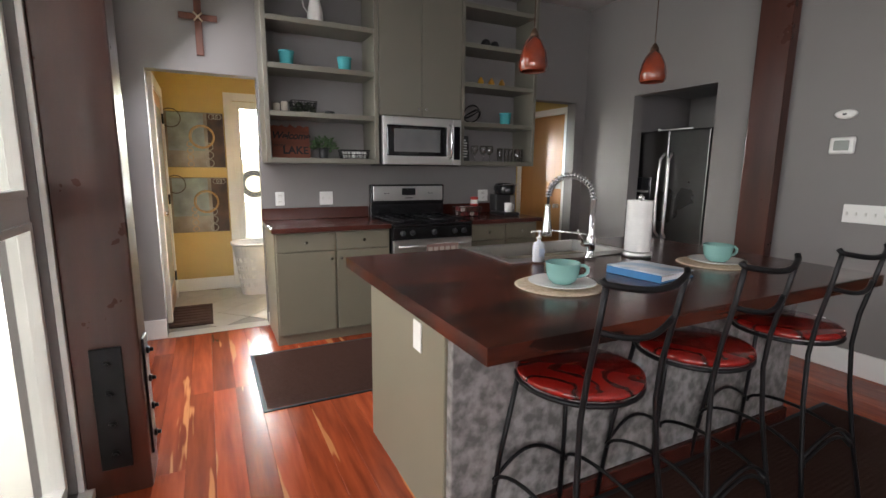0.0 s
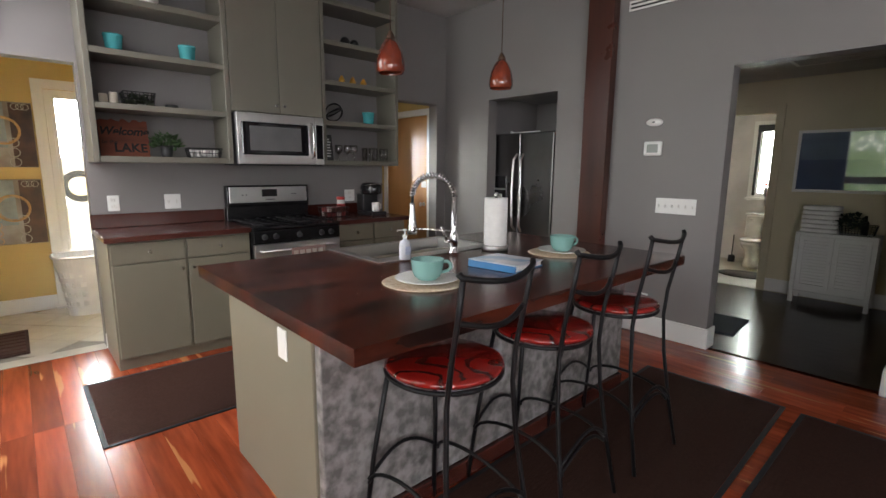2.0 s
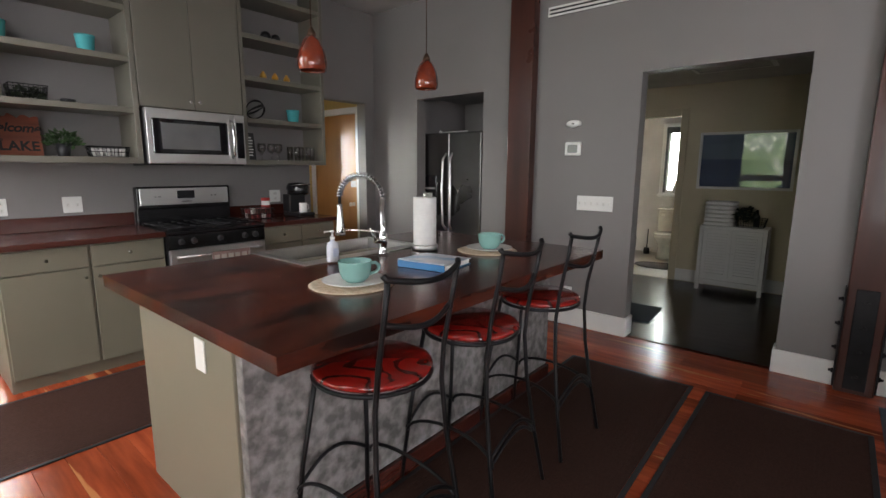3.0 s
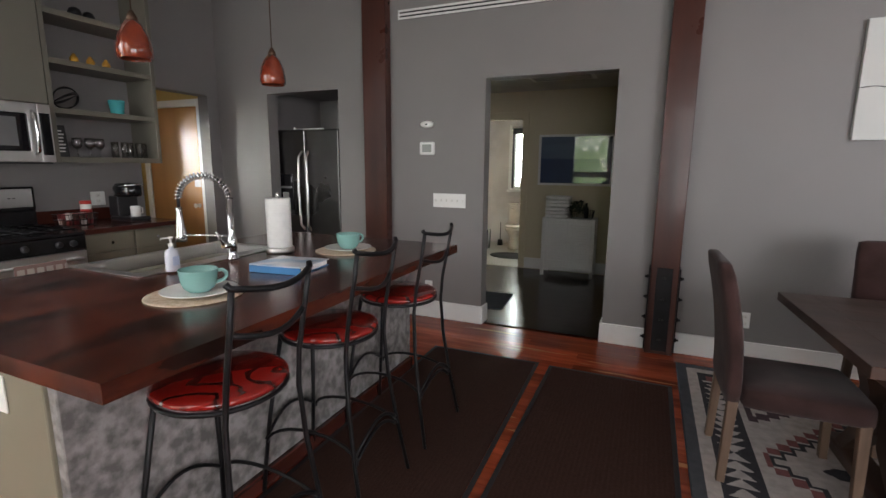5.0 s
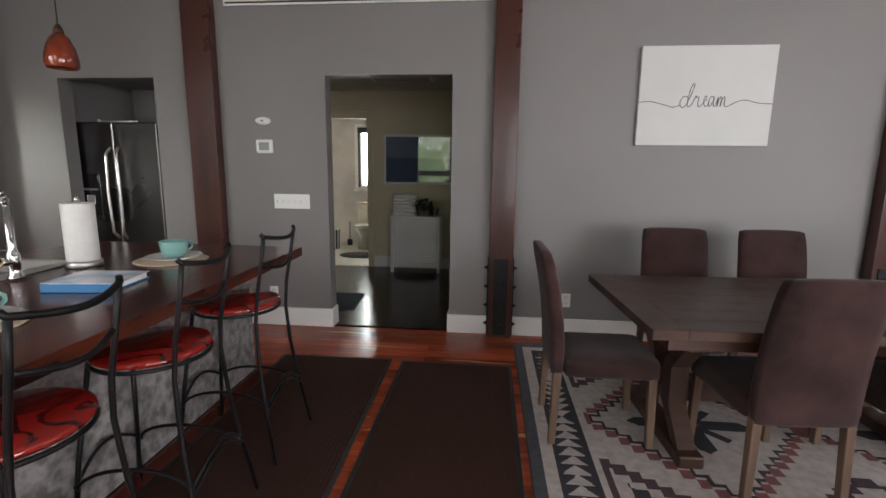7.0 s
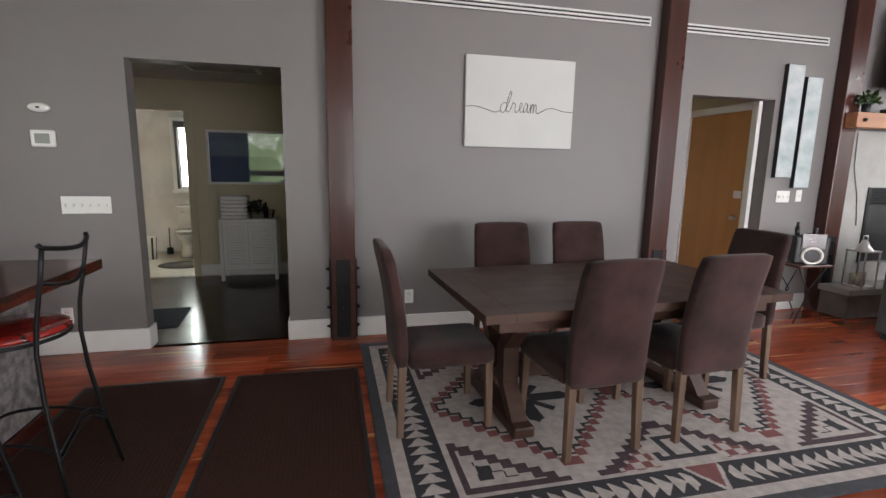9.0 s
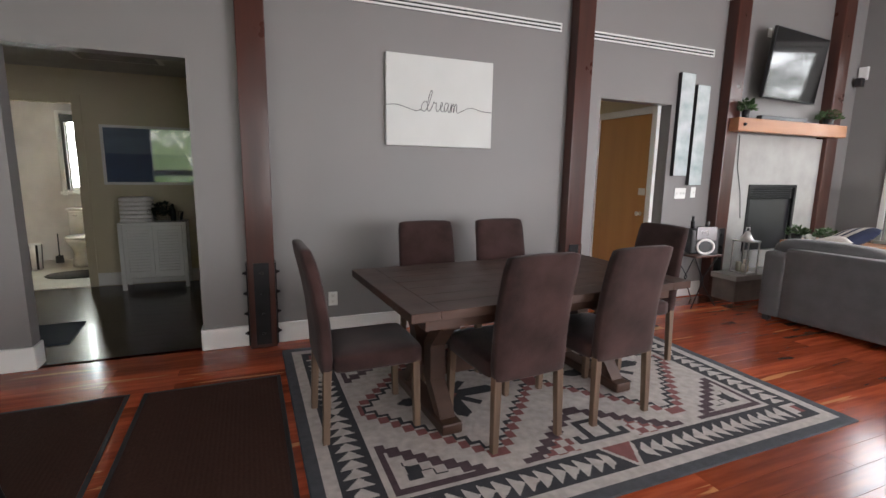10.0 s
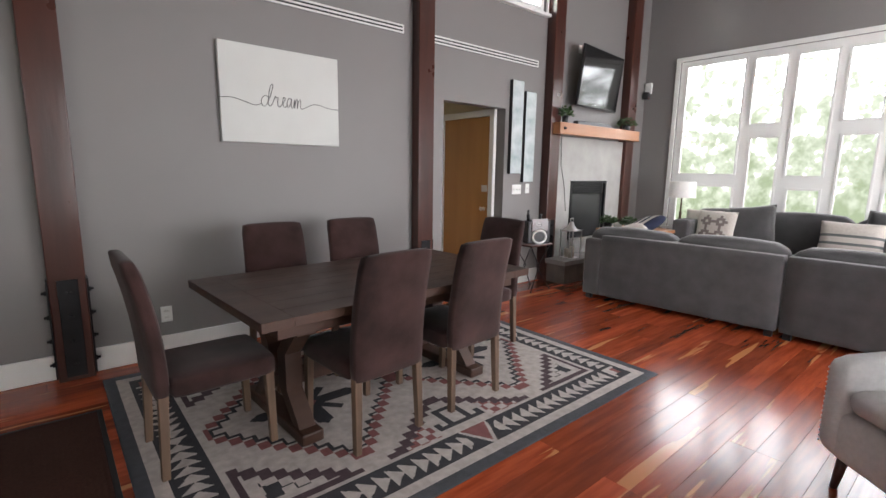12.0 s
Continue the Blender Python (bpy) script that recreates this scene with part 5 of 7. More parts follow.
for y, wd, tg in ((0.555, 0.075, 0), (0.955, 0.118, 2), (2.60, 0.118, 0)):
    wall_plate("power_outlet" if not tg else "light_switch", pose(K, y, 1.115) @ WEST_IN, wd, 0.118, "white plate over the kitchen counter", "outlet" if not tg else "switch", () if tg else (0.025, -0.025), tg)

# ---------------------------------------------------------------- pendants
def pendant(x, y, zb):
    t = thing("pendant_light", "amber glass pendant lamp over the island, switched off", "pendant lamp", pose(x, y, zb), "pendant lamps")
    bm = nb(); lathe(bm, [(r * 1.12, z * 1.1) for r, z in ((0.058, 0.0), (0.064, 0.012), (0.064, 0.04), (0.055, 0.085), (0.038, 0.125), (0.022, 0.146), (0.018, 0.148), (0.034, 0.122), (0.051, 0.084), (0.060, 0.04), (0.060, 0.012), (0.055, 0.001), (0.058, 0.0))], 28)
    part("shade", bm, M_AMBER, t, "amber swirl glass shade")
    bm = nb(); lathe(bm, [(0, 0.158), (0.024, 0.159), (0.022, 0.178), (0.010, 0.20), (0.006, 0.205), (0, 0.205)], 16)
    part("cap", bm, M_BRONZE, t)
    bm = nb(); tube(bm, [(0, 0, 0.185), (0, 0, 3.13 - zb - 0.02)], 0.003, 6)
    part("cord", bm, M_BRONZE, t)
    bm = nb(); lathe(bm, [(0, 3.13 - zb - 0.025), (0.055, 3.13 - zb - 0.02), (0.06, 3.13 - zb - 0.001), (0, 3.13 - zb - 0.001)], 20)
    part("ceiling_rose", bm, M_BRONZE, t)
    bm = nb(); lathe(bm, [(0, 0.04), (0.018, 0.05), (0.024, 0.075), (0.016, 0.105), (0.012, 0.145), (0, 0.145)], 16)
    part("bulb", bm, M_CERAMIC, t, "frosted white bulb")


pendant(-1.877, 1.494, 1.871)
pendant(-1.79, 2.242, 1.871)

# ---------------------------------------------------------------- refrigerator
rf = thing("refrigerator", "black stainless side-by-side refrigerator in its alcove", "refrigerator", pose(-3.15, 4.13, 0))
bm = nb(); box(bm, -0.44, 0.06, 0.02, 0.44, 0.78, 1.79, 0.006)
part("body", bm, M_BLACKP, rf)
for x0, x1 in ((-0.44, 0.006), (0.014, 0.44)):
    bm = nb(); box(bm, x0, -0.005, 0.05, x1, 0.057, 1.78, 0.012, 3)
    do = part("door", bm, M_BLACKSTEEL, rf, "black stainless door")
    hx = x1 - 0.035 if x0 < -0.2 else x0 + 0.035
    bend = -0.01 if x0 < -0.2 else 0.01
    pts = [(hx, -0.004, 0.72), (hx + bend, -0.055, 0.78), (hx + bend * 2, -0.062, 1.15), (hx + bend, -0.055, 1.50), (hx, -0.004, 1.56)]
    fine = []
    for a, b in zip(pts, pts[1:]):
        for k in range(4):
            fine.append(Vector(a).lerp(Vector(b), k / 4))
    fine.append(Vector(pts[-1]))
    part("handle", tube(nb(), fine, 0.013, 10), M_STEEL, do, "polished bar handle")
    if x0 < -0.2:
        bm = nb(); box(bm, -0.375, -0.009, 0.93, -0.165, -0.0055, 1.32, 0.003)
        dsp = part("dispenser", bm, M_BLACK, do, "black water dispenser panel")
        bm = nb(); box(bm, -0.355, -0.012, 1.23, -0.185, -0.0095, 1.30, 0.001)
        part("dispenser_display", bm, M_DGLASS, do)
        bm = nb(); box(bm, -0.35, -0.013, 1.165, -0.19, -0.0095, 1.185, 0.001)
        part("dispenser_trim", bm, M_STEEL, do)
        bm = nb(); box(bm, -0.31, -0.014, 1.04, -0.23, -0.0095, 1.12, 0.004)
        part("paddle", bm, M_STEEL, do)
bm = nb(); tube(bm, [(-0.20, 0.12, 1.772), (0.18, 0.10, 1.772)], 0.008, 8); tube(bm, [(-0.20, 0.12, 1.772), (-0.23, 0.12, 1.785)], 0.014, 8)
solid("window_rod", bm, M_CERAMIC, "white rod lying on top of the refrigerator", "rod", m=pose(-3.15, 4.13, 0.027))

# ---------------------------------------------------------------- north wall fittings
bm = nb(); lathe(bm, [(0, 0), (0.030, 0), (0.032, 0.004), (0.030, 0.022), (0.024, 0.028), (0, 0.029)], 28, squash=(2.1, 1.0))
dt = thing("smoke_detector", "white oval detector on the grey wall", "detector", pose(-1.615, W - 0.0005, 1.782))
o = part("case", bm, M_WHITE, dt); o.matrix_basis = pose(0, 0, 0, 90, 0, 0)
bm = nb(); box(bm, -0.012, -0.031, -0.006, 0.012, -0.0285, 0.006, 0.001)
part("lens", bm, M_BLACKP, dt)
th_ = thing("thermostat", "white wall thermostat with a grey screen", "thermostat", pose(-1.61, W - 0.0005, 1.573))
bm = nb(); box(bm, -0.075, -0.026, -0.058, 0.075, 0, 0.058, 0.014, 3)
part("case", bm, M_WHITE, th_)
bm = nb(); box(bm, -0.045, -0.028, -0.034, 0.045, -0.0265, 0.034, 0.001)
part("screen", bm, material("lcd_grey", (0.20, 0.22, 0.20), 0.3), th_)
wall_plate("light_switch", pose(-1.395, W, 1.112), 0.315, 0.125, "white six-gang switch plate on the grey wall", "switch", (), 6)
wall_plate("power_outlet", pose(-1.596, W, 0.295), 0.075, 0.118, "white outlet low on the grey wall", "outlet", (0.025, -0.025))
wall_plate("power_outlet", pose(0.958, W, 0.325), 0.075, 0.118, "white outlet low on the grey wall", "outlet", (0.025, -0.025))
wall_plate("light_switch", pose(4.80, W, 1.195), 0.165, 0.118, "white three-gang switch plate beside the lobby opening", "switch", (), 3)
wall_plate("light_switch", pose(5.0, W, 1.205), 0.072, 0.118, "white single switch plate beside a timber post", "switch", (), 1)


def slot_vent(x0, x1, z):
    t = thing("slot_vent", "long white linear air vent on the grey wall", "air vent", pose(x0, W - 0.0005, z), "linear vents")
    l = x1 - x0
    bm = nb(); box(bm, 0, -0.006, 0, l, 0, 0.078, 0.001)
    part("backing", bm, M_BLACKP, t, "dark slots")
    for zz in (0.0, 0.031, 0.062):
        bm = nb(); box(bm, 0, -0.016, zz, l, -0.0062, zz + 0.016, 0.002)
        part("slat", bm, M_WHITE, t)
    for xx in (0, l - 0.012):
        bm = nb(); box(bm, xx, -0.015, 0.0162, xx + 0.012, -0.0062, 0.0618, 0.001)
        part("end_cap", bm, M_WHITE, t)


slot_vent(-1.90, 3.10, 2.685)
slot_vent(3.44, 5.10, 2.665)

# dream canvas
cv = thing("canvas_sign", "white canvas lettered dream in a thin grey script", "wall art", pose(1.898, W - 0.0005, 1.97))
bm = nb(); box(bm, -0.486, -0.038, -0.366, 0.486, 0, 0.366, 0.004, 2)
part("canvas", bm, material("white_canvas", (0.62, 0.63, 0.61), 0.75, 0, (0.58, 0.59, 0.57), 3, 0.3, 300), cv)
M_SCRIPT = material("grey_script", (0.10, 0.10, 0.10), 0.6)
def flowing(points, steps=6):
    """A smooth pen line through its turning points."""
    q = [points[0]] + list(points) + [points[-1]]
    line = []
    for a, b, c, d in zip(q, q[1:], q[2:], q[3:]):
        for k in range(steps):
            u = k / steps
            line.append(tuple(0.5 * (2 * b[m] + (c[m] - a[m]) * u + (2 * a[m] - 5 * b[m] + 4 * c[m] - d[m]) * u * u + (3 * b[m] - a[m] - 3 * c[m] + d[m]) * u ** 3) for m in (0, 1)))
    return line + [tuple(points[-1])]


def pen(name, points, label="", r=0.0026):
    pts = [(x, -0.0392, z) for x, z in flowing(points)]
    n = len(pts)
    part(name, tube(nb(), pts, [r * (0.8 + 0.45 * abs(math.sin(3.7 * k / 6))) for k in range(n)], 5), M_SCRIPT, cv, label)


UP, LOW = 0.0, -0.078      # the script's middle and base lines
pen("letter_d", [(-0.125, -0.008), (-0.153, UP), (-0.180, -0.035), (-0.174, -0.074), (-0.150, LOW), (-0.122, -0.035), (-0.092, 0.05), (-0.084, 0.088), (-0.098, 0.086), (-0.117, 0.03), (-0.127, -0.05), (-0.115, LOW), (-0.094, -0.058)], "thin grey script letter d")
pen("letter_r", [(-0.094, -0.058), (-0.074, -0.010), (-0.068, 0.004), (-0.062, -0.010), (-0.046, -0.006), (-0.051, -0.05), (-0.041, LOW), (-0.020, -0.060)], "thin grey script letter r")
pen("letter_e", [(-0.020, -0.060), (0.004, -0.030), (0.011, -0.006), (-0.001, UP), (-0.010, -0.036), (0.000, -0.074), (0.020, -0.066), (0.030, -0.045)], "thin grey script letter e")
pen("letter_a", [(0.062, -0.010), (0.045, UP), (0.026, -0.036), (0.033, -0.075), (0.052, -0.050), (0.066, -0.004), (0.060, -0.050), (0.069, LOW), (0.082, -0.055)], "thin grey script letter a")
pen("letter_m", [(0.082, -0.055), (0.093, -0.004), (0.088, LOW), (0.100, -0.022), (0.112, -0.003), (0.115, -0.030), (0.111, LOW), (0.124, -0.022), (0.137, -0.003), (0.142, -0.030), (0.140, -0.064), (0.152, -0.079)], "thin grey script letter m")
pen("flourish", [(-0.486, -0.045), (-0.40, -0.038), (-0.30, -0.062), (-0.23, -0.080), (-0.178, -0.062)])
pen("flourish", [(0.152, -0.079), (0.18, -0.066), (0.24, -0.036), (0.30, -0.030), (0.38, -0.050), (0.486, -0.056)])

# wooden cross over the laundry opening
cr = thing("wall_cross", "rustic wooden cross on the kitchen wall", "cross", pose(K + 0.001, 0.018, 2.505))
M_CROSS = wood("red_brown_timber", (0.05, 0.014, 0.008), (0.17, 0.055, 0.030), 0.5, 'Z', 3.0)
bm = nb(); box(bm, 0, -0.026, -0.275, 0.022, 0.026, 0.16, 0.005, 2)
part("upright", bm, M_CROSS, cr)
bm = nb(); box(bm, 0.0225, -0.133, -0.022, 0.04, 0.133, 0.024, 0.005, 2)
part("crossbar", bm, M_CROSS, cr)
bm = nb(); tube(bm, [(0.042, -0.03, -0.03), (0.048, 0.03, 0.03)], 0.006, 6); tube(bm, [(0.042, 0.03, -0.03), (0.048, -0.03, 0.03)], 0.006, 6)
part("binding", bm, M_JUTE, cr)
# ---------------------------------------------------------------- doors
def slab_door(name, m, w, h, label, knob_x, plate=True, hinge_x=None):
    """A flush veneer door in the local xz plane, facing -y, hinged in a white casing."""
    t = thing(name, label, "door", m, "", "structure")
    bm = nb(); box(bm, 0, 0.0, 0.008, w, 0.04, h, 0.002)
    leaf = part("leaf", bm, M_DOOR, t)
    bm = nb(); tube(bm, [(knob_x, -0.001, 0.95), (knob_x, -0.02, 0.95), (knob_x, -0.03, 0.95), (knob_x, -0.055, 0.95), (knob_x, -0.062, 0.95)], [0.026, 0.012, 0.016, 0.028, 0.018], 14)
    part("knob", bm, M_STEEL, leaf, "brushed steel knob")
    if plate:
        bm = nb(); box(bm, knob_x - 0.05, -0.004, 1.16, knob_x + 0.05, -0.0005, 1.24, 0.001)
        part("notice", bm, M_CERAMIC, leaf, "small white notice")
    bm = nb()
    c = 0.075
    box(bm, -c - 0.004, -0.018, 0, -0.004, 0.03, h + 0.004 + c, 0.003)
    box(bm, w + 0.004, -0.018, 0, w + 0.004 + c, 0.03, h + 0.004 + c, 0.003)
    box(bm, -0.0035, -0.017, h + 0.005, w + 0.0035, 0.03, h + 0.004 + c, 0.003)
    part("casing", bm, M_WHITE, t, "white painted casing")
    return t


# lobby door, in the east side wall of the lobby
slab_door("door_1", pose(4.559, 4.15, 0) @ pose(0, -0.0, 0, 0, 0, -90) @ pose(-0.84, -0.042, 0), 0.84, 2.06, "flush orange birch door in a white casing, closed", 0.77)
# kitchen lobby door, in its north side wall
slab_door("door_2", pose(-5.22, 3.857, 0), 0.84, 2.04, "flush orange birch door in a white casing beside the kitchen", 0.77)

# laundry side door with a glazed leaf
ld = thing("door_3", "birch side door with a glazed panel and black hinges, closed", "door", pose(-5.45, -0.405, 0), "", "structure")
bm = nb(); box(bm, 0, 0, 0.01, 0.86, 0.04, 2.05, 0.003)
lf = part("leaf", bm, M_DOOR, ld)
# White ceramic stands for daylight in the glass; the panel is opaque.
bm = nb(); box(bm, 0.13, 0.0405, 0.25, 0.73, 0.044, 1.92, 0.002)
part("glazing", bm, M_CERAMIC, lf, "opaque white panel, the glass's daylight put into its colour")
bm = nb(); tube(bm, [(0.80, 0.04, 0.97), (0.80, 0.07, 0.97), (0.80, 0.085, 0.97)], [0.012, 0.026, 0.018], 12)
part("knob", bm, M_CHROME, lf)
bm = nb()
box(bm, -0.09, 0, 0, -0.004, 0.055, 2.15, 0.003); box(bm, 0.864, 0, 0, 0.95, 0.055, 2.15, 0.003); box(bm, -0.0035, 0, 2.056, 0.8635, 0.055, 2.15, 0.003)
part("casing", bm, M_WHITE, ld, "white painted casing")
for z in (0.25, 1.05, 1.85):
    bm = nb(); tube(bm, [(-0.006, 0.048, z - 0.05), (-0.006, 0.048, z + 0.05)], 0.009, 8); box(bm, -0.035, 0.0555, z - 0.05, -0.007, 0.058, z + 0.05)
    part("hinge", bm, M_IRON, ld)

# laundry art panels
def ring_disc(bm, y, z, r, w, x, n=36):
    tube(bm, [(x, y + r * math.cos(2 * math.pi * k / n), z + r * math.sin(2 * math.pi * k / n)) for k in range(n)], w, 5, closed=True)


M_ARTBASE = material("abstract_art_ground", (0.38, 0.37, 0.33), 0.5, 0, (0.13, 0.085, 0.05), 3.2, amount=0.45)
M_ARTBLUE = material("abstract_art_blue", (0.36, 0.44, 0.46), 0.5, 0, (0.16, 0.18, 0.17), 6.0, amount=0.6)
M_ARTBROWN = material("abstract_art_brown", (0.10, 0.045, 0.025), 0.5, 0, (0.02, 0.014, 0.012), 7.0, amount=0.6)
M_GOLD = material("gold_paint", (0.62, 0.40, 0.17), 0.4, 0, (0.45, 0.24, 0.08), 20)
M_SILVER = material("silver_paint", (0.42, 0.42, 0.36), 0.45)
for z0, z1 in ((1.375, 1.957), (0.665, 1.265)):
    t = thing("abstract_art_panel", "abstract canvas of gold rings on blue and brown", "wall art", pose(LX + 0.001, -0.372, z0), "abstract panels")
    h, w = z1 - z0, 0.575
    bm = nb(); box(bm, 0, 0, 0, 0.03, w, h, 0.003)
    part("canvas", bm, M_ARTBASE, t)
    bm = nb(); box(bm, 0.0302, w * 0.06, h * 0.30, 0.0312, w * 0.66, h * 0.985)
    part("blue_field", bm, M_ARTBLUE, t)
    bm = nb(); box(bm, 0.0302, w * 0.72, 0.004, 0.0312, w * 0.995, h * 0.985)
    part("brown_field", bm, M_ARTBROWN, t)
    bm = nb(); ring_disc(bm, w * 0.62, h * 0.56, 0.118, 0.008, 0.034); ring_disc(bm, w * 0.625, h * 0.56, 0.105, 0.003, 0.034)
    part("gold_ring", bm, M_GOLD, t, "large gold ring")
    bm = nb(); ring_disc(bm, w * 0.12, h * 0.88, 0.095, 0.005, 0.034)
    part("brown_ring", bm, M_ARTBROWN, t)
    for k in range(4):
        bm = nb(); ring_disc(bm, w * 0.41, h * (0.06 + 0.12 * k), 0.028, 0.003, 0.034, 20)
        part("small_ring", bm, M_GOLD, t)
    for k in range(3):
        bm = nb(); ring_disc(bm, w * 0.73, h * (0.08 + 0.15 * k), 0.038, 0.004, 0.034, 24)
        part("small_ring", bm, M_SILVER, t)
    for k in range(3):
        bm = nb(); ring_disc(bm, w * (0.80 + 0.06 * k), h * 0.93, 0.026, 0.003, 0.034, 20)
        part("small_ring", bm, M_SILVER, t)

# laundry basket
lb = thing("laundry_basket", "white perforated plastic laundry basket on the tiles", "laundry basket", pose(-5.42, 0.47, 0.001))
bm = nb()
nw, nh = 40, 12
H = 0.56
ringv = []
for j in range(nh + 1):
    s = 0.72 + 0.28 * j / nh
    ringv.append([bm.verts.new((0.22 * s * math.copysign(abs(math.cos(a)) ** 0.6, math.cos(a)), 0.27 * s * math.copysign(abs(math.sin(a)) ** 0.6, math.sin(a)), H * j / nh)) for a in [2 * math.pi * (k + 0.5) / nw for k in range(nw)]])
for j in range(nh):
    for k in range(nw):
        if 2 <= j <= 8 and j % 2 == 0 and k % 2 == 0:
            continue
        bm.faces.new((ringv[j][k], ringv[j][(k + 1) % nw], ringv[j + 1][(k + 1) % nw], ringv[j + 1][k]))
bm.faces.new(ringv[0])
M_PLAS = material("white_plastic", (0.74, 0.74, 0.75), 0.35)
o = part("tub", bm, M_PLAS, lb)
o.modifiers.new("wall", 'SOLIDIFY').thickness = 0.004
part("rim", tube(nb(), [(0.225 * math.copysign(abs(math.cos(a)) ** 0.6, math.cos(a)), 0.275 * math.copysign(abs(math.sin(a)) ** 0.6, math.sin(a)), H) for a in [2 * math.pi * (k + 0.5) / 40 for k in range(40)]], 0.012, 6, closed=True), M_PLAS, lb)
bm = nb(); tube(bm, [(0.0, 0.10, H - 0.01), (-0.03, 0.14, H + 0.06), (0.0, 0.18, H - 0.01)], 0.006, 6)
part("hanger", bm, M_BLACKP, lb, "black plastic hanger")
# laundry mat
lm = thing("bath_mat", "brown slatted mat on the laundry tiles", "floor mat", pose(-4.72, -0.27, 0.001))
bm = nb(); box(bm, -0.34, -0.24, 0, 0.34, 0.24, 0.012, 0.006, 2)
part("base", bm, material("brown_foam", (0.055, 0.026, 0.020), 0.8), lm)
for k in range(7):
    bm = nb(); box(bm, -0.31 + 0.092 * k, -0.22, 0.0122, -0.31 + 0.092 * k + 0.075, 0.22, 0.02, 0.004)
    part("slat", bm, material("brown_foam", (0.075, 0.034, 0.026), 0.8) if k == 0 else bpy.data.materials["brown_foam.001"], lm)

# ---------------------------------------------------------------- hall
hc = thing("hall_cabinet", "white louvred two-door hall cabinet", "cabinet", pose(-0.68, 6.36, 0))
w, dd, h = 0.315, 0.15, 0.765
bm = nb(); box(bm, -w, -dd, 0.14, w, dd, h - 0.022)
part("body", bm, M_WHITE, hc)
bm = nb(); box(bm, -w - 0.02, -dd - 0.02, h - 0.021, w + 0.02, dd + 0.01, h, 0.003)
part("top", bm, M_WHITE, hc)
for sx in (-1, 1):
    for sy in (-1, 1):
        bm = nb(); box(bm, sx * w - 0.02, sy * dd - 0.02, 0, sx * w + 0.02, sy * dd + 0.02, h - 0.0225, 0.002)
        part("leg", bm, M_WHITE, hc)
    x0, x1 = (-w + 0.025, -0.004) if sx < 0 else (0.004, w - 0.025)
    bm = nb()
    box(bm, x0, -dd - 0.018, 0.17, x0 + 0.04, -dd - 0.001, h - 0.04); box(bm, x1 - 0.04, -dd - 0.018, 0.17, x1, -dd - 0.001, h - 0.04)
    box(bm, x0 + 0.0401, -dd - 0.018, 0.17, x1 - 0.0401, -dd - 0.001, 0.21); box(bm, x0 + 0.0401, -dd - 0.018, h - 0.08, x1 - 0.0401, -dd - 0.001, h - 0.04)
    do = part("door", bm, M_WHITE, hc)
    for k in range(14):
        z = 0.222 + k * 0.033
        bm = nb(); box(bm, x0 + 0.0402, -dd - 0.014, z, x1 - 0.0402, -dd - 0.004, z + 0.026, 0.002)
        part("louvre", bm, M_WHITE, do)
    bm = nb(); tube(bm, [(sx * 0.02, -dd - 0.018, 0.46), (sx * 0.02, -dd - 0.04, 0.46)], 0.009, 8)
    part("knob", bm, M_STEEL, do)
bm = nb()
pr = [(-w + 0.02, 0.13), (w - 0.02, 0.13), (w - 0.02, 0.09), (0.0, 0.125), (-w + 0.02, 0.09)]
A = [bm.verts.new((x, -dd - 0.015, z)) for x, z in pr]; B = [bm.verts.new((x, -dd - 0.001, z)) for x, z in pr]
bm.faces.new(A); bm.faces.new(list(reversed(B)))
for i in range(5): bm.faces.new((A[i], B[i], B[(i + 1) % 5], A[(i + 1) % 5]))
part("apron", bm, M_WHITE, hc)
ts = thing("towel_stack", "stack of folded white towels on the hall cabinet", "towels", pose(-0.835, 6.34, 0.7655))
for k in range(6):
    bm = nb(); cushion(bm, -0.155, -0.13, 0.047 * k, 0.155, 0.13, 0.047 * k + 0.046, 0.003, 4, 0.015)
    part("folded_towel", bm, M_PAPER, ts)
hb = wire_basket("tray_basket", pose(-0.53, 6.33, 0.7655, 0, 0, 90), 0.29, 0.22, 0.10, "dark wire basket with bottles and greenery")
part("greenery", leafy(nb(), 220, 0.11, 0.17, 0.06, 0.06, random.Random(18), 0.0, 0.08), material("hall_greenery", (0.02, 0.035, 0.018), 0.7), hb)
bm = nb(); lathe(bm, [(0, 0.005), (0.03, 0.005), (0.03, 0.13), (0.012, 0.16), (0.012, 0.20), (0, 0.20)], 14, 0.0, -0.05, 0)
part("bottle", bm, material("dark_bottle", (0.03, 0.035, 0.03), 0.15), hb)
pf = thing("framed_print", "white framed seascape print behind glass", "picture", pose(-0.685, HB - 0.001, 1.51))
pw, ph = 0.485, 0.335
bm = nb()
box(bm, -pw, -0.025, -ph, -pw + 0.03, 0, ph, 0.002); box(bm, pw - 0.03, -0.025, -ph, pw, 0, ph, 0.002)
box(bm, -pw + 0.0301, -0.025, -ph, pw - 0.0301, 0, -ph + 0.03, 0.002); box(bm, -pw + 0.0301, -0.025, ph - 0.03, pw - 0.0301, 0, ph, 0.002)
part("frame", bm, M_WHITE, pf)
bm = nb(); box(bm, -pw + 0.03, -0.008, -ph + 0.03, pw - 0.03, -0.002, 0.02)
part("sea", bm, material("print_sea", (0.022, 0.045, 0.12), 0.5, 0, (0.03, 0.07, 0.16), 6, stretch=(0.2, 1, 2)), pf)
bm = nb(); box(bm, -pw + 0.03, -0.008, 0.0205, pw - 0.03, -0.002, ph - 0.03)
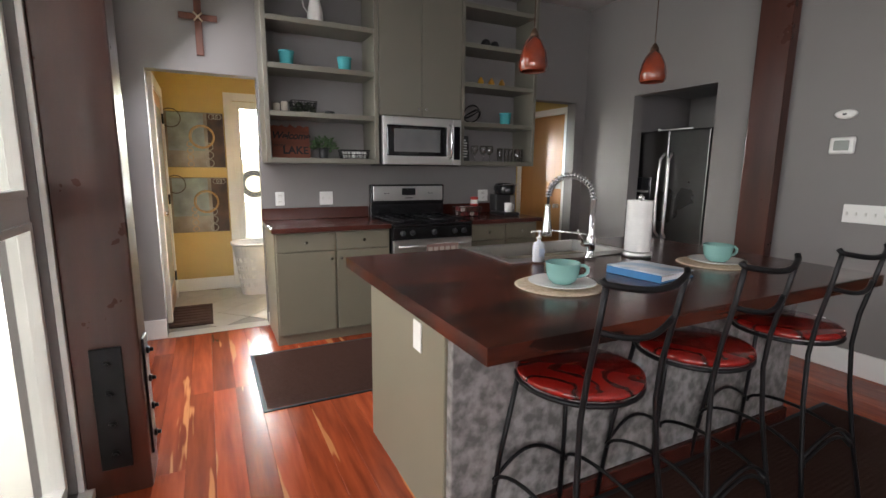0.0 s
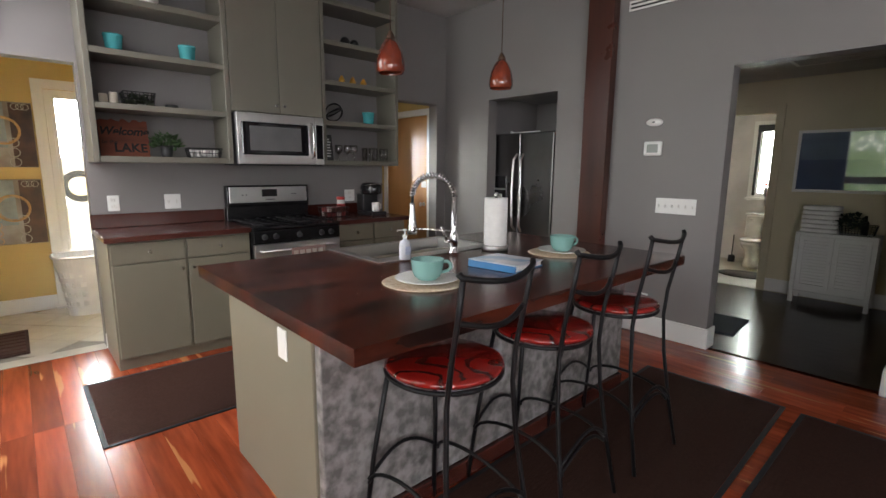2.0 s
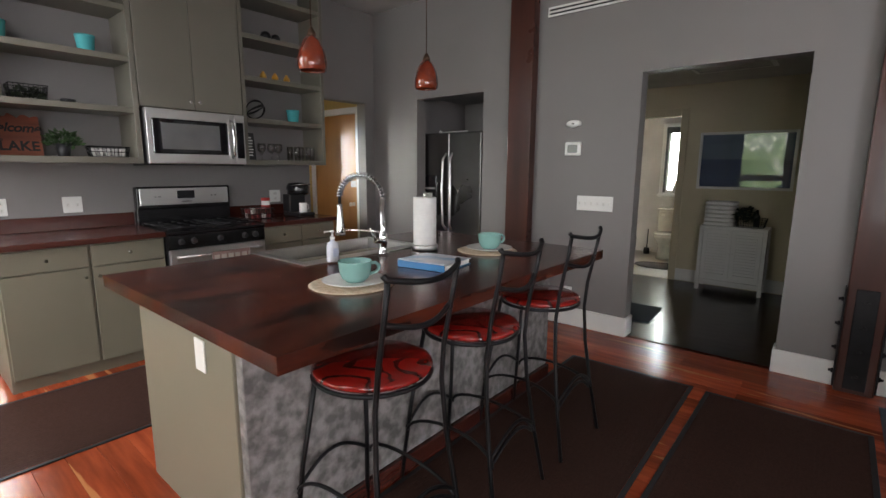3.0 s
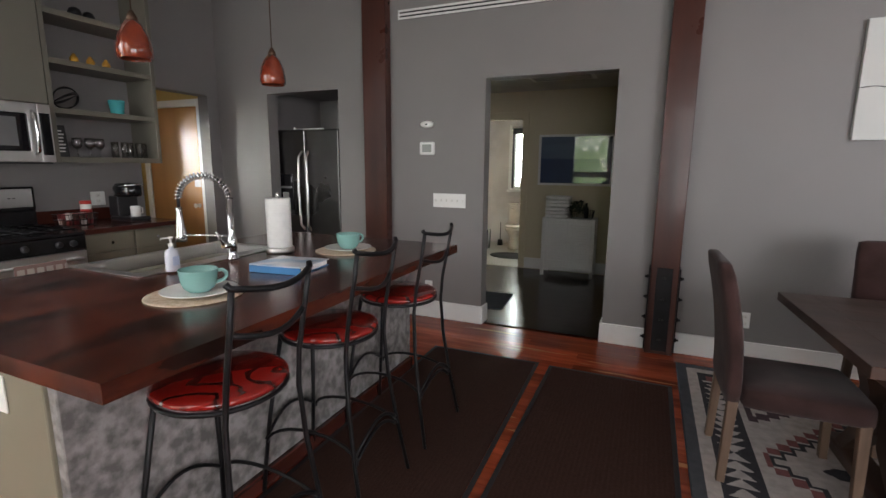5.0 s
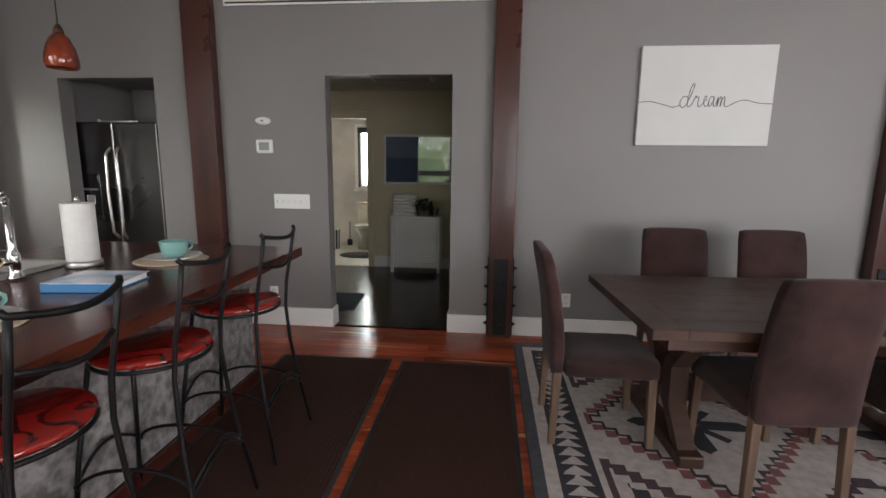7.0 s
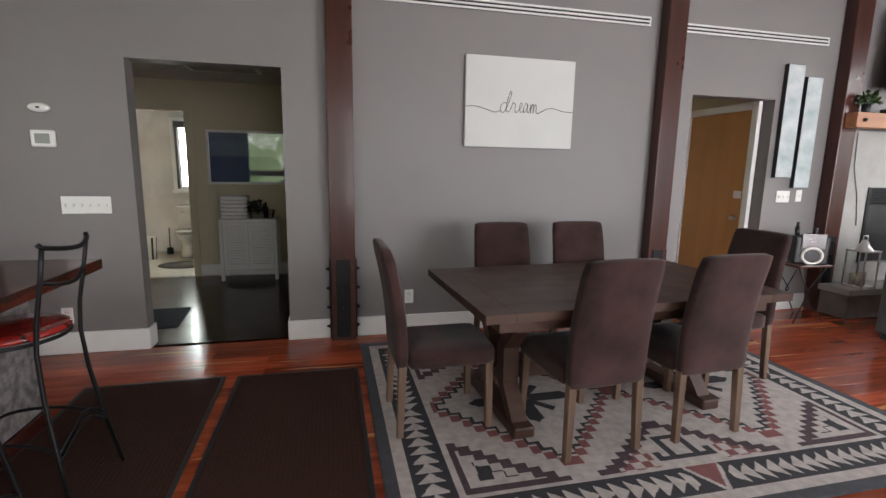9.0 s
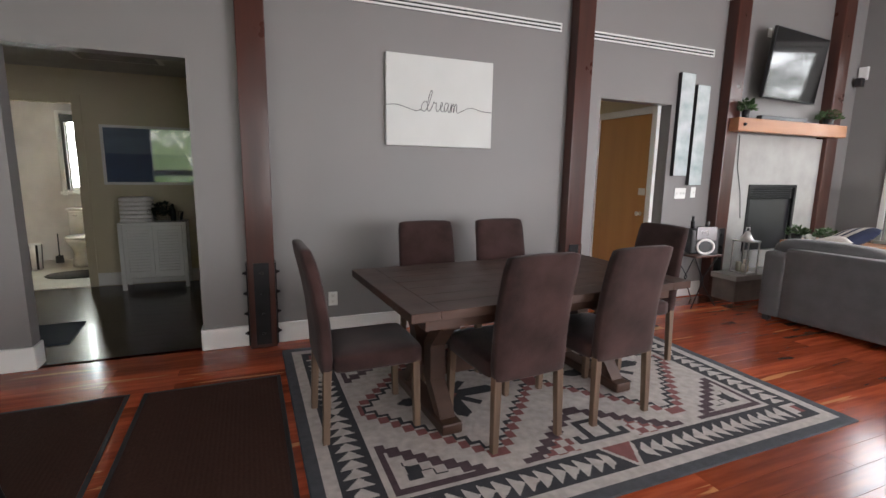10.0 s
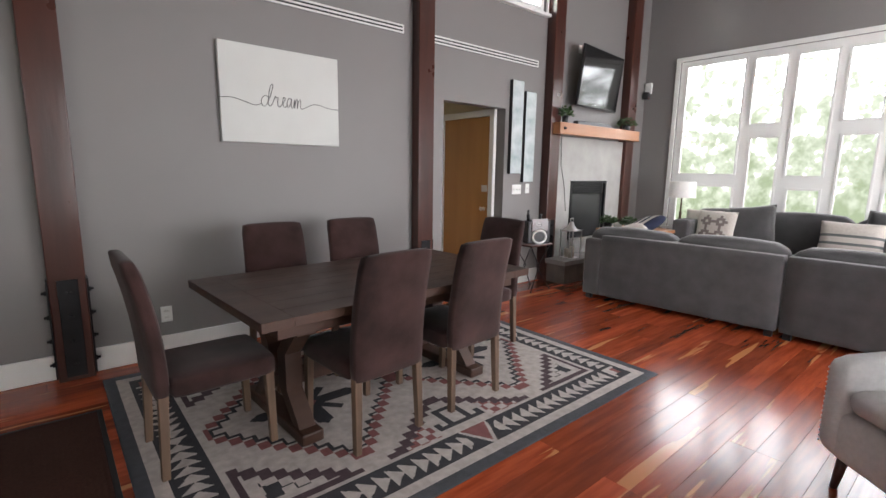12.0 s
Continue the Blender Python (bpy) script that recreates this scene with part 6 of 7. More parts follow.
part("sky", bm, material("print_sky", (0.13, 0.19, 0.26), 0.5, 0, (0.08, 0.12, 0.19), 3, stretch=(0.3, 1, 2)), pf)
bm = nb(); box(bm, -pw + 0.031, -0.016, -ph + 0.031, pw - 0.031, -0.013, ph - 0.031)
o = part("glass_pane", bm, M_PICGLASS, pf, "clear picture glass")
o.visible_shadow = False
bm = nb(); box(bm, -0.42, -0.30, 0, 0.42, 0.30, 0.010, 0.003)
solid("door_mat", bm, material("navy_mat", (0.012, 0.022, 0.040), 0.9, 0, (0.008, 0.014, 0.028), 60, 0.5, 200), "navy blue mat on the hall floor", "floor mat", m=pose(-1.46, 4.72, 0.001, 0, 0, 4))
gr = thing("ceiling_vent", "white return-air grille in the hall ceiling", "air vent", pose(-0.75, 5.6, 2.418))
bm = nb(); box(bm, -0.36, -0.22, -0.012, 0.36, 0.22, 0.0, 0.002)
part("frame", bm, M_WHITE, gr)
for k in range(9):
    bm = nb(); box(bm, -0.32, -0.19 + 0.042 * k, -0.016, 0.32, -0.19 + 0.042 * k + 0.018, -0.0125)
    part("slat", bm, material("grille_slat", (0.30, 0.29, 0.28), 0.6) if k == 0 else bpy.data.materials["grille_slat"], gr)

# bath-door frame and leaf
fr = thing("door_frame", "pale painted bathroom door frame", "door frame", pose(0, 0, 0), "", "structure")
for x0, x1, z0, z1 in ((-1.405, -1.32, 0, 2.15), (-2.20, -2.115, 0, 2.15), (-2.1145, -1.4055, 2.055, 2.15)):
    bm = nb(); box(bm, x0, HB - 0.018, z0, x1, HB - 0.001, z1, 0.003)
    part("casing", bm, M_HALLWALL, fr)
bd = thing("door_4", "birch bathroom door standing open", "door", pose(-2.105, HB + 0.125, 0, 0, 0, 118), "", "structure")
bm = nb(); box(bm, 0, 0, 0.01, 0.70, 0.04, 2.04, 0.003)
lf = part("leaf", bm, M_DOOR, bd)
bm = nb(); tube(bm, [(0.64, 0, 0.98), (0.64, -0.03, 0.98), (0.64, -0.055, 0.98)], [0.012, 0.026, 0.018], 12)
part("knob", bm, M_CHROME, lf)

# toilet
tl = thing("toilet", "white ceramic toilet in the bathroom", "toilet", pose(-1.84, 8.05, 0))
bm = nb(); lathe(bm, [(0, 0.0), (0.13, 0.0), (0.125, 0.05), (0.105, 0.18), (0.13, 0.26), (0.185, 0.34), (0.19, 0.385), (0.15, 0.385), (0, 0.30)], 28, 0, -0.05, 0, (0.95, 1.25))
part("bowl", bm, M_CERAMIC, tl)
bm = nb(); lathe(bm, [(0, 0.388), (0.192, 0.388), (0.195, 0.40), (0.19, 0.415), (0, 0.42)], 28, 0, -0.05, 0, (0.95, 1.25))
part("lid", bm, M_CERAMIC, tl)
bm = nb(); box(bm, -0.21, 0.20, 0.36, 0.21, 0.40, 0.74, 0.02, 3)
part("tank", bm, M_CERAMIC, tl)
bm = nb(); box(bm, -0.225, 0.185, 0.742, 0.225, 0.41, 0.775, 0.008, 2)
part("tank_lid", bm, M_CERAMIC, tl)
bm = nb(); tube(bm, [(-0.15, 0.198, 0.68), (-0.15, 0.18, 0.68), (-0.09, 0.176, 0.675)], 0.007, 6)
part("flush_lever", bm, M_CHROME, tl)
bin_ = thing("waste_bin", "small striped bathroom waste bin", "bin", pose(-2.36, 7.85, 0.001))
bm = nb(); lathe(bm, [(0, 0), (0.095, 0), (0.11, 0.34), (0.105, 0.34), (0.09, 0.01), (0, 0.01)], 24)
part("drum", bm, M_CERAMIC, bin_)
for k in range(8):
    a = 2 * math.pi * k / 8
    bm = nb(); box(bm, -0.013, 0.0, 0.004, 0.013, 0.003, 0.334)
    o = part("stripe", bm, M_BLACKP, bin_)
    o.matrix_basis = pose(0.1 * math.cos(a), 0.1 * math.sin(a), 0, 0, 0, math.degrees(a) - 90) @ pose(0, -0.003, 0, -2.6, 0, 0)
br = thing("toilet_brush", "black toilet brush in its holder", "toilet brush", pose(-2.20, 8.28, 0.001))
bm = nb(); lathe(bm, [(0, 0), (0.05, 0), (0.045, 0.10), (0.04, 0.10), (0.04, 0.01), (0, 0.01)], 16)
part("holder", bm, M_BLACKP, br)
bm = nb(); tube(bm, [(0, 0, 0.02), (0.005, 0, 0.42)], 0.008, 8)
part("handle", bm, M_BLACKP, br)
bm = nb(); lathe(bm, [(0, 0), (0.34, 0), (0.35, 0.006), (0.34, 0.014), (0, 0.016)], 30, squash=(1, 0.72))
solid("bath_rug", bm, material("grey_bath_rug", (0.06, 0.055, 0.055), 0.95, 0, None, 40, 0.6, 120), "dark grey bath rug on the tiles", "rug", m=pose(-1.72, 7.30, 0.001))
ht = thing("bath_picture", "small teal framed picture on the bathroom wall", "picture", pose(-2.999, 7.75, 1.42))
bm = nb(); box(bm, 0, -0.2, -0.22, 0.02, 0.2, 0.22, 0.002)
part("frame", bm, M_WHITE, ht)
bm = nb(); box(bm, 0.0202, -0.17, -0.19, 0.022, 0.17, 0.19)
part("print", bm, M_ARTBLUE, ht)
sp = thing("spray_bottle", "white spray bottle with a red trigger on the sill", "bottle", pose(-1.90, 8.50, 1.025))
bm = nb(); lathe(bm, [(0, 0), (0.032, 0), (0.034, 0.10), (0.014, 0.14), (0.014, 0.16), (0, 0.16)], 16)
part("bottle", bm, M_CERAMIC, sp)
bm = nb(); box(bm, -0.014, -0.05, 0.161, 0.014, 0.03, 0.205, 0.006)
part("trigger", bm, material("red_trigger", (0.5, 0.04, 0.02), 0.4), sp)
# ---------------------------------------------------------------- windows
def window(name, axis, at, inward, u0, u1, z0, z1, thick, label, panes, casing=0.09, wide=None):
    """A white window in a wall opening. panes: (u0, u1, z0, z1) of each glazed light; the rest of the field is white timber."""
    t = thing(name, label, "window", None, "", "structure")
    def P(u, d, z):
        return (u, at + d * inward, z) if axis == 'y' else (at + d * inward, u, z)
    def bx(bm, ua, da, za, ub, db, zb, bev=0.002):
        a, b = P(ua, da, za), P(ub, db, zb)
        lo = [min(a[i], b[i]) for i in range(3)]; hi = [max(a[i], b[i]) for i in range(3)]
        box(bm, *lo, *hi, bev)
    c = casing
    bm = nb()
    bx(bm, u0 - c, 0.001, z0 - c, u0, 0.022, z1 + c); bx(bm, u1, 0.001, z0 - c, u1 + c, 0.022, z1 + c)
    bx(bm, u0 + 0.0005, 0.001, z1, u1 - 0.0005, 0.022, z1 + c)
    part("window_frame", bm, M_WHITE, t, "white painted casing")
    bm = nb(); bx(bm, u0 - c - 0.02, 0.001, z0 - 0.035, u1 + c + 0.02, 0.055, z0 - 0.0005)
    part("window_sill", bm, M_WHITE, t)
    # timber field with holes
    us = sorted({u0, u1, *[p[0] for p in panes], *[p[1] for p in panes]})
    zs = sorted({z0, z1, *[p[2] for p in panes], *[p[3] for p in panes]})
    bm = nb()
    d0, d1 = -thick * 0.75, -thick * 0.25
    for i in range(len(us) - 1):
        for j in range(len(zs) - 1):
            u, z = (us[i] + us[i + 1]) / 2, (zs[j] + zs[j + 1]) / 2
            if not any(p[0] < u < p[1] and p[2] < z < p[3] for p in panes):
                bx(bm, us[i], d0, zs[j], us[i + 1], d1, zs[j + 1], 0)
    bmesh.ops.remove_doubles(bm, verts=bm.verts, dist=0.0005)
    part("mullion_field", bm, M_WHITE, t)
    for p in panes:
        bm = nb()
        s = 0.028
        bx(bm, p[0], d1 - 0.03, p[2], p[0] + s, d1 + 0.012, p[3]); bx(bm, p[1] - s, d1 - 0.03, p[2], p[1], d1 + 0.012, p[3])
        bx(bm, p[0] + s, d1 - 0.03, p[2], p[1] - s, d1 + 0.012, p[2] + s); bx(bm, p[0] + s, d1 - 0.03, p[3] - s, p[1] - s, d1 + 0.012, p[3])
        sash = part("sash", bm, M_WHITE, t)
        bm = nb(); bx(bm, p[0] + s, d1 - 0.012, p[2] + s, p[1] - s, d1 - 0.008, p[3] - s, 0)
        g = part("pane", bm, M_PANE, sash)
        g.visible_shadow = False
    return t


big = [(2.545, 3.35, 1.40, 2.99), (2.545, 3.35, 0.66, 1.27), (2.065, 2.47, 2.075, 2.97), (2.055, 2.43, 0.66, 1.935), (1.555, 1.985, 1.39, 2.95), (1.555, 1.94, 0.66, 1.255),
       (1.08, 1.475, 2.065, 2.94), (1.08, 1.45, 0.66, 1.93), (0.34, 1.0, 1.39, 2.94), (0.34, 1.0, 0.66, 1.255)]
window("window_1", 'x', EAST, -1, 0.30, 3.42, 0.62, 3.04, TH, "large white window of many panes over green trees", big, 0.06)
window("window_2", 'y', W, -1, 3.55, 5.21, 3.30, 4.1, TH, "white clerestory window high in the wall", [(3.60, 4.33, 3.35, 4.05), (4.40, 5.16, 3.35, 4.05)], 0.03)
window("window_3", 'y', SOUTH, 1, -3.90, -2.42, 0.20, 3.0, TH, "tall white kitchen window of two panes", [(-3.86, -2.46, 0.24, 1.42), (-3.86, -2.46, 1.50, 2.96)], 0.09)
window("window_4", 'y', SOUTH, 1, -2.07, -0.80, 0.06, 3.0, TH, "tall white glazed terrace door", [(-2.045, -0.84, 0.10, 1.18), (-2.045, -0.84, 1.27, 2.95)], 0.05)
# window_5 and window_6 are never in view; added for the south light.
window("window_5", 'y', -2.46, 1, 0.55, 3.05, 0.5, 2.6, TH, "unseen white terrace window of two panes, added to admit light", [(0.62, 1.76, 0.57, 2.53), (1.86, 2.98, 0.57, 2.53)], 0.09)
window("window_6", 'y', -2.46, 1, 3.75, 6.65, 0.5, 2.6, TH, "unseen white terrace window of two panes, added to admit light", [(3.82, 5.16, 0.57, 2.53), (5.26, 6.58, 0.57, 2.53)], 0.09)
window("window_7", 'x', LX, 1, 0.30, 1.05, 0.02, 2.10, 0.12, "white full-height laundry window", [(0.35, 1.00, 0.30, 2.05)], 0.085)
window("window_8", 'y', 8.55, -1, -2.10, -1.62, 1.0, 2.10, 0.12, "narrow dark-framed bathroom window", [(-2.06, -1.66, 1.04, 2.06)], 0.05)
bm = nb(); box(bm, -2.09, 8.50, 1.99, -1.63, 8.545, 2.09, 0.003); box(bm, -2.09, 8.52, 1.03, -2.05, 8.545, 1.989, 0.003)
solid("roller_blind", bm, M_BLACKP, "dark roller blind at the bathroom window", "blind")

# ---------------------------------------------------------------- outside
# Emission in place of daylight: leaf colour, haze and sky are one glow.
def leafy_glow(name, low, mid, high, strength, scale=0.9, split=(0.42, 0.62), rise=0.0):
    m = bpy.data.materials.new(name)
    m.use_nodes = True
    nt = m.node_tree
    nt.nodes.clear()
    tc = nt.nodes.new("ShaderNodeTexCoord")
    n1 = nt.nodes.new("ShaderNodeTexNoise")
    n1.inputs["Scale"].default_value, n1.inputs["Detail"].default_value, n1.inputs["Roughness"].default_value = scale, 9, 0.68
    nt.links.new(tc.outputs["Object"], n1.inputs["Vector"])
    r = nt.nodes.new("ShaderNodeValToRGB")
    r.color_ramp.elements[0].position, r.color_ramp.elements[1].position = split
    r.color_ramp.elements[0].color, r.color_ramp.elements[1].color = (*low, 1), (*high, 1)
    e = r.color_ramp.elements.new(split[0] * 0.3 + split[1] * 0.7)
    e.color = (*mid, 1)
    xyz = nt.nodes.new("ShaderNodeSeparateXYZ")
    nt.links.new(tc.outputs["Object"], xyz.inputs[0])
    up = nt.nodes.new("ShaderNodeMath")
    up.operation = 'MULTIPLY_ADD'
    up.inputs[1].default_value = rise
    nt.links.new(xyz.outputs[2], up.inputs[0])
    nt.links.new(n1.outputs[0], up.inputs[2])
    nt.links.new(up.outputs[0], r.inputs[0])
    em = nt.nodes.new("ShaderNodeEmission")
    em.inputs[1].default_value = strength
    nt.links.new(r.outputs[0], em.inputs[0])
    o = nt.nodes.new("ShaderNodeOutputMaterial")
    nt.links.new(em.outputs[0], o.inputs[0])
    return m


def backdrop(name, corners, mat, label):
    bm = nb()
    bm.faces.new([bm.verts.new(c) for c in corners])
    return solid(name, bm, mat, label, "backdrop", "structure")


# Haze and rising sky brightness are put in the emission; it lights the room.
M_EASTVIEW = leafy_glow("east_woods_glow", (0.031, 0.037, 0.024), (0.060, 0.064, 0.054), (0.95, 0.97, 1.02), 15.0, 1.9, (0.46, 0.74), rise=0.045)
backdrop("backdrop_east", [(19, -14, -3), (19, 18, -3), (19, 18, 12), (19, -14, 12)], M_EASTVIEW, "glowing backdrop of hazy woods that lights the room")
# Unseen glowing card, added for soft light through the south windows.
M_SOUTHVIEW = leafy_glow("terrace_woods_glow", (0.30, 0.36, 0.22), (0.80, 0.80, 0.72), (1.0, 0.97, 0.98), 2.5, 0.9, (0.40, 0.58))
backdrop("backdrop_south", [(0.2, -9, -3), (22, -9, -3), (22, -9, 9), (0.2, -9, 9)], M_SOUTHVIEW, "unseen glowing backdrop of woods, added for the south light")
# Split off to glow stronger and brighten the kitchen side.
M_SOUTHWESTVIEW = leafy_glow("open_yard_glow", (0.10, 0.15, 0.06), (0.26, 0.33, 0.18), (1.0, 0.98, 0.99), 4.0, 0.8, (0.42, 0.70), rise=0.05)
backdrop("backdrop_southwest", [(-40, -9.1, -3), (0.2, -9.1, -3), (0.2, -9.1, 11), (-40, -9.1, 11)], M_SOUTHWESTVIEW, "glowing backdrop of trees and sky that lights the kitchen")
# Slab added in a pale colour so that the low panes look bright.
bm = nb(); box(bm, -9, -8.8, -0.498, 12, -2.62, -0.06, 0.01); box(bm, -9, -2.619, -0.498, -0.76, -0.72, -0.06, 0.01)
solid("terrace", bm, material("pale_bounce_slab", (0.62, 0.60, 0.56), 0.85, 0, (0.52, 0.50, 0.47), 3, 0.2, 60), "pale slab added outside to brighten the view through low panes", "terrace", "structure")
# Daylight put into a glowing card, strong enough to light the laundry.
M_YARD = leafy_glow("yard_glow", (0.80, 0.86, 0.70), (0.95, 0.97, 0.88), (1.0, 1.0, 1.0), 75.0, 0.4, (0.30, 0.55))
backdrop("backdrop_west", [(-19, -8, -0.5), (-19, 12, -0.5), (-19, 12, 8), (-19, -8, 8)], M_YARD, "glowing pale yard backdrop that lights the laundry")
# This card's emission lights bathroom and hall in place of daylight.
M_NORTHVIEW = leafy_glow("north_woods_glow", (0.40, 0.48, 0.34), (0.80, 0.86, 0.84), (0.98, 0.99, 1.06), 38.0, 1.2, (0.40, 0.60))
backdrop("backdrop_north", [(-6, 12, -1), (9, 12, -1), (9, 12, 9), (-6, 12, 9)], M_NORTHVIEW, "glowing backdrop of woods that lights the bathroom")
bm = nb(); box(bm, -60, -60, -0.62, 60, 60, -0.50)
solid("ground", bm, material("pale_gravel", (0.34, 0.32, 0.28), 0.95, 0, (0.22, 0.21, 0.18), 2.0, 0.5, 30), "pale gravel and grass ground round the house", "ground", "structure")

bm = nb(); box(bm, -18.8, -7, -0.498, -11.2, 11, 0.62, 0.02)
solid("driveway", bm, material("pale_drive", (0.58, 0.56, 0.52), 0.9, 0, (0.46, 0.44, 0.41), 3, 0.3, 40), "raised pale gravel driveway in the yard", "driveway", "structure")
# parked car beyond the laundry window
car = thing("parked_car", "silver car parked in the bright yard", "car", pose(-13.7, 2.39, 0.62))
M_CARP = material("silver_car_paint", (0.62, 0.63, 0.65), 0.25, 0.3)
bm = nb()
side = [(-2.1, 0.35), (-2.15, 0.75), (-1.5, 0.95), (-0.9, 1.42), (0.8, 1.45), (1.5, 1.0), (2.1, 0.9), (2.15, 0.35)]
A = [bm.verts.new((0.85, y, z)) for y, z in side]; B = [bm.verts.new((-0.85, y, z)) for y, z in side]
bm.faces.new(A); bm.faces.new(list(reversed(B)))
for i in range(len(side)): bm.faces.new((A[i], B[i], B[(i + 1) % 8], A[(i + 1) % 8]))
part("body", bm, M_CARP, car)
for y in (-1.3, 1.3):
    for x in (0.80, -0.80):
        bm = nb(); tube(bm, [(x - 0.1, y, 0.34), (x + 0.1, y, 0.34)], 0.34, 24)
        wh = part("tyre", bm, M_RUBBER, car)
        bm = nb(); tube(bm, [(x + math.copysign(0.101, x), y, 0.34), (x + math.copysign(0.115, x), y, 0.34)], [0.22, 0.20], 20)
        part("rim", bm, M_STEEL, wh)

# ---------------------------------------------------------------- fireplace corner
fp = thing("fireplace", "trowelled grey plaster fireplace with a dark metal firebox", "fireplace", pose(6.265, 3.87, 0))
bm = nb()
box(bm, -0.808, 0.0, 0.0, -0.46, 0.078, 1.868); box(bm, 0.41, 0.0, 0.0, 0.803, 0.078, 1.868)
box(bm, -0.46, 0.0, 1.30, 0.41, 0.078, 1.868); box(bm, -0.46, 0.0, 0.0, 0.41, 0.078, 0.50)
bmesh.ops.remove_doubles(bm, verts=bm.verts, dist=0.0005)
part("surround", bm, M_PLASTER, fp)
bm = nb(); box(bm, -0.459, 0.055, 0.501, 0.409, 0.077, 1.299)
part("firebox", bm, M_BLACKP, fp)
bm = nb()
box(bm, -0.46, -0.012, 0.50, -0.42, 0.02, 1.30); box(bm, 0.37, -0.012, 0.50, 0.41, 0.02, 1.30); box(bm, -0.4195, -0.012, 1.26, 0.3695, 0.02, 1.30)
part("metal_frame", bm, M_IRON, fp)
for k in range(5):
    bm = nb(); box(bm, -0.415, 0.0, 1.13 + 0.026 * k, 0.365, 0.02, 1.148 + 0.026 * k, 0.003)
    part("louvre", bm, M_IRON, fp)
bm = nb(); box(bm, -0.415, 0.03, 0.51, 0.365, 0.034, 1.12)
part("glass_door", bm, M_BLACKP, fp)
bm = nb(); tube(bm, [(-0.72, -0.004, 1.86), (-0.70, -0.006, 1.5), (-0.60, -0.005, 1.2), (-0.55, -0.005, 0.9)], 0.004, 5)
part("cable", bm, M_BLACKP, fp)
ht_ = thing("hearth", "raised hearth with a pale stone slab", "hearth", pose(6.18, 3.73, 0))
bm = nb(); box(bm, -0.88, -0.20, 0, 0.86, 0.085, 0.245, 0.004)
part("base", bm, material("hearth_concrete", (0.20, 0.175, 0.155), 0.7, 0, (0.12, 0.10, 0.09), 6), ht_)
bm = nb(); box(bm, -0.92, -0.23, 0.246, 0.86, 0.085, 0.305, 0.006, 2)
part("slab", bm, M_PLASTER, ht_, "pale grey stone slab")
mt = thing("mantel_beam", "thick fir mantel beam with bolted end", "mantel", pose(6.26, 3.76, 1.955))
bm = nb(); box(bm, -0.97, -0.055, -0.072, 0.97, 0.058, 0.072, 0.006, 2)
part("beam", bm, M_MANTEL, mt)
bm = nb(); bolt(bm, (-0.88, -0.055, 0.0), (0, -1, 0), 0.02)
part("bolt", bm, M_IRON, mt)
bm = nb(); box(bm, -0.80, 0.0585, -0.030, 0.805, 0.188, 0.070, 0.003)
part("shelf_board", bm, M_MANTEL, mt)
# tilted television
tv = thing("television", "large black flat television tilted forward over the mantel", "television", pose(6.25, 3.79, 2.64, 6, 0, 6))
bm = nb(); box(bm, -0.565, -0.012, -0.37, 0.565, 0.025, 0.37, 0.006, 2)
part("case", bm, M_BLACKP, tv)
bm = nb(); box(bm, -0.553, -0.016, -0.352, 0.553, -0.0125, 0.358)
part("screen", bm, M_SCREEN, tv, "glossy dark screen")
bm = nb(); box(bm, -0.12, 0.026, -0.12, 0.12, 0.13, 0.12)
part("bracket", bm, M_IRON, tv)
bm = nb(); box(bm, -0.40, -0.035, 0, 0.40, 0.035, 0.050, 0.008, 2)
solid("soundbar", bm, M_BLACKP, "slim black soundbar on the mantel", "soundbar", m=pose(6.12, 3.79, 2.028))
bm = nb(); box(bm, -0.03, -0.012, -0.05, 0.03, 0, 0.05, 0.004)
solid("wall_box", bm, M_WHITE, "small white box on the grey wall", "wall box", m=pose(5.95, W - 0.001, 3.02))
potted(pose(5.46, 3.765, 2.028), M_BLACKP, 0.045, 0.09, "small green plant in a black pot on the mantel", 120, 0.06, 1.6, 1.3, 11)
potted(pose(6.95, 3.77, 2.028), M_BLACKP, 0.06, 0.07, "trailing green plant on the mantel", 130, 0.05, 2.0, 1.7, 12)
for x0, x1, z0, z1 in ((4.64, 4.80, 1.385, 2.465), (4.885, 5.035, 1.285, 2.36)):
    t = thing("tall_art_panel", "tall narrow teal landscape panel", "wall art", pose((x0 + x1) / 2, W - 0.0005, (z0 + z1) / 2), "tall art panels")
    hw, hh = (x1 - x0) / 2 + 0.02, (z1 - z0) / 2
    bm = nb(); box(bm, -hw, -0.045, -hh, hw, 0, hh, 0.002)
    part("box_frame", bm, M_BLACKP, t)
    bm = nb(); box(bm, -hw + 0.004, -0.048, -hh + 0.004, hw - 0.004, -0.0455, hh - 0.004)
    part("print", bm, material("teal_landscape", (0.58, 0.62, 0.62), 0.35, 0, (0.24, 0.31, 0.32), 5, stretch=(1, 1, 1.4), amount=0.7), t, "grey-teal print")

# radio on a wire stand
st = thing("side_table", "small table on dark crossed wire legs", "side table", pose(4.80, 3.66, 0))
bm = nb(); box(bm, -0.20, -0.16, 0.545, 0.20, 0.16, 0.565, 0.004)
part("top", bm, M_POST, st)
for sx in (-1, 1):
    for sy in (-1, 1):
        bm = nb(); tube(bm, [(sx * 0.17, sy * 0.13, 0.545), (-sx * 0.02, sy * 0.10, 0.28), (sx * 0.18, sy * 0.15, 0.0)], 0.007, 6)
        part("leg", bm, M_IRON, st)
rd = thing("radio", "black and silver portable stereo with a round speaker", "radio", pose(4.84, 3.64, 0.5655, 0, 0, -25))
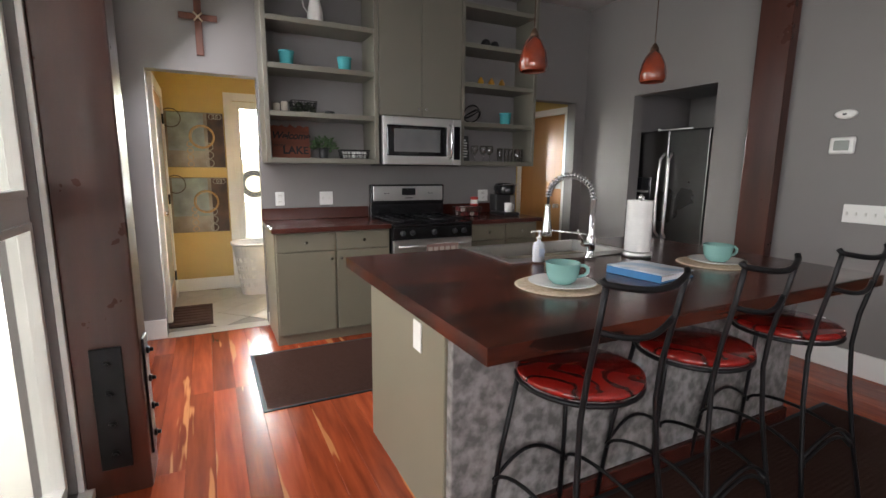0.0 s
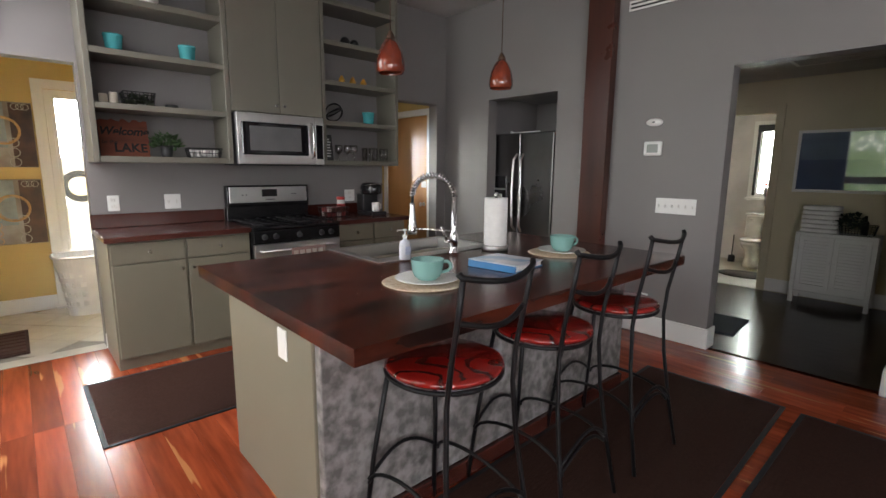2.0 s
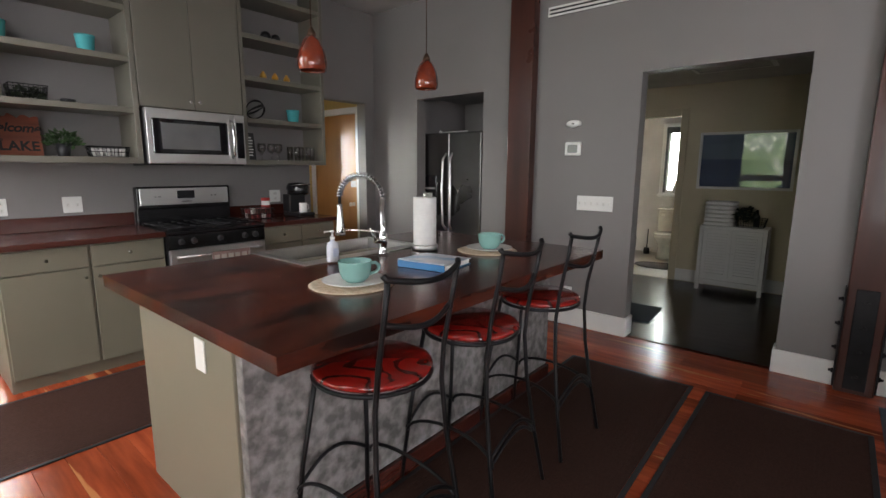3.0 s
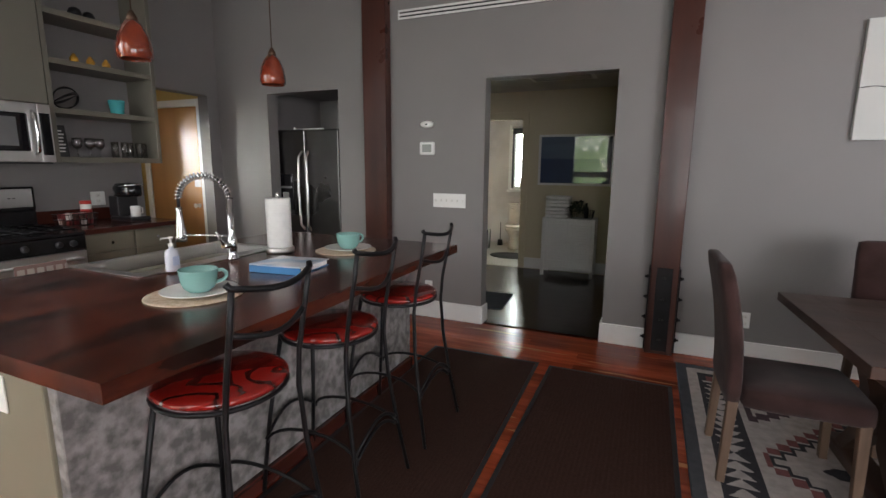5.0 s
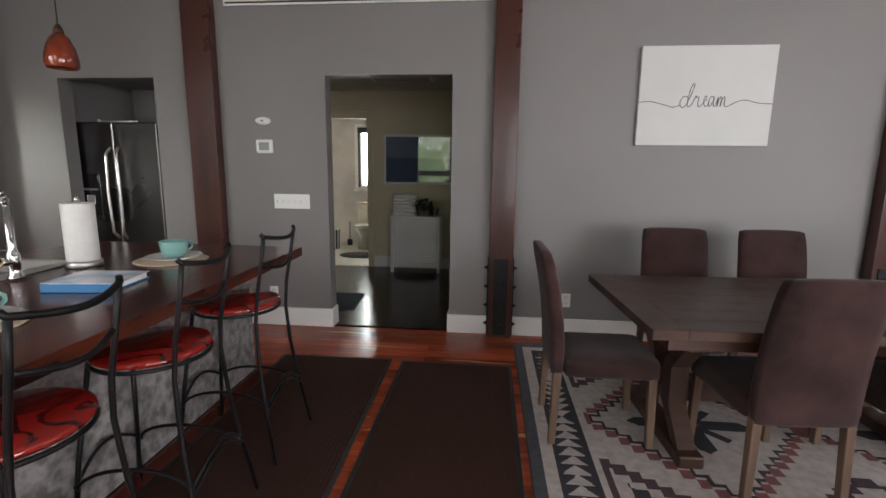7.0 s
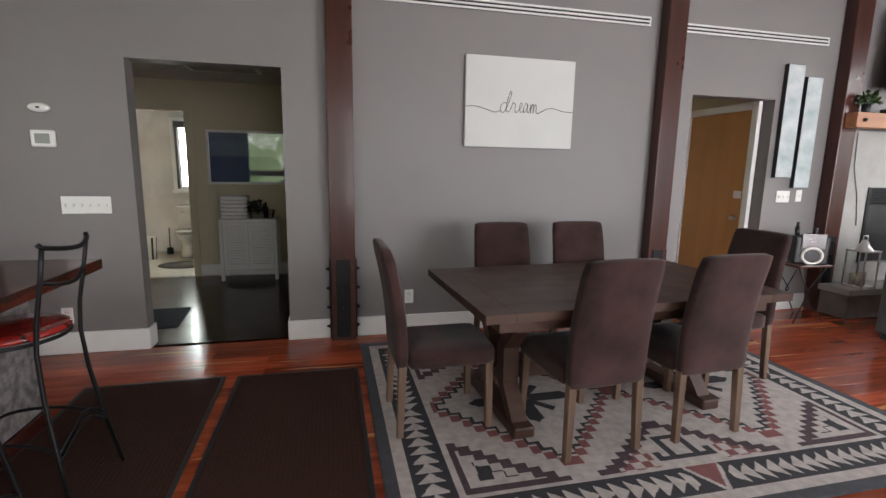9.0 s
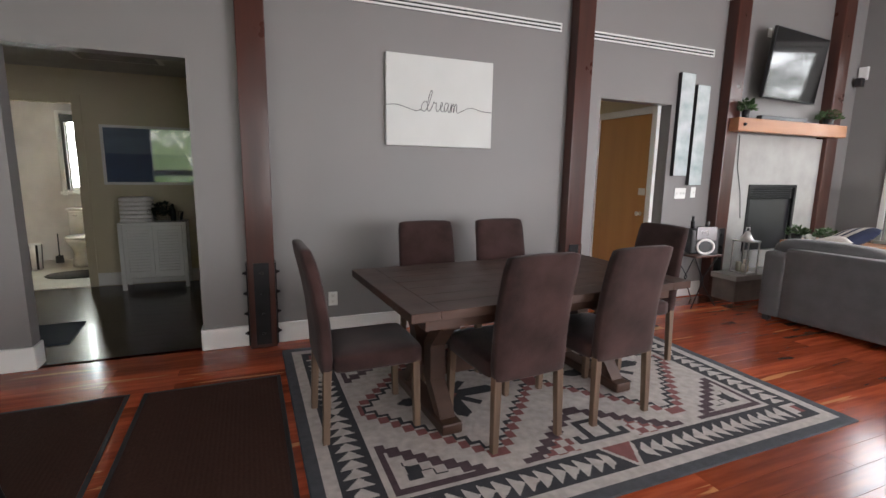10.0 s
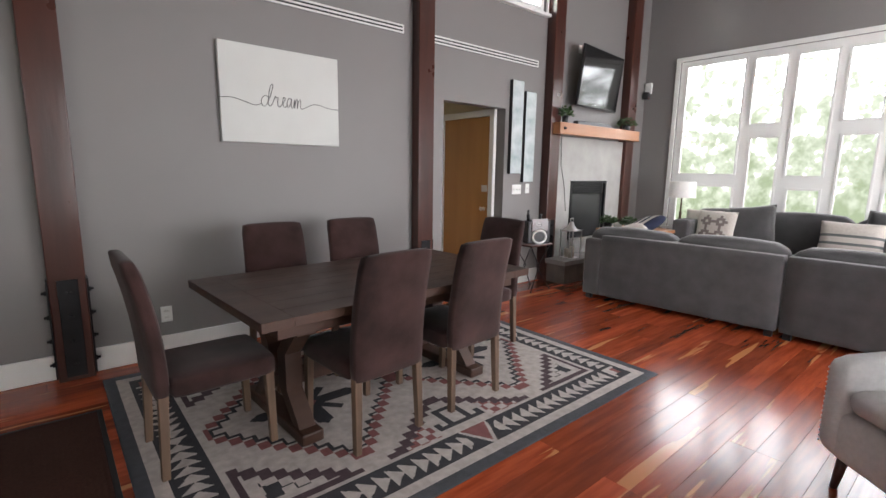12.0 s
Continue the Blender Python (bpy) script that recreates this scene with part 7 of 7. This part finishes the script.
bm = nb(); box(bm, -0.15, -0.075, 0, 0.15, 0.075, 0.27, 0.02, 3)
part("body", bm, M_BLACKP, rd)
bm = nb(); box(bm, -0.10, -0.082, 0.155, 0.11, -0.0755, 0.30, 0.006, 2)
part("face", bm, M_BLACKSTEEL, rd)
bm = nb(); ring_pts = [(0.0 + 0.085 * math.cos(2 * math.pi * k / 24), -0.085, 0.085 + 0.075 * math.sin(2 * math.pi * k / 24)) for k in range(24)]; tube(bm, ring_pts, 0.014, 8, closed=True)
part("speaker_ring", bm, M_CERAMIC, rd, "white speaker ring")
bm = nb(); tube(bm, [(0, -0.076, 0.085), (0, -0.084, 0.085)], 0.07, 20)
part("speaker_cone", bm, M_BLACKP, rd)
bm = nb(); tube(bm, [(-0.11, 0, 0.27), (-0.115, 0, 0.35)], 0.022, 10); tube(bm, [(-0.115, 0, 0.35), (-0.115, 0, 0.40)], 0.014, 8)
part("microphone", bm, M_BLACKP, rd)
bm = nb(); tube(bm, [(0.05, 0.02, 0.27), (0.055, 0.02, 0.35)], 0.020, 10)
part("microphone", bm, M_BLACKP, rd)

# lantern and things on the hearth
ln = thing("lantern", "clear glass floor lantern with cream candles on the hearth", "lantern", pose(5.54, 3.63, 0.306))
bm = nb()
for sx in (-1, 1):
    for sy in (-1, 1):
        box(bm, sx * 0.09 - 0.006, sy * 0.09 - 0.006, 0.0, sx * 0.09 + 0.006, sy * 0.09 + 0.006, 0.36)
box(bm, -0.1, -0.1, 0.0, 0.1, 0.1, 0.012); box(bm, -0.1, -0.1, 0.361, 0.1, 0.1, 0.375)
part("frame", bm, M_STEEL, ln)
bm = nb(); lathe(bm, [(0.1, 0.376), (0.05, 0.43), (0.03, 0.47), (0, 0.48)], 4); tube(bm, [(-0.03, 0, 0.47), (-0.03, 0, 0.52), (0.03, 0, 0.52), (0.03, 0, 0.47)], 0.005, 6)
part("roof", bm, M_STEEL, ln)
for i, (x, y, h) in enumerate(((-0.03, -0.03, 0.10), (0.035, 0.0, 0.15), (-0.02, 0.045, 0.12))):
    bm = nb(); lathe(bm, [(0, 0.0125), (0.03, 0.0125), (0.03, h), (0, h - 0.004)], 16, x, y, 0)
    part("candle", bm, bpy.data.materials["cream_wax"], ln)

ct = thing("coffee_table", "low orange-brown wooden coffee table", "table", pose(6.25, 3.10, 0))
bm = nb(); box(bm, -0.40, -0.35, 0.66, 0.35, 0.37, 0.70, 0.005)
part("top", bm, M_MANTEL, ct)
for sx in (-1, 1):
    for y in (-0.30, 0.32):
        bm = nb(); box(bm, sx * 0.30 - 0.03, y - 0.03, 0, sx * 0.30 + 0.03, y + 0.03, 0.659)
        part("leg", bm, M_MANTEL, ct)
potted(pose(6.00, 3.39, 0.7005), M_BLACKP, 0.06, 0.07, "small green plant on the low table", 120, 0.06, 1.5, 1.3, 21)
potted(pose(6.06, 3.13, 0.7005), M_BLACKP, 0.06, 0.07, "small green plant on the low table", 120, 0.06, 1.5, 1.3, 22)
bm = nb(); lathe(bm, [(0, 0), (0.04, 0.004), (0.055, 0.04), (0.04, 0.075), (0.01, 0.085), (0, 0.085)], 16)
solid("white_vase", bm, M_CERAMIC, "small round white vase on the low table", "vase", m=pose(6.02, 3.26, 0.7005))

# ---------------------------------------------------------------- sofas
def pillow(name, m, w, h, dpt, mat, label, motif=None):
    t = thing(name, label, "pillow", m, "")
    bm = nb()
    n = 14
    g = {}
    for s in (1, -1):
        for i in range(n + 1):
            for j in range(n + 1):
                u, v = 2 * i / n - 1, 2 * j / n - 1
                if s == -1 and (i in (0, n) or j in (0, n)):
                    g[s, i, j] = g[1, i, j]
                    continue
                e = max(0.0, (1 - u ** 4) * (1 - v ** 4)) ** 0.55
                k = 1 - 0.06 * (u * u * (1 - abs(v)) + v * v * (1 - abs(u))) * 0.8
                g[s, i, j] = bm.verts.new((u * w / 2 * k, s * dpt / 2 * e, v * h / 2 * k))
    for s in (1, -1):
        for i in range(n):
            for j in range(n):
                f = bm.faces.new((g[s, i, j], g[s, i + 1, j], g[s, i + 1, j + 1], g[s, i, j + 1]))
                f.smooth = True
                if motif:
                    f.material_index = motif(i, j, n)
    part("cover", bm, mat, t)
    return t


def sofa(m, length, label, arms, seats, lift=0.0):
    """Local: runs along x, faces +y, back at y = 0."""
    t = thing("sofa", label, "sofa", m, "sectional sofa pieces")
    bm = nb(); cushion(bm, 0, 0.02, 0.05, length, 0.92, 0.30, 0.004, 8, 0.03)
    part("base", bm, M_SOFA, t)
    bm = nb(); cushion(bm, 0.19 if -1 in arms else 0, 0, 0.06, length - (0.19 if 1 in arms else 0), 0.20, 0.735 + lift, 0.004, 12, 0.018)
    part("back_frame", bm, M_SOFA, t)
    for k in range(seats):
        a, b = length * k / seats, length * (k + 1) / seats
        bm = nb(); cushion(bm, a + 0.01, 0.20, 0.302, b - 0.01, 0.95, 0.47, 0.018, 8, 0.05)
        part("seat_cushion", bm, M_SOFA, t)
        bm = nb(); cushion(bm, a + 0.015, 0.10, 0.48, b - 0.015, 0.36, 0.795 + lift + 0.012 * (k % 2), 0.03, 9, 0.085)
        part("back_cushion", bm, M_SOFA, t)
    for s in arms:
        x0 = 0 - 0.001 if s < 0 else length - 0.20
        bm = nb(); cushion(bm, x0, 0.0, 0.055, x0 + 0.20, 0.94, 0.685 + lift, 0.004, 12, 0.022)
        part("arm", bm, M_SOFA, t)
    for x in (0.06, length - 0.06):
        for y in (0.07, 0.86):
            bm = nb(); box(bm, x - 0.03, y - 0.03, 0.0, x + 0.03, y + 0.03, 0.052, 0.003)
            part("foot", bm, M_BLACKP, t)
    return t


S90 = pose(0, 0, 0, 0, 0, -90)
sofa(pose(4.97, 3.05, 0, 0, 0, 4.5) @ S90, 1.86, "charcoal sectional sofa piece with its back to the dining table", (-1,), 2)
sofa(pose(5.12, 1.18, 0) @ S90, 1.95, "charcoal sectional sofa piece beside the armchair", (), 2)
sofa(pose(7.48, 0.25, 0) @ pose(0, 0, 0, 0, 0, 90), 2.55, "charcoal sofa under the big window", (-1, 1), 3, 0.15)

M_LINEN = material("natural_linen", (0.52, 0.48, 0.44), 0.95, 0, (0.45, 0.41, 0.37), 50, 0.4, 240)
M_LINEND = material("brown_motif", (0.20, 0.165, 0.16), 0.95)
M_STRIPE = material("navy_stripe", (0.015, 0.02, 0.05), 0.9)
def motif_diamond(i, j, n):
    for ci, cj in ((4, 4), (4, 9), (9, 4), (9, 9)):
        q = abs(i - ci) + abs(j - cj)
        if q in (1, 2): return 1
    return 0
pillow("throw_pillow", pose(6.76, 2.36, 0.74, 14, 0, 86), 0.46, 0.46, 0.16, [M_LINEN, M_LINEND], "cream pillow with brown diamond motifs on the sofa", motif_diamond)
pillow("throw_pillow", pose(6.90, 2.56, 0.74, 14, 0, 98), 0.44, 0.44, 0.15, [M_LINEN, M_LINEND], "plain cream pillow on the sofa")
pillow("throw_pillow", pose(6.80, 1.05, 0.74, 14, 0, 90), 0.55, 0.40, 0.15, [M_LINEN, material("teal_stripe", (0.13, 0.14, 0.14), 0.9)], "cream pillow with thin stripes on the sofa", lambda i, j, n: 1 if j in (5, 8) else 0)
pillow("throw_pillow", pose(6.93, 2.02, 0.80, 16, 8, 90), 0.52, 0.50, 0.18, [M_SOFA], "charcoal pillow on the sofa")
pillow("throw_pillow", pose(6.95, 0.72, 0.80, 16, -6, 92), 0.54, 0.50, 0.18, [M_SOFA], "charcoal pillow on the sofa")
pillow("throw_pillow", pose(5.70, 2.76, 0.80, 62, 10, 60), 0.42, 0.42, 0.14, [M_LINEN, M_STRIPE], "white and navy striped pillow on the sofa", lambda i, j, n: 1 if i % 4 < 2 else 0)
pillow("throw_pillow", pose(5.52, 2.84, 0.74, 70, 0, 30), 0.42, 0.42, 0.14, [M_LINEN], "cream pillow lying on the sofa")

# lamp on its stand
ls = thing("lamp_stand", "round dark side table behind the sofa", "side table", pose(7.28, 3.02, 0))
bm = nb(); lathe(bm, [(0, 0.56), (0.20, 0.56), (0.21, 0.57), (0.20, 0.585), (0, 0.585)], 24)
part("top", bm, M_POST, ls)
bm = nb(); lathe(bm, [(0, 0), (0.14, 0), (0.13, 0.02), (0.025, 0.05), (0.022, 0.55), (0, 0.559)], 18)
part("pedestal", bm, M_POST, ls)
tl_ = thing("table_lamp", "table lamp with a white drum shade and turned bronze base", "lamp", pose(7.22, 3.0, 0.5855))
bm = nb(); lathe(bm, [(0, 0), (0.075, 0), (0.075, 0.015), (0.03, 0.03), (0.02, 0.07), (0.038, 0.12), (0.03, 0.19), (0.014, 0.24), (0.022, 0.28), (0.012, 0.31), (0.010, 0.56), (0, 0.56)], 20)
part("base", bm, M_BRONZE, tl_)
bm = nb(); lathe(bm, [(0.178, 0.505), (0.165, 0.725), (0.162, 0.725), (0.175, 0.505), (0.178, 0.505)], 32)
part("shade", bm, M_PAPER, tl_, "white fabric drum shade")
sk = thing("wall_speaker", "small white and black speaker on the grey wall", "speaker", pose(EAST - 0.001, 3.88, 2.66, 0, 0, 90))
bm = nb(); box(bm, -0.05, 0.0, -0.02, 0.05, 0.04, 0.14, 0.006, 2)
part("panel", bm, M_WHITE, sk)
bm = nb(); box(bm, -0.04, 0.041, -0.11, 0.04, 0.12, 0.0, 0.012, 2)
part("camera_body", bm, M_BLACKP, sk)

# armchair
ac = thing("armchair", "pale grey linen armchair with nailhead trim", "armchair", pose(3.03, -0.06, 0, 0, 0, 50))
bm = nb(); cushion(bm, -0.36, -0.34, 0.16, 0.36, 0.36, 0.40, 0.01, 8, 0.04)
part("seat_base", bm, M_ARMCH, ac)
bm = nb(); cushion(bm, -0.27, -0.22, 0.40, 0.27, 0.37, 0.52, 0.02, 8, 0.05)
part("seat_cushion", bm, M_ARMCH, ac)
bm = nb(); cushion(bm, -0.37, -0.44, 0.16, 0.37, -0.26, 0.95, 0.012, 8, 0.06)
part("backrest", bm, M_ARMCH, ac)
for s in (-1, 1):
    bm = nb(); cushion(bm, s * 0.33 - 0.07, -0.36, 0.17, s * 0.33 + 0.07, 0.37, 0.655, 0.008, 9, 0.055)
    for v in bm.verts:
        if v.co.z > 0.4:
            v.co.z -= 0.10 * max(0, (v.co.y + 0.05)) ** 1.2
    arm = part("arm", bm, M_ARMCH, ac)
    for k in range(16):
        bm = nb(); lathe(bm, [(0, 0), (0.006, 0), (0.004, 0.003), (0, 0.004)], 8)
        o = part("nailhead", bm, M_STEEL, arm)
        o.matrix_basis = pose(s * 0.402, 0.34 - 0.0, 0.19 + 0.024 * k, 0, 90 * s, 0)
    for y in (-0.36, 0.30):
        bm = nb(); tube(bm, [(s * 0.30, y, 0.17), (s * 0.32, y * 1.03, 0.0)], [0.024, 0.015], 8)
        part("leg", bm, M_POST, ac)
# ---------------------------------------------------------------- floors, piece by piece
bm = nb(); box(bm, K - TH, -2.6, -0.10, EAST + TH, W + 0.005, -0.014)
floor = solid("floor", bm, M_GROUT, "red hardwood strip floor with pale streaks", "floor", "structure")
PW = 0.127
plank_meshes = {}
def plank_mesh(l, mat=None):
    key = l
    l = (l, mat is None)
    if l not in plank_meshes:
        b = nb(); box(b, 0, 0.0003, -0.0135, key - 0.0006, PW - 0.0003, 0.0, 0.0008)
        plank_meshes[l] = mesh_of("plank", b, mat or M_PLANK)
    return plank_meshes[l]


rng = random.Random(5)
def lay(x0, x1, y0, y1, parent, z=0.0, mat=None):
    y = y0
    n = 0
    while y < y1 - 0.01:
        x = x0 - rng.choice((0.0, 0.4, 0.8, 1.2))
        while x < x1:
            l = rng.choice((1.2, 1.6, 2.0, 2.4))
            a, b = max(x, x0), min(x + l, x1)
            l2 = round(b - a, 2)
            if l2 > 0.05:
                o = new("plank", plank_mesh(l2, mat))
                o.parent = parent
                o.location = (a, y, z)
                n += 1
            x += l
        y += PW
    return n


lay(K, EAST, SOUTH, W - 0.01, floor)
bm = nb()
y = -2.46
while y < SOUTH - 0.02:
    box(bm, -0.6, y, -0.0135, EAST, min(y + PW, SOUTH) - 0.0006, 0.0)
    y += PW
south_boards = part("plank_field", bm, M_PLANK, floor)
south_boards["kind"] = "stuff"

bm = nb(); box(bm, -2.35, W + 0.006, -0.10, 1.4, HB, -0.014)
hall_floor = solid("floor_hall", bm, M_GROUT, "dark hardwood floor of the hall", "floor", "structure")
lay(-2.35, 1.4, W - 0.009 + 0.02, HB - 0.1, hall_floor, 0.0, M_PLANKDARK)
bm = nb(); box(bm, 3.3, W + 0.006, -0.10, 4.56, 5.6, -0.001)
solid("floor_entry", bm, M_PLANK, "hardwood floor of the entry lobby", "floor", "structure")
bm = nb(); box(bm, -3.6, W + 0.006, -0.10, -2.45, 5.0, -0.001)
solid("floor_alcove", bm, M_PLANK, "hardwood floor under the refrigerator", "floor", "structure")
bm = nb(); box(bm, -3.0, HB, -0.10, -0.6, 8.55, -0.001)
solid("floor_bath", bm, M_TILE, "pale tiled bathroom floor", "floor", "structure")
bm = nb(); box(bm, -5.6, 2.1, -0.10, K - TH + 0.0, 3.9, -0.001)
solid("floor_lobby", bm, M_TILE, "pale tiled lobby floor", "floor", "structure")
# laundry tiles, laid on the diagonal
bm = nb(); box(bm, LX - 0.1, -0.62, -0.10, K - 0.005, 1.72, -0.006)
laundry_floor = solid("floor_laundry", bm, M_GROUT, "beige tile floor laid on the diagonal", "floor", "structure")
TS = 0.33
b = nb(); box(b, -TS / 2 + 0.003, -TS / 2 + 0.003, -0.0055, TS / 2 - 0.003, TS / 2 - 0.003, 0.0, 0.001)
tile_mesh = mesh_of("tile", b, M_TILE)
for i in range(-9, 10):
    for j in range(-9, 10):
        x = -4.95 + (i - j) * TS * 0.7071
        y = 0.5 + (i + j) * TS * 0.7071
        r = TS * 0.7071
        if LX + 0.02 < x - r + 0.25 and x + r < K + 0.06 and -0.75 < y < 1.8:
            o = new("tile", tile_mesh)
            o.parent = laundry_floor
            o.matrix_basis = pose(x, y, 0, 0, 0, 45)
bm = nb(); box(bm, K - 0.12, -0.37, -0.004, K + 0.02, 0.415, 0.004, 0.002)
solid("threshold", bm, M_TILE, "pale threshold strip", "threshold", "structure")
